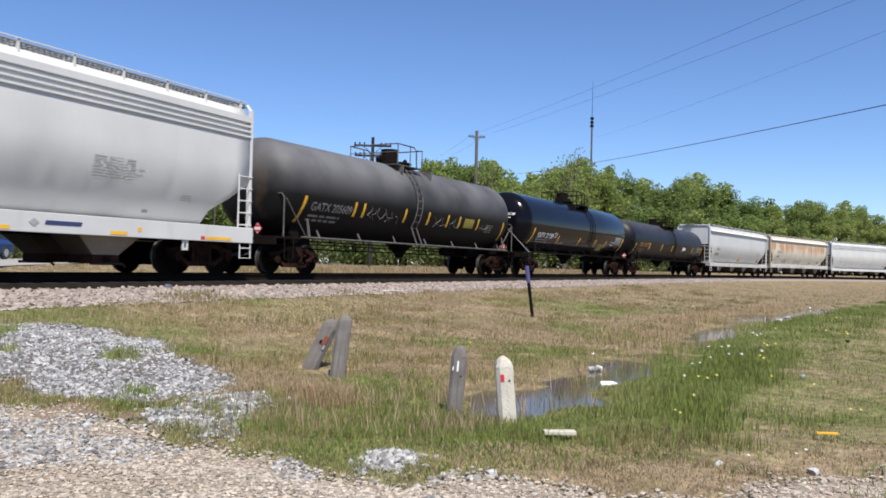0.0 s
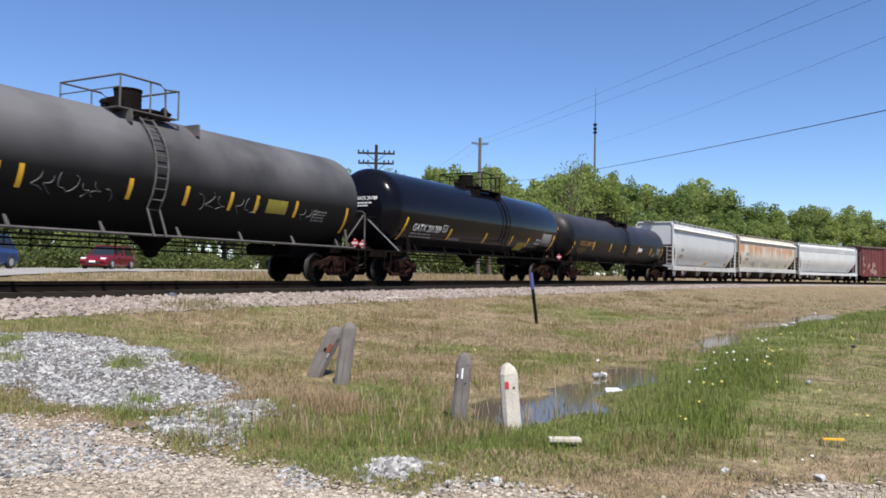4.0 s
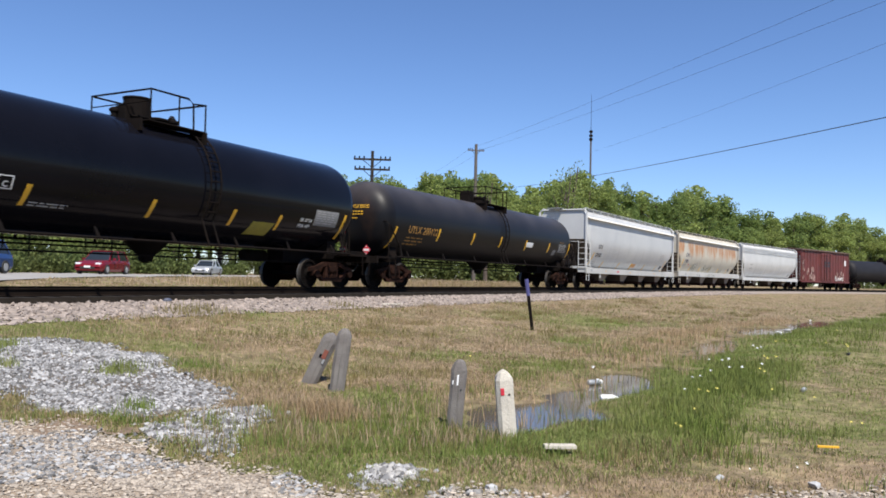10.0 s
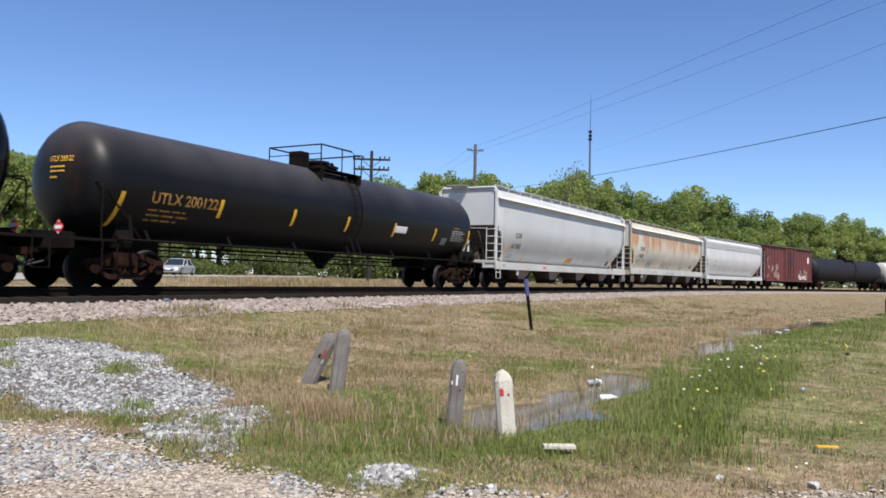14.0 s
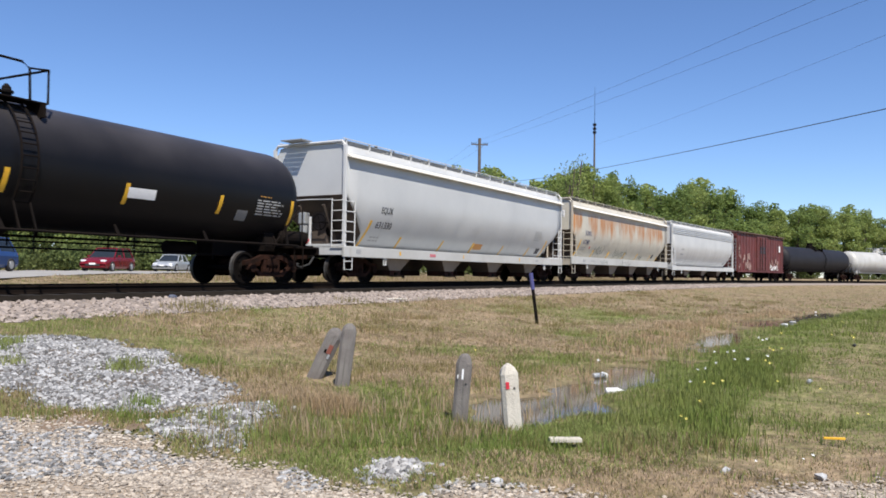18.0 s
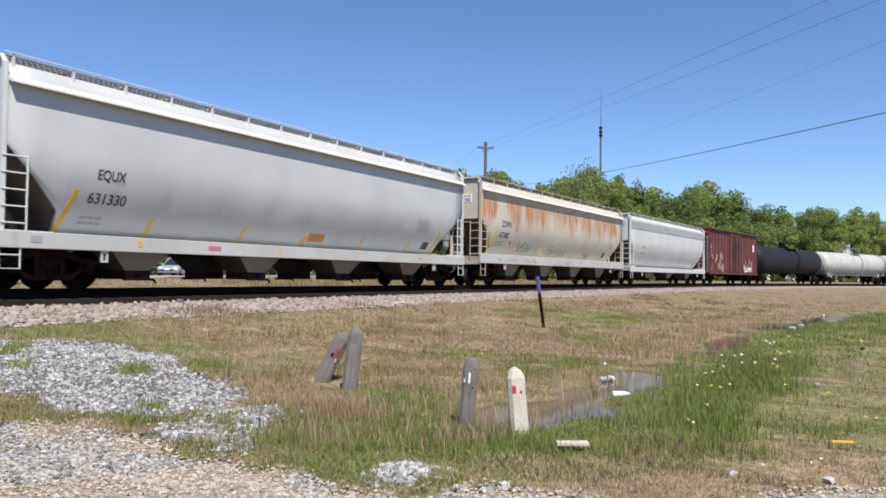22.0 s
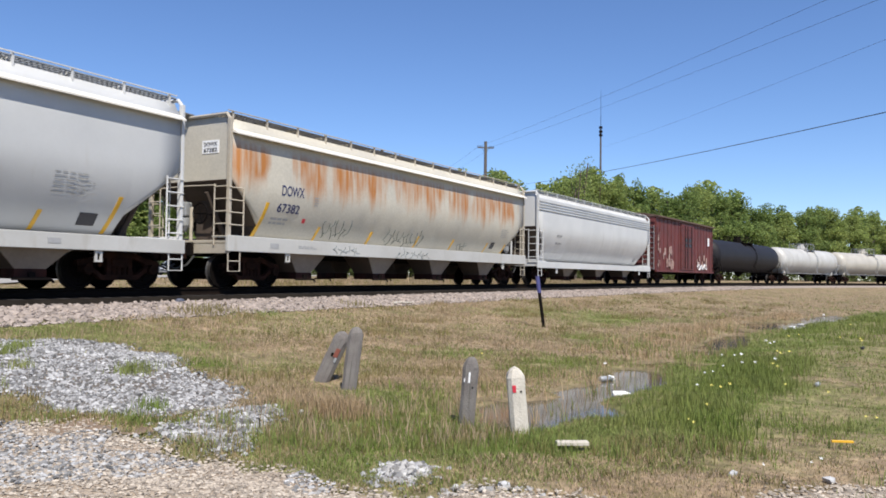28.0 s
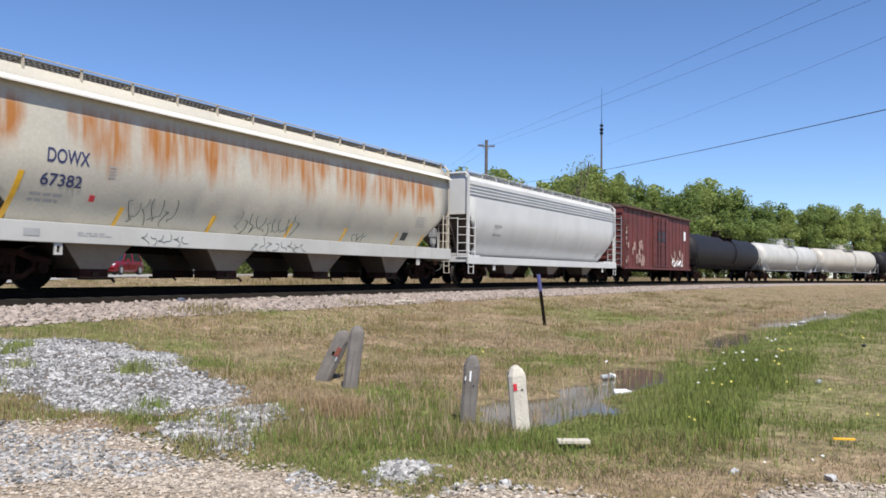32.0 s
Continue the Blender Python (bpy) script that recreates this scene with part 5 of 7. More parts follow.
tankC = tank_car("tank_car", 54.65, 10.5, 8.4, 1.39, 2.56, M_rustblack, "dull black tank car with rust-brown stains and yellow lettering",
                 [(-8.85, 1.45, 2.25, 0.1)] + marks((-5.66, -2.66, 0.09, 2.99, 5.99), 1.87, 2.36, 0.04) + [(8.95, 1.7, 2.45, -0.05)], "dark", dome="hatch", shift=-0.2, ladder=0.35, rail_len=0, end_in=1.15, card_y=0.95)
hopD = hopper_car("covered_hopper", 75.6, 10.4, 8.2, M_grey, M_sill, M_white, "pale grey covered hopper with a white sill and shaded eave", band=True, sill=(0.86, 1.2), cut=(2.88, 1.4, 1.7), eave_mat=M_eaverust, walk_mat=M_zinc)
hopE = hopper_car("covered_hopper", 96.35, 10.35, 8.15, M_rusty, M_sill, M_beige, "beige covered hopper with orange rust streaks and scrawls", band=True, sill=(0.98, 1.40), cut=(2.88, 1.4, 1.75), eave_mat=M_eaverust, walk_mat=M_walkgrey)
hopF = hopper_car("covered_hopper", 116.9, 10.15, 8.0, M_white, M_white, M_white, "white covered hopper with ribbed eaves and grimy lower sides", ribs=3, bays=(-4.9, 0.0, 4.9), sill=(0.84, 1.16), cut=(2.9, 1.25, 1.6), walk_mat=M_zinc)
boxG = boxcar(135.9, 8.8, 6.2)
tankH = tank_car("tank_car", 156.0, 11.2, 8.9, 1.5, 2.62, M_greytank, "dark grey tank car with a low dome", [], "dark", placards=False)
tankI = tank_car("tank_car", 177.1, 9.9, 7.8, 1.5, 2.62, M_whitetank, "white tank car with grey grime and a pale dome railing", [], "light", rail_mat=M_zinc, placards=False)
tankJ = tank_car("tank_car", 196.5, 9.5, 7.5, 1.5, 2.62, M_creamtank, "cream-white tank car with a pale dome railing", [], "light", rail_mat=M_zinc, placards=False)
tankK = tank_car("tank_car", 215.4, 9.4, 7.4, 1.5, 2.62, M_greytank, "blue-grey tank car at the tail of the train", [], "dark", placards=False)


# ---- what is written and fixed on them ----
bm = bmesh.new()
lathe(bm, [(8.75, 0.14), (8.8, 0.22), (9.95, 0.22), (10.0, 0.14)], "x", 16, (0, -0.95, 1.38))
part("end_reservoir", bm, M_steel, tankC, "dark air reservoir on the end platform")
sideA, sideB, sideC = round_side(1.52, 2.68), round_side(1.52, 2.68), round_side(1.39, 2.56)
lettering(tankA, "GATX 205609", -6.9, 1.98, 2.1, 0.27, M_ink_grey, sideA, label="faded grey lettering")
bars(tankA, -6.9, 1.86, 1.7, 0.26, 2, M_ink_grey, sideA)
bars(tankA, 5.3, 2.2, 0.8, 0.36, 4, M_ink_grey, sideA)
plate(tankA, "warning_panel", 3.2, 4.05, 1.98, 2.36, M_panel, sideA, label="yellow warning panel")
for u, w, q in ((-3.9, 2.0, 1), (0.5, 1.1, 2), (2.0, 0.9, 3), (4.7, 0.9, 4)):
    scrawl(tankA, u, 1.9, w, 0.42, int(w * 3.5), M_scrawl_grey, sideA, q, 0.011)
lettering(tankB, "GATX 201789", -6.68, 1.92, 2.05, 0.27, M_ink_white, sideB, label="white lettering")
bars(tankB, -6.72, 1.85, 1.65, 0.22, 2, M_ink_soft, sideB, fill=0.4)
lettering(tankB, "C", -4.37, 2.02, 0.11, 0.12, M_ink_white, sideB)
for z in (1.98, 2.23):
    plate(tankB, "mark_frame", -4.48, -4.16, z, z + 0.02, M_ink_white, sideB, rows=1)
for u in (-4.48, -4.18):
    plate(tankB, "mark_frame", u, u + 0.02, 1.98, 2.24, M_ink_white, sideB)
bars(tankB, -3.7, 1.79, 0.95, 0.11, 2, M_ink_soft, sideB)
plate(tankB, "warning_panel", 2.85, 3.75, 1.52, 1.88, M_panel, sideB, lean=0.12, label="yellow warning panel")
lettering(tankB, "SR 8754", 4.92, 2.02, 0.56, 0.10, M_ink_white, sideB)
lettering(tankB, "FRA AIP", 4.90, 1.85, 0.56, 0.10, M_ink_white, sideB)
data = plate(tankB, "data_panel", 5.6, 6.76, 1.95, 2.43, M_ink_grey, sideB, label="grey data panel with printed rows")
bars(tankB, 5.66, 2.40, 1.04, 0.42, 6, M_ink_soft, lambda z: sideB(z) - 0.004)
lettering(tankC, "UTLX 200122", -7.92, 2.06, 2.15, 0.28, M_ink_orange, sideC, label="worn orange stencil lettering")
bars(tankC, -7.95, 1.92, 1.35, 0.36, 3, M_ink_orange, sideC, fill=0.35)
plate(tankC, "white_label", 3.05, 3.85, 2.03, 2.27, M_white_patch, sideC, label="white label with print")
plate(tankC, "mark_frame", 6.7, 7.1, 1.75, 2.03, M_ink_grey, sideC)
bars(tankC, 7.4, 2.37, 1.15, 0.46, 6, M_ink_soft, sideC)
bars(tankC, 7.5, 2.48, 0.5, 0.06, 1, M_ink_orange, sideC)


def head_print(car, half, radius, zc, y0, z0, text, wide, high, mat, front=0.0):
    """Letters on the dished end that faces the camera's side."""
    length, hl = half - 0.85 + front, 0.75
    ob = lettering(car, text, 0, z0, wide, high, mat, lambda z: 0.0, lift=0)
    for v in ob.data.vertices:
        y, z = y0 - v.co.x, v.co.z
        r = min(math.hypot(y, z - zc) / radius, 0.999)
        t = math.asin(r ** (4 / 3))
        v.co = (-length + hl * (1 - math.cos(t)) - 0.02, y, z)


head_print(tankB, 8.95, 1.52, 2.68, -0.05, 2.95, "GATX 201789", 0.80, 0.13, M_ink_white, 0.3)
for z, w in ((2.82, 0.62), (2.72, 0.46)):
    for i in range(4):
        head_print(tankB, 8.95, 1.52, 2.68, -0.05 - w * i / 4, z, "-", w / 4 * 0.8, 0.045, M_ink_white, 0.3)
head_print(tankC, 10.5, 1.39, 2.56, 0.05, 2.88, "UTLX 200122", 0.72, 0.13, M_yellow)
for z, w in ((2.74, 0.5), (2.64, 0.5), (2.5, 0.25)):
    for i in range(4):
        head_print(tankC, 10.5, 1.39, 2.56, 0.03 - w * i / 4, z, "-", w / 4 * 0.8, 0.04, M_yellow)
lettering(hopD, "EQUX", -7.42, 2.38, 0.72, 0.27, M_ink_dark, hop_surf, label="black stencil lettering")
lettering(hopD, "631330", -7.55, 1.90, 0.98, 0.24, M_ink_dark, hop_surf, label="black stencil number")
bars(hopD, -7.6, 1.62, 0.7, 0.22, 2, M_ink_soft, hop_surf)
bars(hopD, 6.2, 2.5, 1.05, 0.5, 6, M_ink_soft, hop_surf, fill=0.3)
plate(hopD, "dark_label", 7.05, 7.5, 1.42, 1.69, M_ink_dark, hop_surf)
plate(hopD, "orange_panel", 0.3, 1.05, 1.42, 1.66, M_orange, hop_surf, label="orange notice panel")
plate(hopD, "reflector_stripe", -8.1, -7.99, 1.26, 2.15, M_yellow, hop_surf, lean=0.18)
for u in (-5.75, -2.6, 0.1, 3.05, 6.0):
    plate(hopD, "reflector_stripe", u, u + 0.1, 1.26, 1.68, M_yellow, hop_surf, lean=0.06)
plate(hopD, "reflector_stripe", 7.75, 7.86, 1.26, 2.1, M_yellow, hop_surf, lean=0.14)
sill_face = lambda z: -1.60
plate(hopD, "red_label", -4.27, -3.85, 0.98, 1.09, M_pink, sill_face)
plate(hopD, "grey_label", 6.0, 6.3, 0.98, 1.09, M_ink_soft, sill_face)
for u, w in ((-9.0, 0.25), (-6.4, 0.1), (-1.6, 0.08), (4.0, 0.08)):
    plate(hopD, "sill_plate", u, u + w, 0.98, 1.12, M_ink_soft if w > 0.2 else M_yellow, sill_face)
lettering(hopE, "DOWX", -7.48, 2.64, 0.98, 0.30, M_ink_blue, hop_surf, label="navy lettering")
lettering(hopE, "67382", -7.56, 2.16, 0.95, 0.26, M_ink_blue, hop_surf, label="navy number")
bars(hopE, -7.72, 2.0, 0.9, 0.24, 2, M_ink_soft, hop_surf)
bars(hopE, -6.0, 2.72, 0.24, 0.3, 4, M_ink_soft, hop_surf)
plate(hopE, "red_seal", -6.35, -6.22, 1.92, 2.05, M_red, hop_surf)
plate(hopE, "reflector_stripe", -8.2, -8.08, 1.44, 2.4, M_yellow, hop_surf, lean=0.16)
for u in (-5.55, -2.7, 0.35, 3.05, 6.1, 7.9):
    plate(hopE, "reflector_stripe", u, u + 0.1, 1.44, 1.86, M_yellow, hop_surf, lean=0.06)
plate(hopE, "dark_label", 6.55, 6.9, 1.62, 1.9, M_ink_dark, hop_surf)
bars(hopE, 7.2, 2.5, 0.8, 0.4, 5, M_ink_soft, hop_surf, fill=0.3)
scrawl(hopE, -5.35, 1.55, 1.5, 0.62, 7, M_scrawl, hop_surf, 12, 0.009)
scrawl(hopE, -5.2, 1.05, 1.4, 0.28, 6, M_scrawl, sill_face, 13, 0.007)
scrawl(hopE, -1.8, 1.5, 2.6, 0.55, 11, M_scrawl, hop_surf, 14, 0.009)
scrawl(hopE, -1.6, 1.02, 2.3, 0.3, 8, M_scrawl, sill_face, 15, 0.007)
scrawl(hopE, 3.6, 1.5, 0.8, 0.32, 4, M_scrawl, hop_surf, 16, 0.011)
plate(hopE, "sill_plate", -8.0, -7.65, 1.1, 1.25, M_ink_soft, sill_face)
bars(hopE, -6.8, 1.22, 0.9, 0.1, 2, M_ink_soft, sill_face)


def end_sign(car, half, text_rows):
    """A white plate with the car's number on the end wall."""
    x = -(half - 0.9) - 0.012
    bm = bmesh.new()
    box(bm, x, x + 0.02, -1.05, -0.42, 3.62, 3.98)
    sign = part("number_sign", bm, M_white_patch, car, "white number sign")
    for i, t in enumerate(text_rows):
        ob = lettering(sign, t, 0, 3.82 - i * 0.16, 0.5, 0.11, M_ink_dark, lambda z: 0.0, lift=0)
        for v in ob.data.vertices:
            v.co = (x - 0.008, -0.49 - v.co.x, v.co.z)


end_sign(hopE, 10.35, ("DOWX", "67382"))
bars(hop0, 4.3, 2.64, 1.45, 0.5, 8, M_ink_soft, hop_surf, fill=0.35)
bars(hop0, 7.0, 1.98, 0.45, 0.16, 3, M_ink_soft, hop_surf)
bars(hop0, 6.0, 1.55, 0.2, 0.08, 2, M_ink_dark, hop_surf)
plate(hop0, "blue_wordmark", 3.1, 3.95, 1.03, 1.12, M_ink_blue, sill_face, lean=0.03)
bm = bmesh.new()
loft(bm, [[(2.75, y, 1.07), (2.86, y, 0.98), (2.97, y, 1.07), (2.86, y, 1.16)] for y in (-1.612, -1.6)])
part("emblem", bm, M_ink_soft, hop0)
for u0, u1 in ((1.9, 2.35), (4.7, 5.15), (7.6, 8.5)):
    plate(hop0, "yellow_reflector", u0, u1, 0.9, 0.98, M_yellow, sill_face)
plate(hop0, "red_reflector", 7.42, 7.56, 0.9, 0.98, M_red, sill_face)
for u in (1.2, 5.45):
    plate(hop0, "yellow_dot", u, u + 0.1, 1.0, 1.1, M_yellow, sill_face)
bars(hopF, -6.9, 2.6, 0.8, 0.22, 1, M_ink_soft, hop_surf)
bars(hopF, -6.9, 2.2, 0.9, 0.2, 1, M_ink_soft, hop_surf)
plate(hopF, "dark_label", 7.0, 7.4, 1.45, 1.7, M_ink_soft, hop_surf)
# peeled pale paint and scrawls on the red car
box_side = lambda z: -1.528
rp = random.Random(3)
for x0, x1, z0, z1, k in ((-7.5, -7.2, 1.2, 3.4, 7), (-6.3, -4.2, 1.05, 2.3, 16), (-5.6, -3.6, 1.05, 1.7, 12), (2.6, 5.6, 1.1, 1.95, 16)):
    for _ in range(k):
        u, z = rp.uniform(x0, x1), rp.uniform(z0, z1)
        plate(boxG, "peeled_patch", u, u + rp.uniform(0.08, 0.3), z, z + rp.uniform(0.15, 0.55), M_peel, box_side, rows=1, lean=rp.uniform(-0.06, 0.06), lift=0.004)
scrawl(boxG, 2.6, 1.15, 3.0, 0.6, 9, M_ink_white, lambda z: -1.535, 21, 0.03)
plate(boxG, "white_emblem", 6.0, 6.45, 3.2, 3.9, M_ink_white, box_side, lift=0.004)
for x0 in (-0.9, 0.15):
    for z0 in (2.9, 3.3):
        plate(boxG, "dark_stain", x0, x0 + 0.75, z0, z0 + 0.28, M_ink_dark, lambda z: -1.565, lift=0.004)

# ---- grass, gravel, stones ----
M_dry = material("dry_straw_grass", (0.42, 0.325, 0.22), 0.9, 0, (0.31, 0.23, 0.15), 0.8, 0.6, 5, 0, None, island=0.35, spec=0.1, obj_space=False, thin=0.25)
M_green = material("fresh_green_grass", (0.15, 0.21, 0.048), 0.85, 0, (0.25, 0.26, 0.10), 0.7, 0.6, 5, 0, None, island=0.4, spec=0.15, obj_space=False, thin=0.3)
M_rush = material("bright_green_rushes", (0.165, 0.215, 0.05), 0.85, 0, (0.24, 0.25, 0.09), 0.9, 0.6, 5, 0, None, island=0.45, spec=0.12, obj_space=False, thin=0.4)
M_lot = material("pale_dusty_gravel", (0.37, 0.305, 0.24), 0.95, 0, (0.24, 0.18, 0.125), 1.6, 0.8, 55, 0.8, None, obj_space=False)
M_lotstone = material("pale_mixed_gravel_stone", (0.36, 0.315, 0.265), 0.9, 0, (0.27, 0.225, 0.18), 0.9, 0.7, 30, 0.3, island=0.5, obj_space=False)
# dark base that paints the shade in the gaps between stones
M_under = material("gravel_gap_shade", (0.075, 0.07, 0.066), 0.95, 0, (0.12, 0.095, 0.075), 2.0, 0.6, 60, 0.8, None, obj_space=False)
M_deadreed = material("brown_dead_rushes", (0.44, 0.325, 0.20), 0.9, 0, (0.31, 0.225, 0.135), 0.8, 0.6, 5, 0, None, island=0.35, spec=0.1, obj_space=False, thin=0.2)
M_olive = material("olive_brown_grass", (0.162, 0.156, 0.054), 0.9, 0, (0.264, 0.204, 0.102), 0.8, 0.6, 5, 0, None, island=0.4, spec=0.1, obj_space=False, thin=0.25)
M_petal = plain("bright_yellow_petals", (0.80, 0.68, 0.16), 0.7)


def on_lot(x, y):
    return y < lot_edge(x)


def gravelled(x, y):
    wob = 0.16 * waves(x, y, 3.5, 8)
    hit = np.zeros(len(x), bool)
    for poly in (PILE, PILE_2, LUMP):
        hit |= inside(list(poly), x + wob, y + wob * 0.7)
    return hit


def patch_mesh(name, test, x0, x1, y0, y1, step, mat, label, category, lift):
    """A thin skin on the ground wherever the test holds."""
    gx, gy = np.arange(x0, x1, step), np.arange(y0, y1, step)
    x, y = np.meshgrid(gx, gy)
    keep = test(x.ravel(), y.ravel()).reshape(x.shape)
    z = ground_z(x, y) + lift
    w = len(gx)
    v = np.stack([x, y, z], -1).reshape(-1, 3)
    cell = keep[:-1, :-1] & keep[1:, :-1] & keep[:-1, 1:] & keep[1:, 1:]
    r, c = np.nonzero(cell)
    i = r * w + c
    f = np.stack([i, i + 1, i + 1 + w, i + w], 1)
    used = np.unique(f)
    back = np.zeros(len(v), int)
    back[used] = np.arange(len(used))
    ob = new(name, mesh_of(name, v[used].tolist(), back[f].tolist(), mat, True))
    return tagged(ob, label, category, kind="structure")


patch_mesh("gravel_lot", on_lot, -12, 9, -6, 11, 0.12, M_lot, "dusty pale gravel ground beside the track", "gravel", 0.02)
SOIL = [(-3.95, 7.3), (-3.7, 7.5), (-3.2, 7.42), (-2.75, 7.2), (-2.85, 7.08), (-3.4, 7.15)]
M_soil = material("bare_brown_soil", (0.13, 0.088, 0.06), 0.95, 0, (0.24, 0.175, 0.12), 5.0, 0.7, 40, 0.8, None, obj_space=False)
patch_mesh("bare_soil", lambda x, y: inside(SOIL, x + 0.2 * waves(x, y, 6.0, 50), y + 0.14 * waves(x, y, 9.0, 51)), -5, -2, 6.5, 8, 0.05, M_soil, "bare brown soil between the gravel heaps", "soil", 0.026)
# under-sheet, coloured as the shade between the loose stones
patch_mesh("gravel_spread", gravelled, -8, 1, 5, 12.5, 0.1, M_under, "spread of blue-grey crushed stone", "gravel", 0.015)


def wedge(n, y0, y1, power=1.6, margin=1.15):
    """Places inside the camera's view between two distances."""
    y = y0 + (y1 - y0) * rs.rand(n) ** power
    x = (rs.rand(n) * 2 - 1) * y * 0.572 * margin
    return np.stack([x, y], 1)


q = wedge(230000, 5.0, 13.0, 1.0)
q = q[gravelled(q[:, 0] + 0.09 * rs.randn(len(q)), q[:, 1] + 0.09 * rs.randn(len(q)))]
scatter_stones("gravel_stones", q[:38000], 0.0185, M_gravel, "loose angular blue-grey crushed stones", "gravel", 0.95, coarse=True)
q = wedge(95000, 4.9, 9.0, 1.0)
q = q[on_lot(q[:, 0], q[:, 1] + 0.10 * rs.randn(len(q))) & (rs.rand(len(q)) < 0.9)]
scatter_stones("lot_stones", q[:24000], 0.0115, M_lotstone, "small pale mixed gravel stones", "gravel", 0.6, lift=0.02, coarse=True)


wob = 0.25 * waves(q[:, 0], q[:, 1], 2.5, 44)
q2 = q[(inside(BLUE_STONE, q[:, 0] + wob, q[:, 1] + wob) & (rs.rand(len(q)) < 0.5)) | ((waves(q[:, 0], q[:, 1], 2.0, 45) > 0.75) & (q[:, 0] < 0.8) & (rs.rand(len(q)) < 0.5))]
scatter_stones("lot_crushed_stones", q2[:9000], 0.0145, M_gravel, "blue-grey crushed stones strewn over the gravel", "gravel", 0.7, lift=0.02, coarse=True)
q2 = wedge(60000, 5.2, 6.8, 1.0)
q2 = q2[inside(LUMP, q2[:, 0], q2[:, 1]) | (inside([(0.0, 5.75), (0.6, 5.72), (0.7, 5.5), (-0.2, 5.5)], q2[:, 0], q2[:, 1]) & (rs.rand(len(q2)) < 0.25))]
scatter_stones("heap_stones", q2[:420], 0.022, M_heap, "small heap of pale broken stones", "gravel", 0.8)


def blades(name, places, height, width, mat, label, lean=0.85):
    """Grass blades, joined: a bent strip of two triangles and a tip each."""
    n = len(places)
    z = ground_z(places[:, 0], places[:, 1])
    a = rs.rand(n) * 6.283
    h = np.asarray(height) * (0.5 + 0.8 * rs.rand(n))
    w = width * (0.7 + 0.6 * rs.rand(n))
    b = rs.rand(n) * 6.283
    off = lean * h * (0.3 + rs.rand(n))
    px, py = np.cos(a) * w / 2, np.sin(a) * w / 2
    tx, ty = np.cos(b) * off, np.sin(b) * off
    x, y = places[:, 0], places[:, 1]
    v = np.stack([
        np.stack([x - px, y - py, z - 0.01], 1), np.stack([x + px, y + py, z - 0.01], 1),
        np.stack([x + px * 0.7 + tx * 0.35, y + py * 0.7 + ty * 0.35, z + h * 0.6], 1), np.stack([x - px * 0.7 + tx * 0.35, y - py * 0.7 + ty * 0.35, z + h * 0.6], 1),
        np.stack([x + tx, y + ty, z + h], 1)], 1).reshape(-1, 3)
    i = np.arange(n) * 5
    f = np.concatenate([np.stack([i, i + 1, i + 2], 1), np.stack([i, i + 2, i + 3], 1), np.stack([i + 3, i + 2, i + 4], 1)])
    ob = new(name, mesh_of(name, v.tolist(), f.tolist(), mat))
    return tagged(ob, label, "grass", kind="stuff")


def turf(n, y0, y1, power, h, w):
    q = wedge(n, y0, y1, power)
    x, y = q[:, 0], q[:, 1]
    g, s, d = greenness(x, y)
    off, along = off_ditch(x, y)
    z = ground_z(x, y)
    bare = 0.5 + 0.5 * waves(x, y, 1.3, 30)
    ok = ((d > 2.95 + 0.5 * rs.rand(n)) | ((d < -3.4) & (np.abs(x + 20.6) > 4.7))) & (z > WATER_Z + 0.02) & ~on_lot(x, y - 0.35 * rs.rand(n)) & (bare + rs.rand(n) * 0.9 > 0.35)
    ok &= ~gravelled(x, y) | (rs.rand(n) < 0.03)
    mown = np.where((off > 2.2) & (along > -2), 0.55, 1.0)
    ok &= (mown > 0.9) | (rs.rand(n) < 0.55)
    tall = h * mown * (0.75 + 0.45 * np.clip(waves(x, y, 2.8, 31), -0.8, 1.2))
    roll = rs.rand(n)
    kinds = np.where(roll < g, 1, np.where(rs.rand(n) < 0.3, 2, 0))
    for kind, mat, name, label, k in ((0, M_dry, "dry_grass", "dry straw-coloured grass on the bank", 0.85), (1, M_green, "green_grass", "fresh green grass round the ditch", 1.15), (2, M_olive, "olive_grass", "olive-brown grass among the straw", 1.0)):
        m = ok & (kinds == kind)
        blades(name, q[m], (tall * k)[m], w, mat, label)


turf(250000, 5.2, 15.0, 1.15, 0.065, 0.007)
turf(120000, 14.0, 32.0, 1.15, 0.075, 0.014)
turf(60000, 30.0, 110.0, 1.3, 0.09, 0.035)


def tufts(name, centres, per, spread, h, w, mat, label):
    c = np.repeat(np.array(centres), per, 0)
    q = c + rs.randn(len(c), 2) * spread
    if name.startswith("bank"):
        q = q[~gravelled(q[:, 0], q[:, 1])]
    q = q[ground_z(q[:, 0], q[:, 1]) > WATER_Z + 0.01]
    blades(name, q, h, w, mat, label, 0.35)


def line_places(n, s0, s1, d0, d1):
    s, dd = s0 + (s1 - s0) * rs.rand(n), d0 + (d1 - d0) * rs.rand(n)
    a = np.interp(s, TRACK_S, TRACK_A)
    return np.stack([np.interp(s, TRACK_S, TRACK_X) + dd * np.sin(a), np.interp(s, TRACK_S, TRACK_Y) - dd * np.cos(a)], 1)


def clustered(q, k, seed, least):
    return q[waves(q[:, 0], q[:, 1], k, seed) > least]


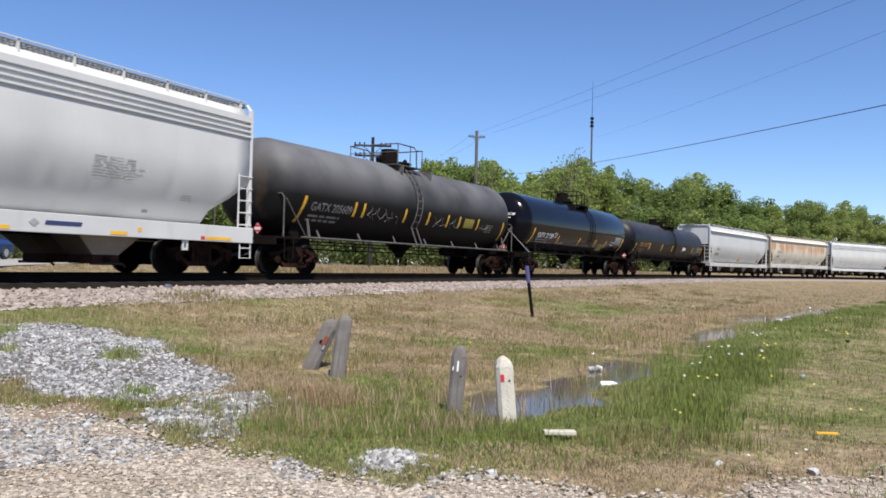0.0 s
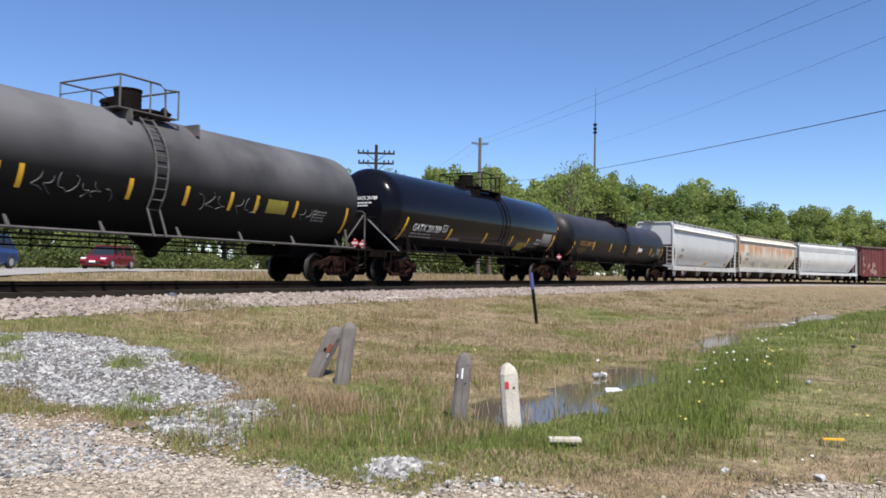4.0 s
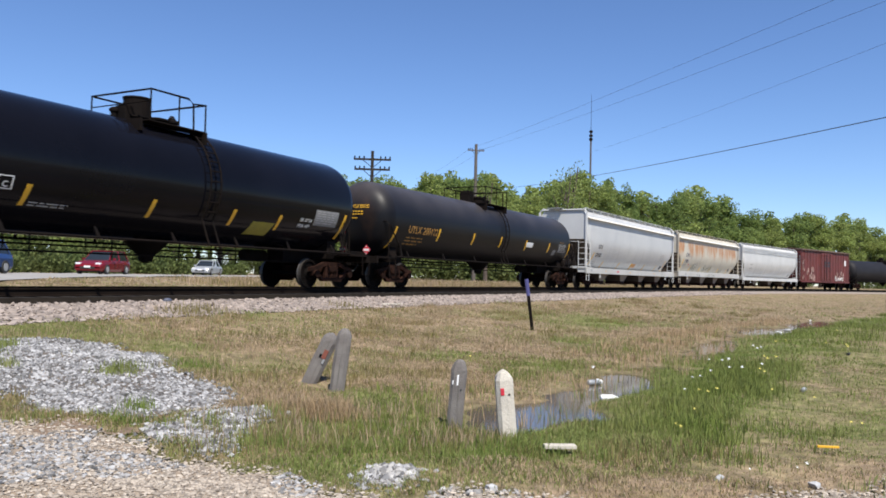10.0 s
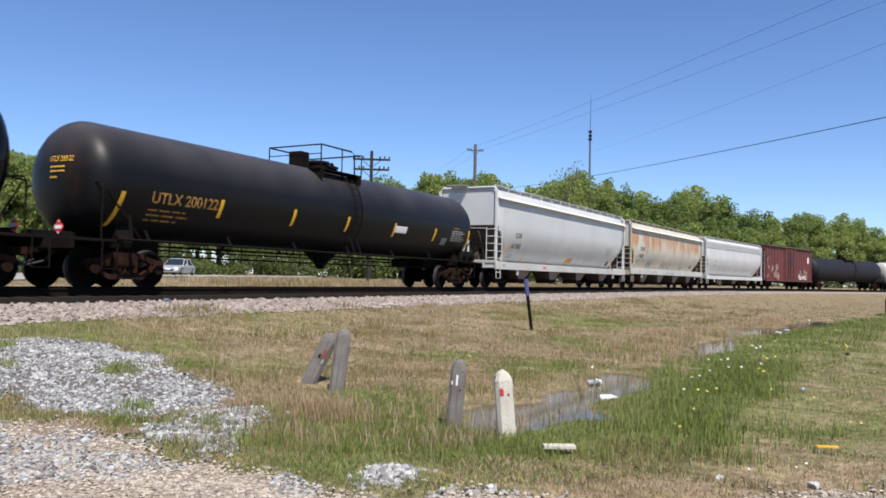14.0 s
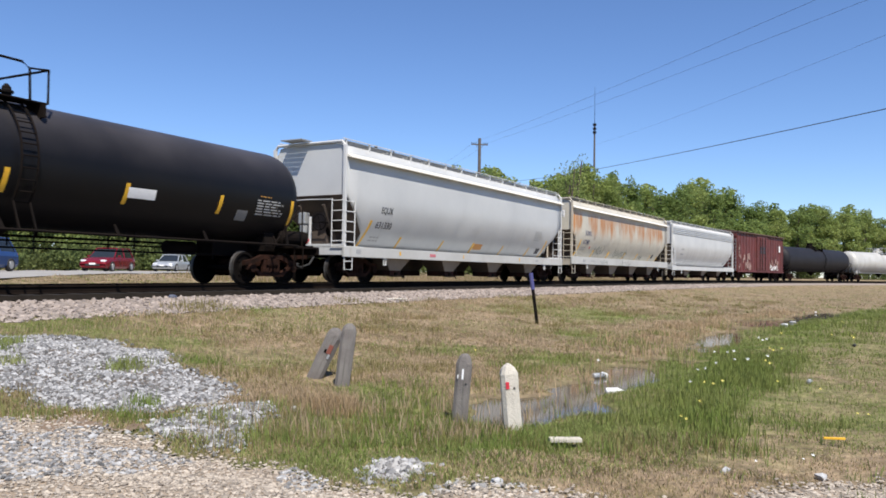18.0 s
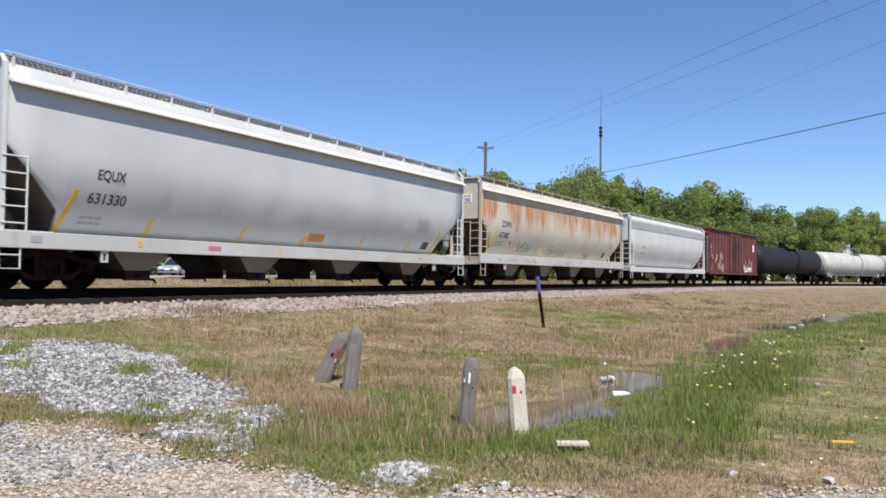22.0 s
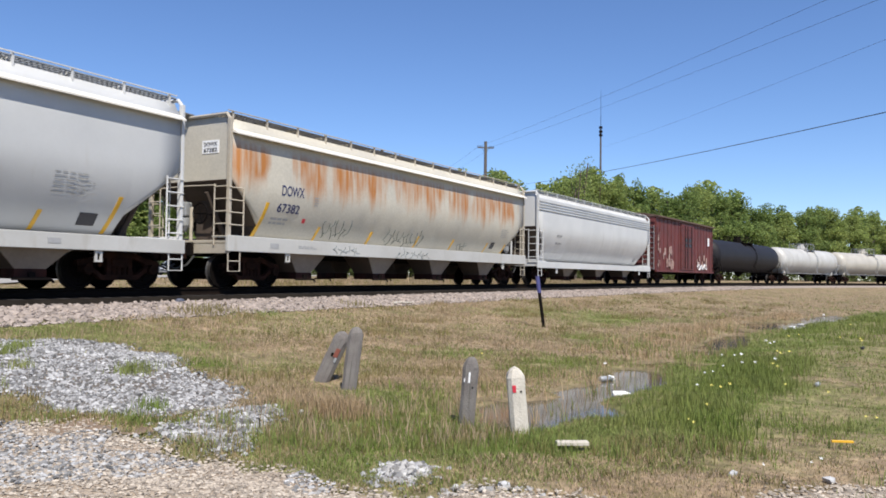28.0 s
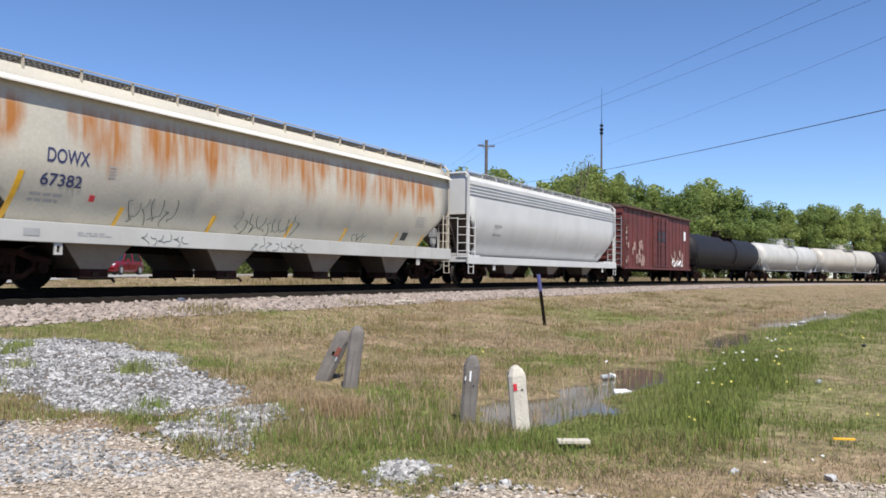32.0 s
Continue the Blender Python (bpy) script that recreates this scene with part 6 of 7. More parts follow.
bank = line_places(2600, -8, 42, 3.4, 11.2)
tufts("bank_tufts", clustered(bank, 1.1, 61, 0.25), 16, 0.09, 0.13, 0.011, M_olive, "olive-brown tufts on the bank")
tufts("bank_tufts", clustered(bank, 0.9, 62, 0.35), 16, 0.10, 0.12, 0.010, M_dry, "straw tufts on the bank")
verge = line_places(1500, -3, 40, 14.0, 21)
tufts("verge_tufts", clustered(verge, 1.0, 63, 0.35), 16, 0.09, 0.09, 0.010, M_green, "green tufts on the verge")


def ditch_places(n, a0, a1, o0, o1):
    """Places along the ditch between two offsets from its line."""
    cut = np.cumsum([0] + [math.hypot(b[0] - a[0], b[1] - a[1]) for a, b in zip(DITCH, DITCH[1:])])
    k, o = a0 + (a1 - a0) * rs.rand(n), o0 + (o1 - o0) * rs.rand(n)
    x, y = np.interp(k, cut, [p[0] for p in DITCH]), np.interp(k, cut, [p[1] for p in DITCH])
    dx, dy = np.interp(k + 0.5, cut, [p[0] for p in DITCH]) - x, np.interp(k + 0.5, cut, [p[1] for p in DITCH]) - y
    size = np.maximum(np.hypot(dx, dy), 1e-6)
    return np.stack([x + dy / size * o, y - dx / size * o], 1)


tufts("ditch_reeds", clustered(ditch_places(480, 0.3, 9, 1.1, 2.3), 2.2, 66, -0.1), 20, 0.15, 0.16, 0.011, M_rush, "tall green rushes along the ditch edge")
tufts("ditch_reeds", clustered(ditch_places(480, 0.0, 24, 0.6, 3.4), 1.7, 64, 0.1), 20, 0.16, 0.085, 0.011, M_rush, "green rushes on the verge of the ditch")
tufts("ditch_reeds", clustered(ditch_places(330, 14, 46, 0.9, 3.5), 1.2, 67, -0.1), 22, 0.28, 0.17, 0.018, M_rush, "green rushes along the far ditch")
tufts("ditch_reeds", clustered(ditch_places(260, 0.5, 14, -2.2, -0.9), 1.5, 65, 0.15), 20, 0.13, 0.12, 0.011, M_rush, "green rushes on the bank side of the ditch")
q = np.stack([-2.2 + 5.0 * rs.rand(330), 6.7 + 1.9 * rs.rand(330)], 1)
q = q[~gravelled(q[:, 0], q[:, 1]) & ((q[:, 0] < 0.75) | (q[:, 1] < 7.3))]
tufts("post_grass", q[::2], 26, 0.11, 0.14, 0.008, M_green, "long green grass round the old posts")
tufts("post_grass", q[1::2], 24, 0.12, 0.12, 0.008, M_olive, "olive-brown grass round the old posts")
q = np.stack([-4.7 + 2.6 * rs.rand(46), 7.45 + 0.45 * rs.rand(46)], 1)
tufts("strip_weed", q[::2], 30, 0.10, 0.10, 0.009, M_green, "green weeds between the gravel heaps")
tufts("strip_weed", q[1::2], 34, 0.14, 0.08, 0.009, M_olive, "brown weeds between the gravel heaps")
q = np.stack([-2.3 + 4.2 * rs.rand(60), 7.0 + 2.2 * rs.rand(60)], 1)
q = q[(q[:, 0] < 0.6) | (q[:, 1] < 7.2)]
tufts("post_straw", q, 20, 0.12, 0.19, 0.009, M_dry, "long dry stalks round the old posts")
tufts("dead_reeds", ditch_places(170, 8, 30, -2.0, -0.5), 20, 0.2, 0.17, 0.014, M_deadreed, "brown dead rushes in the far ditch")
q = np.concatenate([ditch_places(70, 0.6, 10, -0.75, 0.75), ditch_places(60, 8, 18, -0.8, 0.8)])
for pick, mat, label in ((slice(0, None, 2), M_rush, "thin green rushes standing in the water"), (slice(1, None, 2), M_deadreed, "thin dead rushes standing in the water")):
    c = np.repeat(q[pick], 9, 0)
    blades("water_rushes", c + rs.randn(len(c), 2) * 0.09, 0.26, 0.010, mat, label, 0.3)
tufts("dead_reeds", ditch_places(40, 0.8, 5, -1.6, -0.8), 18, 0.12, 0.10, 0.010, M_deadreed, "brown dead rushes at the water's edge")
tufts("dead_weed", [(-1.15, 8.45), (-1.3, 8.4), (-1.0, 8.5), (-1.2, 8.6), (-1.1, 8.35), (-1.45, 8.45)], 210, 0.10, 0.22, 0.008, M_deadreed, "clump of dead brown weeds")
tall = line_places(1400, 17, 80, -12, -3.6)
tufts("far_straw", tall[::2], 18, 0.35, 0.30, 0.03, M_olive, "tall olive grass beyond the track")
tufts("far_straw", tall[1::2], 18, 0.35, 0.36, 0.03, M_dry, "tall dry grass beyond the track")
tufts("pile_weed", [(-3.95, 9.9), (-4.05, 9.95), (-4.15, 9.85), (-5.9, 9.2), (-5.2, 8.7), (-3.2, 8.3), (-6.4, 11.3), (-6.1, 11.0), (-6.0, 10.4), (-5.3, 9.5)], 110, 0.10, 0.14, 0.010, M_green, "green weeds growing through the gravel")
tufts("track_weed", [tuple(track(3.9 + u, 3.0 + v).xy) for u, v in ((0, 0), (0.4, 0.1), (-0.3, 0.2), (0.8, -0.1), (6, 0.2))], 110, 0.28, 0.2, 0.012, M_olive, "green weeds at the ballast edge")


def flowers():
    yellow = [(2.3, 7.57), (2.29, 7.38), (3.29, 9.87), (3.34, 9.69), (3.74, 10.49), (2.84, 8.67), (6.45, 15.47), (6.22, 14.77), (5.3, 12.88), (5.27, 12.64), (8.13, 18.84), (8.74, 19.67), (9.22, 18.57), (10.04, 19.23), (9.43, 17.99), (12.51, 24.54), (4.4, 10.3), (4.69, 9.74), (4.37, 8.26), (4.43, 8.16), (0.53, 13.45), (6.44, 14.91)]
    white = [(7.03, 17.46), (6.94, 17.02), (7.1, 17.2), (5.52, 13.33), (5.06, 13.02), (5.22, 14.39), (5.35, 14.41), (5.08, 14.68), (3.98, 11.89), (3.86, 11.88), (3.1, 9.84), (2.58, 13.07), (2.82, 6.13), (2.99, 6.33), (2.32, 5.81), (4.28, 12.29), (4.83, 12.98)]
    bm = bmesh.new()
    for k in range(5):
        t = k * 2 * math.pi / 5
        a, b, c = [Vector((math.cos(t + e) * r, math.sin(t + e) * r, z)) for e, r, z in ((-0.45, 0.022, 0.0), (0.45, 0.022, 0.0), (0, 0.05, 0.012))]
        o = bm.verts.new((0, 0, 0.004))
        bm.faces.new((o, bm.verts.new(a), bm.verts.new(c), bm.verts.new(b)))
    petals = {}
    for tone, mat in (("yellow", M_petal), ("white", M_white_patch)):
        petals[tone] = bpy.data.meshes.new("petals")
        bm.to_mesh(petals[tone])
        petals[tone].materials.append(mat)
    bm.free()
    bm = bmesh.new()
    tube(bm, [(0, 0, 0), (0.01, 0, -0.08), (0.0, 0.01, -0.2)], 0.004, 4)
    stalk = bpy.data.meshes.new("stem")
    bm.to_mesh(stalk)
    bm.free()
    stalk.materials.append(M_green)
    for tone, spots in (("yellow", yellow), ("white", white)):
        for px, py in spots:
            ob = thing("flower", Matrix.Translation((px, py, ground_at(px, py) + 0.17)) @ Matrix.Rotation(rs.rand() * 0.6 - 0.3, 4, "Z") @ Matrix.Scale(min(max(py / 21, 0.32), 0.7) * (0.8 + 0.4 * rs.rand()), 4), "small %s wildflower in the green verge" % tone, "flower", "flowers by the ditch")
            c = new("petals", petals[tone])
            c.parent, c.matrix_basis = ob, Matrix.Rotation(radians(38), 4, "X")
            c = new("stem", stalk)
            c.parent = ob


flowers()


# ---- trees ----
M_leaf = material("spring_green_leaves", (0.235, 0.30, 0.09), 0.75, 0, (0.31, 0.355, 0.125), 0.25, 0.6, 3, 0, None, island=0.35, spec=0.1, obj_space=False, thin=0.55)
M_leaf_dark = material("deep_green_leaves", (0.175, 0.24, 0.075), 0.75, 0, (0.24, 0.30, 0.10), 0.25, 0.6, 3, 0, None, island=0.35, spec=0.1, obj_space=False, thin=0.55)


def leaf_cloud(lobes, n, size, seed):
    """Leaf clusters in shells round the lobes (centre, radii)."""
    r = np.random.RandomState(seed)
    vol = np.array([a * b * c for _, (a, b, c) in lobes]) ** 0.67
    pick = r.choice(len(lobes), n, p=vol / vol.sum())
    c = np.array([l[0] for l in lobes])[pick]
    rad = np.array([l[1] for l in lobes])[pick]
    u = r.randn(n, 3)
    u /= np.linalg.norm(u, axis=1)[:, None]
    p = c + u * rad * (0.35 + 0.75 * r.rand(n, 1) ** 0.7)
    a, b = r.randn(n, 3), r.randn(n, 3)
    a /= np.linalg.norm(a, axis=1)[:, None]
    b -= (a * b).sum(1)[:, None] * a
    b /= np.linalg.norm(b, axis=1)[:, None]
    s = size * (0.5 + 0.9 * r.rand(n, 1))
    v = np.stack([p - a * s, p + b * s * 0.55, p + a * s, p - b * s * 0.55], 1).reshape(-1, 3)
    f = (np.arange(n) * 4)[:, None] + np.arange(4)[None]
    return v.tolist(), f.tolist()


def tree_kind(seed, sparse=False, back=False):
    """Meshes of one tree, ten metres high: trunk with limbs, and crown."""
    r = random.Random(seed)
    bm = bmesh.new()
    tube(bm, [(0, 0, -0.3), (r.uniform(-.1, .1), 0.05, 2.2), (r.uniform(-.3, .3), r.uniform(-.3, .3), 5), (r.uniform(-.5, .5), r.uniform(-.5, .5), 8.6)], 0.26, 8, 0.05)
    lobes = []
    for i in range(30):
        t = i * 2.4 + r.uniform(-0.4, 0.4)
        z0 = r.uniform(1.2, 7.2)
        reach = r.uniform(0.5, 2.5) * (1.0 if z0 < 5 else 1.0 - 0.22 * (z0 - 5))
        tip = (math.cos(t) * reach, math.sin(t) * reach, z0 + r.uniform(0.6, 1.9))
        if i < 12:
            tube(bm, [(0, 0, z0), (tip[0] * 0.5, tip[1] * 0.5, z0 + 0.4), tip], 0.08, 5, 0.02)
        k = r.uniform(0.5, 1.0)
        lobes.append((tip, (k, k, k * r.uniform(0.7, 1.0))))
    for i in range(7):
        t = r.uniform(0, 6.28)
        lobes.append(((math.cos(t) * r.uniform(0, 0.9), math.sin(t) * r.uniform(0, 0.9), r.uniform(7.0, 9.2)), (r.uniform(0.4, 0.8), r.uniform(0.4, 0.8), r.uniform(0.4, 0.8))))
    trunk = bpy.data.meshes.new("trunk")
    bm.to_mesh(trunk)
    bm.free()
    trunk.materials.append(M_bark)
    v, f = leaf_cloud(lobes, 1200 if sparse else 2600 if back else 7000, 0.11 if sparse else 0.2 if back else 0.12, seed)
    crown = mesh_of("crown", v, f, M_leaf if seed % 2 else M_leaf_dark)
    return trunk, crown


M_hedge = material("dark_roadside_leaves", (0.10, 0.135, 0.045), 0.8, 0, (0.15, 0.17, 0.065), 0.35, 0.6, 3, 0, None, island=0.4, spec=0.1, obj_space=False, thin=0.4)
KINDS = [tree_kind(s) for s in range(1, 7)] + [tree_kind(9, True)] + [tree_kind(s, back=True) for s in range(11, 14)]


def tree(x, y, height, kind, turn, wide=1.0):
    ob = thing("tree", Matrix.Translation((x, y, ground_at(x, y) - 0.05)) @ Matrix.Rotation(turn, 4, "Z") @ Matrix.Diagonal((height / 10 * wide, height / 10 * wide, height / 9.6, 1)), "", "")
    tagged(ob, "thin bare-topped tree with sparse young leaves" if kind == 6 else "leafy green broadleaf tree at the edge of the wood", "tree", "trees of the wood")
    for name, me in zip(("trunk", "crown"), KINDS[kind]):
        c = new(name, me)
        c.parent = ob


def view_x(px):
    return (px - 784) / 1373


TOPS_X = [-200, 235, 500, 700, 780, 840, 870, 900, 950, 985, 1015, 1060, 1100, 1150, 1190, 1215, 1250, 1275, 1320, 1380, 1420, 1470, 1540, 1700]
TOPS_Y = [265, 272, 300, 320, 308, 303, 316, 330, 337, 318, 305, 312, 328, 336, 348, 328, 332, 352, 364, 380, 378, 382, 393, 400]
FAR_X, FAR_Y = [-200, 400, 700, 900, 1100, 1300, 1568, 1700], [84, 88, 92, 100, 116, 140, 172, 185]
rt = random.Random(4)
px = -180.0
while px < 1700:
    for row in range(2):
        u = px + rt.uniform(-12, 12)
        dist = float(np.interp(u, FAR_X, FAR_Y)) + (14 if row else 0) + rt.uniform(-3, 3)
        top = float(np.interp(u, TOPS_X, TOPS_Y)) + (rt.uniform(-6, 16) if not row else rt.uniform(-4, 34))
        level = 495 + 0.0195 * (u - 784)
        h = 0.417 + (level - top) / 1373 * dist
        if abs(view_x(u) * dist + 20.6) < 8:
            dist = 170 + 25 * row
            h = 0.417 + (level - top) / 1373 * dist
        kind = rt.randrange(6) if not row else 7 + rt.randrange(3)
        tree(view_x(u) * dist, dist, h, kind, rt.uniform(0, 6.28), rt.uniform(0.95, 1.5))
    px += rt.uniform(24, 44)
for u, top, dist in ((1012, 272, 104), (1000, 285, 101), (862, 300, 88)):
    tree(view_x(u) * dist, dist, 0.417 + (491 + 0.0195 * (u - 784) - top) / 1373 * dist, 6, u, 0.8)


def undergrowth():
    lobes = []
    r = random.Random(11)
    for i in range(330):
        u = r.uniform(-260, 1760)
        dist = float(np.interp(u, FAR_X, FAR_Y)) - r.uniform(0, 9)
        x = view_x(u) * dist
        if abs(x + 20.6) < 7.5:
            dist = 165
            x = view_x(u) * dist
        k = r.uniform(0.9, 2.0)
        lobes.append(((x, dist, ground_at(x, dist) + r.uniform(0.4, 2.6)), (k * 1.3, k, k * 0.9)))
    for i in range(46):
        x, dist, k = r.uniform(-42, 2), r.uniform(152, 160), r.uniform(1.8, 3.0)
        lobes.append(((x, dist, ground_at(x, dist) + r.uniform(0.8, 5.5)), (k * 1.4, k, k)))
    v, f = leaf_cloud(lobes, 95000, 0.22, 77)
    ob = new("undergrowth", mesh_of("undergrowth", v, f, M_hedge))
    tagged(ob, "dense green undergrowth below the trees", "bushes", kind="stuff")
    lobes = []
    for i in range(110):
        u = r.uniform(-22, 60)
        p = road_at(u, -7.0 - r.uniform(0, 3.5))
        k = r.uniform(0.6, 1.3)
        lobes.append(((p.x, p.y, p.z + k * 0.6), (k * 1.3, k, k)))
    v, f = leaf_cloud(lobes, 26000, 0.17, 78)
    ob = new("roadside_bushes", mesh_of("roadside_bushes", v, f, M_hedge))
    tagged(ob, "low green bushes along the road", "bushes", kind="stuff")


undergrowth()

# ---- posts by the ditch ----
def timber_post(name, x, y, height, width, lean_x, lean_y, mat, label, group, bolts=(), top=0.5):
    """A squared old timber set in the ground, its head rounded by wear."""
    z = ground_at(x, y)
    ob = thing(name, Matrix.Translation((x, y, z)) @ Euler((lean_y, lean_x, rt.uniform(-0.2, 0.2))).to_matrix().to_4x4(), label, "post", group)
    bm = bmesh.new()
    sec = []
    r = random.Random(name + str(x))
    for t in (0, 0.3, 0.55, 0.75, 0.86, 0.90, 0.935, 0.965, 0.985, 1.0):
        zz = -0.25 + (height + 0.25) * t
        k = 1.0 if t < 0.87 else max(math.sqrt(max(1 - ((t - 0.87) / 0.132) ** 2, 0.0)), 0.12)
        ring = []
        for j in range(12):
            a = 2 * math.pi * j / 12
            q = (abs(math.cos(a)) ** 4 + abs(math.sin(a)) ** 4) ** -0.25
            w = width / 2 * q * (1 + r.uniform(-0.04, 0.04))
            ring.append((math.cos(a) * w * k, math.sin(a) * w * 0.85 * (0.4 + 0.6 * k), zz + r.uniform(-0.006, 0.006)))
        sec.append(ring)
    loft(bm, sec)
    part("timber", bm, mat, ob)
    for bx, bz, w, h, bmat, bn in bolts:
        bm = bmesh.new()
        yy = -width / 2 * 0.85
        box(bm, bx - w / 2, bx + w / 2, yy - 0.006, yy + 0.02, bz - h / 2, bz + h / 2, 0.002)
        part(bn, bm, bmat, ob)
    return ob


timber_post("white_post", 0.70, 7.80, 0.70, 0.18, -0.095, 0.03, M_whitewood, "whitewashed old timber post with a rounded head", "old posts by the ditch", ((-0.03, 0.50, 0.035, 0.07, M_red, "red_mark"), (0.035, 0.47, 0.018, 0.018, M_black, "bolt_hole")))
timber_post("grey_post", 0.17, 8.30, 0.74, 0.165, 0.07, 0.02, M_wood, "weathered grey timber post in the grass", "old posts by the ditch", ((0.0, 0.53, 0.02, 0.11, M_white_patch, "paint_drip"), (0.04, 0.43, 0.018, 0.018, M_black, "bolt_hole"), (-0.05, 0.5, 0.012, 0.04, M_white_patch, "paint_drip")))
timber_post("grey_post", -1.36, 10.40, 0.84, 0.20, 0.11, 0.0, M_wood, "weathered grey timber post leaning on another", "old posts by the ditch")
timber_post("leaning_post", -1.82, 10.95, 0.76, 0.22, 0.43, 0.05, M_wood, "leaning grey timber post with a rusty bracket", "old posts by the ditch", ((0.03, 0.46, 0.06, 0.13, plain("red_rust", (0.20, 0.06, 0.04), 0.8), "rusty_bracket"), (0.05, 0.36, 0.03, 0.07, M_zinc, "paint_scar"), (-0.02, 0.42, 0.03, 0.05, M_steel, "bolt_head")))


def marker_post():
    x, y = 2.62, 22.1
    ob = thing("marker_post", Matrix.Translation((x, y, ground_at(x, y))) @ Euler((0.02, -0.135, 0)).to_matrix().to_4x4(), "leaning steel marker post with a blue head", "post")
    outline = [(-0.045, 0), (-0.045, 0.03), (-0.02, 0.03), (-0.015, 0.012), (0.015, 0.012), (0.02, 0.03), (0.045, 0.03), (0.045, 0), (0.02, -0.02), (-0.02, -0.02)]
    for name, z0, z1, mat, k in (("stake", -0.3, 1.0, M_steel, 1.0), ("blue_head", 0.98, 1.46, plain("violet_blue_paint", (0.07, 0.07, 0.20), 0.5), 1.2)):
        bm = bmesh.new()
        loft(bm, [[(u * k, v * k, z) for u, v in outline] for z in (z0, z1)])
        part(name, bm, mat, ob)


marker_post()
timber_post("stub_post", 26.12, 45.2, 1.0, 0.32, 0.0, 0.0, M_darkpole, "short dark timber stub post on the far verge", "")


# ---- litter ----
def lump(name, x, y, size, mat, label, category, z=None, seed=0, squash=0.6, smooth=True):
    r = random.Random(seed)
    bm = bmesh.new()
    bmesh.ops.create_icosphere(bm, subdivisions=2 if smooth else 1, radius=1.0)
    for v in bm.verts:
        k = 1 + (0.22 if smooth else 0.7) * noise.noise(v.co * 2.1 + Vector((seed, 0, 0)))
        v.co = Vector((v.co.x * size[0] * k, v.co.y * size[1] * k, v.co.z * size[2] * k))
    ob = part(name, bm, mat, smooth=smooth)
    zz = ground_at(x, y) if z is None else z
    ob.matrix_basis = Matrix.Translation((x, y, zz + size[2] * squash)) @ Matrix.Rotation(r.uniform(0, 3), 4, "Z")
    return tagged(ob, label, category)


def bottle(x, y, z, turn, mat, label, size=1.0):
    bm = bmesh.new()
    lathe(bm, [(-0.11, 0.01), (-0.11, 0.032), (-0.1, 0.036), (0.04, 0.036), (0.08, 0.018), (0.11, 0.014), (0.112, 0.005)], "x", 12)
    ob = part("bottle", bm, mat, smooth=True)
    ob.matrix_basis = Matrix.Translation((x, y, z + 0.03 * size)) @ Matrix.Rotation(turn, 4, "Z") @ Matrix.Scale(size, 4)
    return tagged(ob, label, "litter", "litter along the ditch")


bottle(2.35, 10.75, WATER_Z, 0.1, M_white_patch, "white plastic bottle floating in the ditch", 1.15)
for x, y, m, l in ((2.55, 12.5, M_white_patch, "white scrap of litter in the ditch"), (2.45, 12.3, M_zinc, "grey scrap of litter in the ditch"), (11.4, 26.2, M_white_patch, "white plastic bottle at the water's edge"), (12.4, 27.8, M_zinc, "grey bottle in the grass"), (16.8, 35.3, M_white_patch, "white scrap of litter on the bank"), (9.3, 17.7, M_black, "dark scrap of rubber in the verge"), (5.47, 11.68, M_zinc, "pale scrap of plastic in the verge")):
    bottle(x, y, max(ground_at(x, y), WATER_Z), rt.uniform(0, 3), m, l, rt.uniform(0.8, 1.3))


def plank(name, x, y, sx, sy, sz, turn, mat, label, category, lift=0.0):
    bm = bmesh.new()
    box(bm, -sx / 2, sx / 2, -sy / 2, sy / 2, 0, sz, min(sz, sy) * 0.2)
    ob = part(name, bm, mat)
    ob.matrix_basis = Matrix.Translation((x, y, ground_at(x, y) + lift)) @ Matrix.Rotation(turn, 4, "Z")
    return tagged(ob, label, category)


plank("yellow_stick", 3.57, 7.15, 0.19, 0.025, 0.02, -0.1, M_yellow, "yellow plastic stick lying in the grass", "litter", 0.06)
plank("concrete_slab", 1.10, 7.05, 0.29, 0.10, 0.035, 0.05, plain("bleached_concrete", (0.50, 0.46, 0.39), 0.9), "broken piece of pale concrete in the grass", "concrete", 0.05)
p = track(12.5, 3.1)
plank("plank", p.x, p.y, 0.75, 0.1, 0.04, 0.6, M_whitewood, "pale splintered plank at the ballast edge", "plank", 0.03)
p = track(20.5, -2.2)
plank("timber_scrap", p.x, p.y, 1.5, 0.16, 0.12, 0.2, M_tie, "dark broken tie beyond the track", "timber", 0.05)
p = track(4.65, 1.62)
lump("plastic_bag", p.x, p.y, (0.12, 0.09, 0.07), plain("faded_blue_plastic", (0.07, 0.08, 0.12), 0.6), "crumpled faded blue bag beside the rail", "litter", seed=4)
for i, (x, y, k) in enumerate(((-3.1, 6.9, 0.06), (-2.6, 6.5, 0.04), (-0.3, 6.15, 0.045), (-1.6, 8.35, 0.07), (-2.0, 8.5, 0.06), (0.4, 5.7, 0.05), (2.2, 6.1, 0.05), (3.0, 6.2, 0.06))):
    lump("rock", x, y, (k, k * 0.8, k * 0.6), M_gravel, "pale grey broken rock on the gravel", "rock", seed=i + 10, smooth=False)


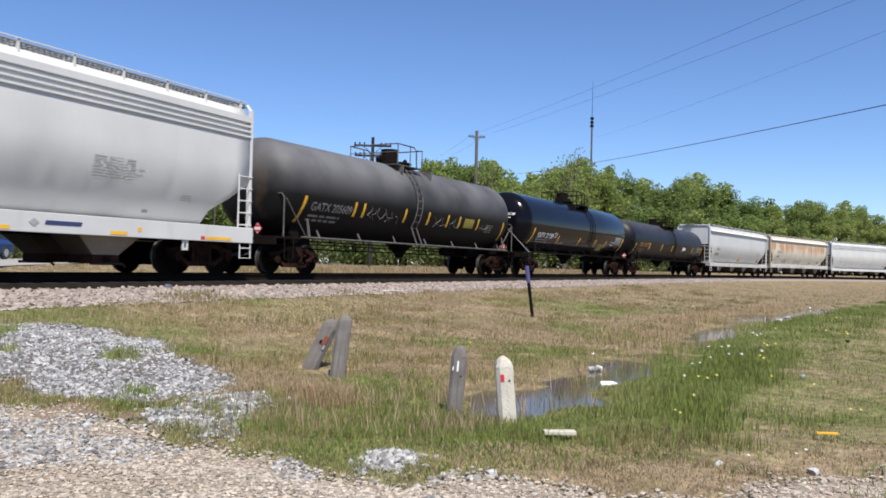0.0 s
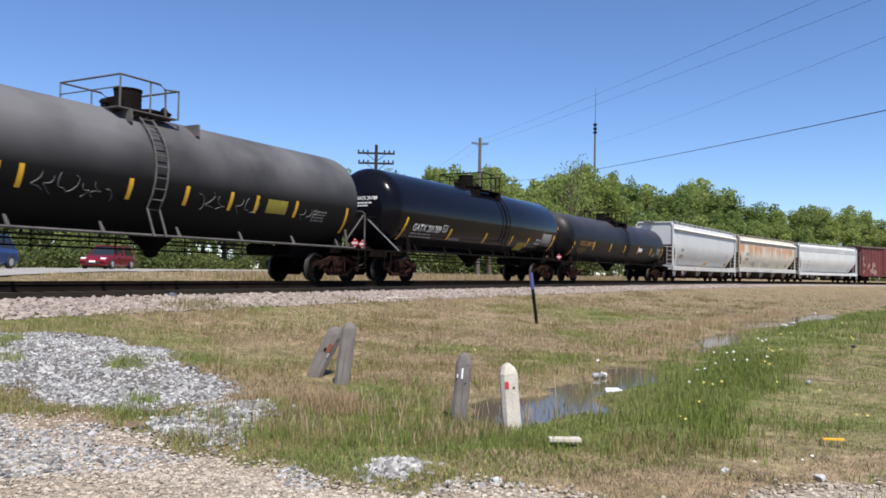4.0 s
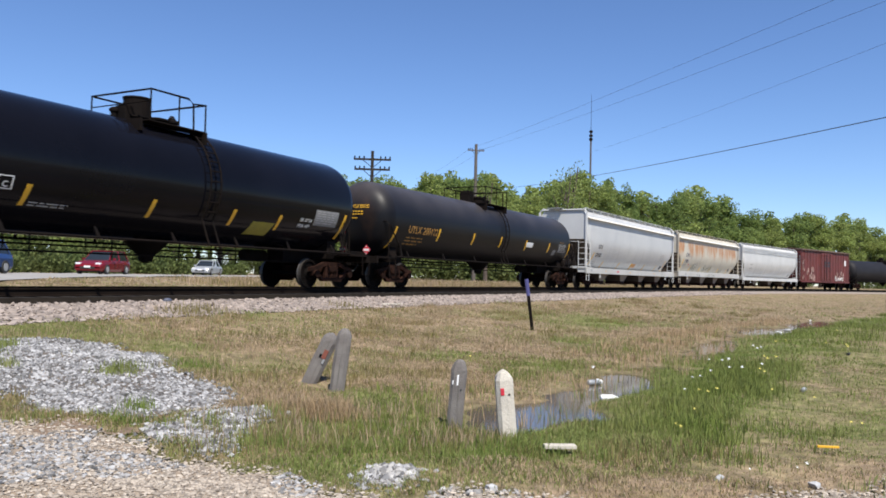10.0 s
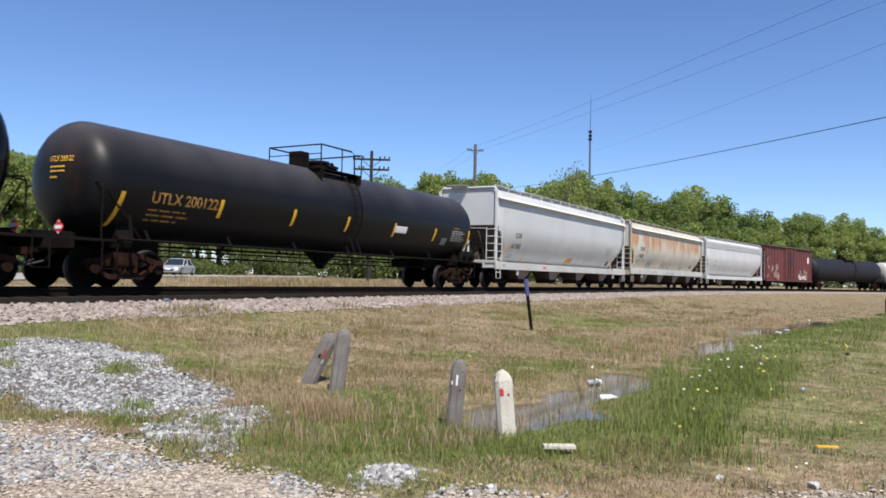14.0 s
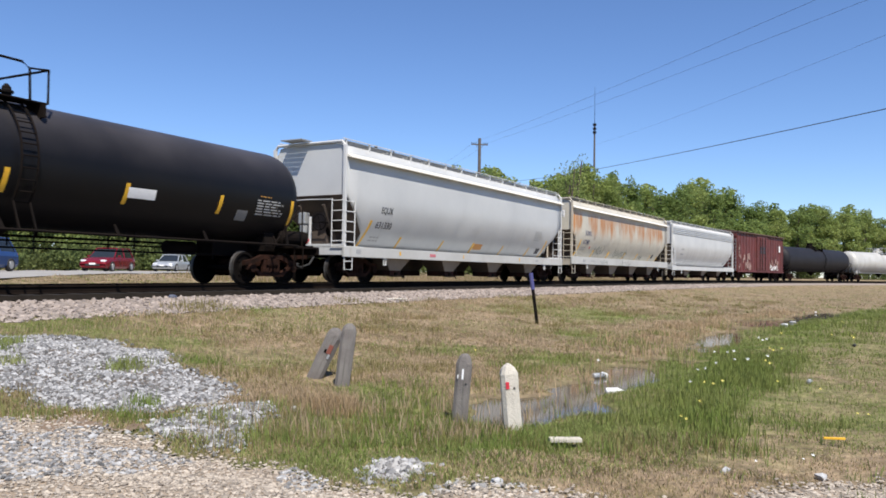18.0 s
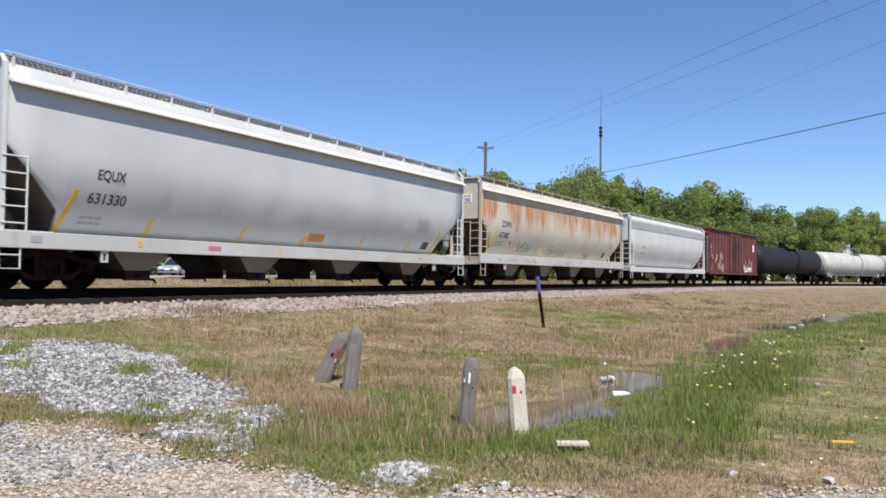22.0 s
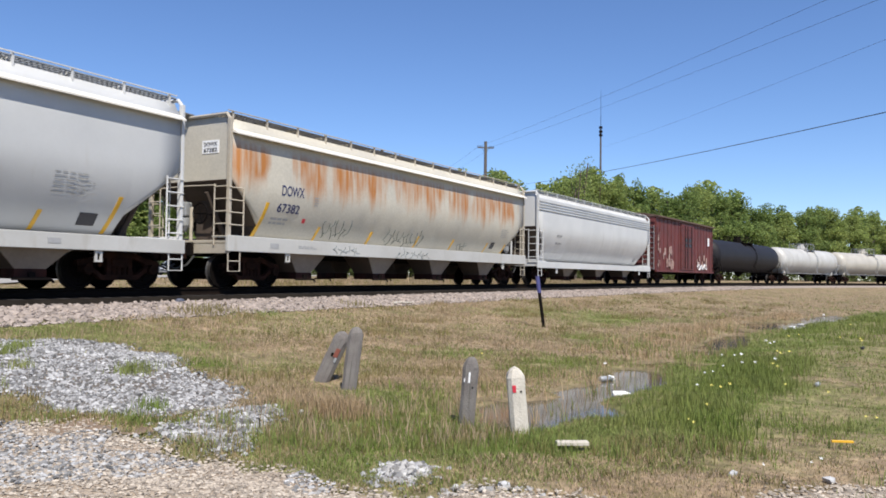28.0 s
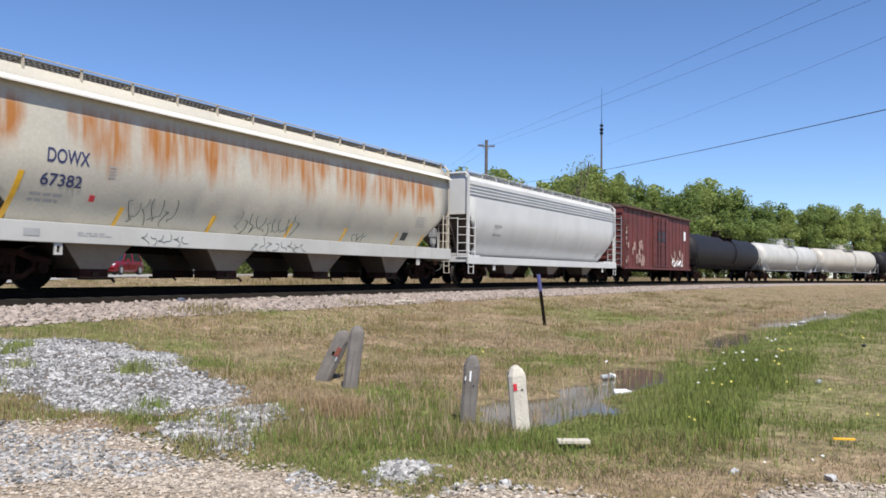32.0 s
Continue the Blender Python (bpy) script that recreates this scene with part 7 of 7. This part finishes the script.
# ---- poles, mast and wires ----
def pole(name, x, y, height, r, arms, label, lean=0.0, mat=None):
    ob = thing(name, Matrix.Translation((x, y, ground_at(x, y))) @ Matrix.Rotation(lean, 4, "Y"), label, "utility pole")
    bm = bmesh.new()
    tube(bm, [(0, 0, -0.3), (0, 0, height * 0.5), (0, 0, height)], r, 12, r * 0.7)
    part("pole_shaft", bm, mat or M_polewood, ob)
    for z, half, turn in arms:
        bm = bmesh.new()
        c, w = math.cos(turn), math.sin(turn)
        loft(bm, [[(c * e * half - w * u, w * e * half + c * u, z + v) for u, v in ((-0.06, -0.06), (0.06, -0.06), (0.06, 0.06), (-0.06, 0.06))] for e in (-1, 1)])
        arm = part("crossarm", bm, mat or M_polewood, ob)
        for e in (-0.95, -0.7, -0.45, 0.45, 0.7, 0.95):
            bm = bmesh.new()
            lathe(bm, [(z + 0.05, 0.03), (z + 0.12, 0.05), (z + 0.17, 0.055), (z + 0.22, 0.03)], "z", 8, (c * e * half, w * e * half, 0))
            part("insulator", bm, M_glass, arm)
        for e in (-1, 1):
            bm = bmesh.new()
            tube(bm, [(c * e * half * 0.5, w * e * half * 0.5, z - 0.05), (0, 0, z - 0.55)], 0.02, 5)
            part("arm_brace", bm, M_steel, arm)
    return ob


pole("telegraph_pole", view_x(657) * 50, 50, 8.55, 0.14, ((8.0, 1.2, 0.05), (7.35, 1.15, 0.05)), "dark timber telegraph pole with two crossarms", mat=M_darkpole)
pole("power_pole", view_x(841) * 88, 88, 15.6, 0.24, ((14.9, 0.95, 0.2),), "tall grey timber power pole beyond the trees")


def mast():
    x, y = view_x(1045) * 150, 150.0
    ob = thing("radio_mast", Matrix.Translation((x, y, ground_at(x, y))), "tall slender radio mast rising above the trees", "mast")
    bm = bmesh.new()
    tube(bm, [(0, 0, 0), (0, 0, 15), (0, 0, 29.5)], 0.28, 10, 0.16)
    part("mast_tube", bm, M_polewood, ob)
    bm = bmesh.new()
    tube(bm, [(0, 0, 29.4), (0, 0, 36.6)], 0.05, 6, 0.02)
    part("whip_aerial", bm, M_steel, ob)
    for z in (29.3, 28.5, 27.8):
        bm = bmesh.new()
        lathe(bm, [(z - 0.22, 0.18), (z - 0.2, 0.34), (z + 0.2, 0.34), (z + 0.22, 0.18)], "z", 10)
        part("aerial_unit", bm, M_steel, ob)


mast()


def wire(a, b, sag, r, label, name="wire"):
    a, b = Vector(a), Vector(b)
    bm = bmesh.new()
    pts = []
    for i in range(41):
        t = i / 40
        p = a.lerp(b, t)
        p.z -= sag * 4 * t * (1 - t)
        pts.append(p)
    tube(bm, pts, r, 5)
    ob = part(name, bm, M_cable)
    return tagged(ob, label, "wire", "overhead wires")


P2 = (view_x(841) * 88, 88, 15.0)


def beyond(far, near, k):
    """Carries a wire on past its near point, out of sight."""
    f, n = Vector(far), Vector(near)
    return n + (n - f) * k


for dx, near in ((-0.8, (13.9, 30, 11.6)), (0.8, (15.8, 30, 11.6))):
    far = (P2[0] + dx, P2[1], P2[2] + 0.15)
    wire(far, beyond(far, near, 0.7), 0.55, 0.007, "thin overhead power wire")
far = (18.4, 95, 16.4)
wire(far, beyond(far, (17.1, 30, 10.4), 0.6), 0.5, 0.006, "thin overhead power wire")
far = (7.72, 100, 12.15)
wire(far, beyond(far, (14.21, 25, 6.58), 0.5), 0.75, 0.017, "black overhead telephone cable", "cable")
for dx in (-0.8, 0.8):
    wire((P2[0] + dx, P2[1], P2[2] + 0.15), (-4.5 + dx, 150, 19.5), 0.6, 0.009, "thin overhead power wire")


# ---- vehicles waiting on the road ----
M_carglass = M_glass
M_lamp = plain("clear_headlight", (0.75, 0.76, 0.78), 0.1)
M_tail = plain("red_tail_light", (0.45, 0.02, 0.02), 0.2)
M_alloy = material("silver_alloy", (0.62, 0.62, 0.63), 0.35, 0.7, (0.5, 0.5, 0.5), 5, 0.3, 30)


def vehicle(name, m, paint, length, width, height, label, van=False):
    """A road car, nose towards +x: body, glasshouse, wheels, lamps, mirrors, plate."""
    ob = thing(name, m, label, "car", "cars waiting at the crossing")
    h, l, w = height, length / 2, width / 2
    belt = 0.60 * h
    prof = [(-l, 0.40 * h, 0.30), (-l + 0.08, belt * 0.98, 0.22), (-l + 0.5, belt, 0.2), (-0.2, belt + 0.02, 0.19), (l - 1.35, belt, 0.19), (l - 0.5, belt * 0.9, 0.2), (l - 0.08, belt * 0.72, 0.24), (l, belt * 0.55, 0.32)]
    bm = bmesh.new()
    sec = []
    for u, top, bot in prof:
        k = 1.0 - 0.10 * (abs(u) / l) ** 4
        sec.append([(u, y * k, z) for y, z in ((-w * 0.9, bot), (-w, bot + 0.15), (-w, top * 0.75), (-w * 0.93, top - 0.04), (-w * 0.8, top), (w * 0.8, top), (w * 0.93, top - 0.04), (w, top * 0.75), (w, bot + 0.15), (w * 0.9, bot))])
    loft(bm, sec)
    part("body", bm, paint, ob, smooth=False)
    rear = -l + (0.25 if van else 0.75)
    bm = bmesh.new()
    loft(bm, [[(u, y, z) for u, y, z in ((a, -w * 0.86, belt - 0.02), (b, -w * 0.70, h - 0.05), (b, w * 0.70, h - 0.05), (a, w * 0.86, belt - 0.02))] for a, b in ((rear, rear + 0.42), (l - 1.25, l - 2.05))])
    part("windows", bm, M_carglass, ob, "dark tinted windows")
    bm = bmesh.new()
    box(bm, rear + 0.36, l - 1.98, -w * 0.72, w * 0.72, h - 0.07, h, 0.03)
    part("roof", bm, paint, ob)
    for u in (rear + 0.05, (rear + l - 1.4) / 2, l - 1.35):
        for s in (-1, 1):
            bm = bmesh.new()
            top = (rear + 0.45 if u < rear + 0.1 else l - 2.05 if u > l - 1.4 else u)
            tube(bm, [(u, s * w * 0.87, belt - 0.02), (top, s * w * 0.715, h - 0.05)], 0.045, 6)
            part("pillar", bm, paint, ob)
    for u in (-l + 0.85, l - 0.85):
        for s in (-1, 1):
            bm = bmesh.new()
            lathe(bm, [(-0.1, 0.2), (-0.1, 0.3), (-0.07, 0.33), (0.07, 0.33), (0.1, 0.3), (0.1, 0.2)], "y", 20)
            tyre = part("tyre", bm, M_black, ob, m=pose(u, s * (w - 0.08), 0.33))
            bm = bmesh.new()
            lathe(bm, [(s * 0.08, 0.21), (s * 0.105, 0.2), (s * 0.10, 0.05), (s * 0.11, 0.02)], "y", 14)
            part("rim", bm, M_alloy, tyre)
    for s in (-1, 1):
        bm = bmesh.new()
        box(bm, l - 0.34, l - 0.06, s * w * 0.68 - 0.16, s * w * 0.68 + 0.16, belt * 0.66, belt * 0.80, 0.03)
        part("headlight", bm, M_lamp, ob)
        bm = bmesh.new()
        box(bm, -l - 0.01, -l + 0.12, s * w * 0.72 - 0.12, s * w * 0.72 + 0.12, belt * 0.7, belt * 0.9, 0.02)
        part("tail_light", bm, M_tail, ob)
        bm = bmesh.new()
        box(bm, l - 1.75, l - 1.6, s * (w + 0.08) - 0.09, s * (w + 0.08) + 0.09, belt, belt + 0.13, 0.03)
        part("mirror", bm, paint, ob)
    bm = bmesh.new()
    box(bm, l - 0.05, l + 0.03, -w * 0.5, w * 0.5, 0.36, 0.5, 0.02)
    part("grille", bm, M_black, ob)
    bm = bmesh.new()
    box(bm, l + 0.02, l + 0.045, -0.2, 0.2, 0.44, 0.56)
    part("blank_plate", bm, M_white_patch, ob)
    bm = bmesh.new()
    box(bm, -l + 0.3, l - 0.3, -w * 0.8, w * 0.8, 0.16, 0.3)
    part("underbody", bm, M_black, ob)
    return ob


ROAD_TURN = math.atan2(-ROAD_W.y, -ROAD_W.x)
P_blue = plain("metallic_blue_paint", (0.03, 0.07, 0.20), 0.25, 0.3)
P_red = plain("metallic_red_paint", (0.22, 0.012, 0.02), 0.22, 0.3)
P_silver = plain("metallic_silver_paint", (0.55, 0.56, 0.57), 0.28, 0.5)


def on_road(u, side):
    return Matrix.Translation(road_at(u, side)) @ Matrix.Rotation(ROAD_TURN, 4, "Z")


vehicle("blue_car", on_road(-14.6, -1.8), P_blue, 4.5, 1.85, 1.68, "blue hatchback waiting on the road", True)
vehicle("red_car", on_road(0.0, -1.8), P_red, 4.7, 1.85, 1.58, "dark red car waiting on the road", True)
silver_car = vehicle("silver_car", on_road(11.5, -1.8), P_silver, 4.6, 1.78, 1.42, "silver saloon car that rolls up the road")


# ---- what moves ----
RUN_T = [0, 4, 8, 12, 16, 20, 24, 28, 32]
RUN_D = [0.0, 12.376, 24.390, 36.414, 48.276, 60.098, 71.174, 80.465, 87.736]


def run(t):
    """How far the train has come by then, along a smooth curve through the table."""
    n = len(RUN_T)
    h = np.diff(RUN_T)
    a, b = np.eye(n), np.zeros(n)
    for i in range(1, n - 1):
        a[i, i - 1], a[i, i], a[i, i + 1] = h[i - 1], 2 * (h[i - 1] + h[i]), h[i]
        b[i] = 3 * ((RUN_D[i + 1] - RUN_D[i]) / h[i] - (RUN_D[i] - RUN_D[i - 1]) / h[i - 1])
    c = np.linalg.solve(a, b)
    j = min(max(int(np.searchsorted(RUN_T, t)) - 1, 0), n - 2)
    x = t - RUN_T[j]
    slope = (RUN_D[j + 1] - RUN_D[j]) / h[j] - h[j] * (2 * c[j] + c[j + 1]) / 3
    return RUN_D[j] + slope * x + c[j] * x * x + (c[j + 1] - c[j]) / (3 * h[j]) * x ** 3


def car_pose(car, t):
    s = car.at - float(run(t))
    a, b = track(s - car.pivot), track(s + car.pivot)
    way = b - a
    return Matrix.Translation((a + b) / 2) @ Matrix.Rotation(math.atan2(way.y, way.x), 4, "Z")


def motions():
    steps = [i * 0.5 for i in range(65)]
    for car in CARS:
        walk(car.ob, [(t, car_pose(car, t)) for t in steps])
    roll_up = ((0, 135.0), (3.5, 96.0), (5.5, 71.0), (7, 53.0), (7.5, 45.8), (8, 38.4), (9, 29.8), (10, 22.8), (11, 18.9), (12.5, 16.2), (14.5, 14.3), (16.5, 13.0), (18, 12.0), (20, 11.6), (32, 11.5))
    walk(silver_car, [(t, on_road(u, -1.8)) for t, u in roll_up])
    fine = [i * 0.2 for i in range(161)]
    spin = [-run(t) / 0.457 for t in fine]
    for car in CARS[:8]:
        for w in car.wheels:
            at = w.matrix_basis.translation.copy()
            walk(w, [(t, Matrix.Translation(at) @ Matrix.Rotation(q, 4, "Y")) for t, q in zip(fine, spin)])


motions()
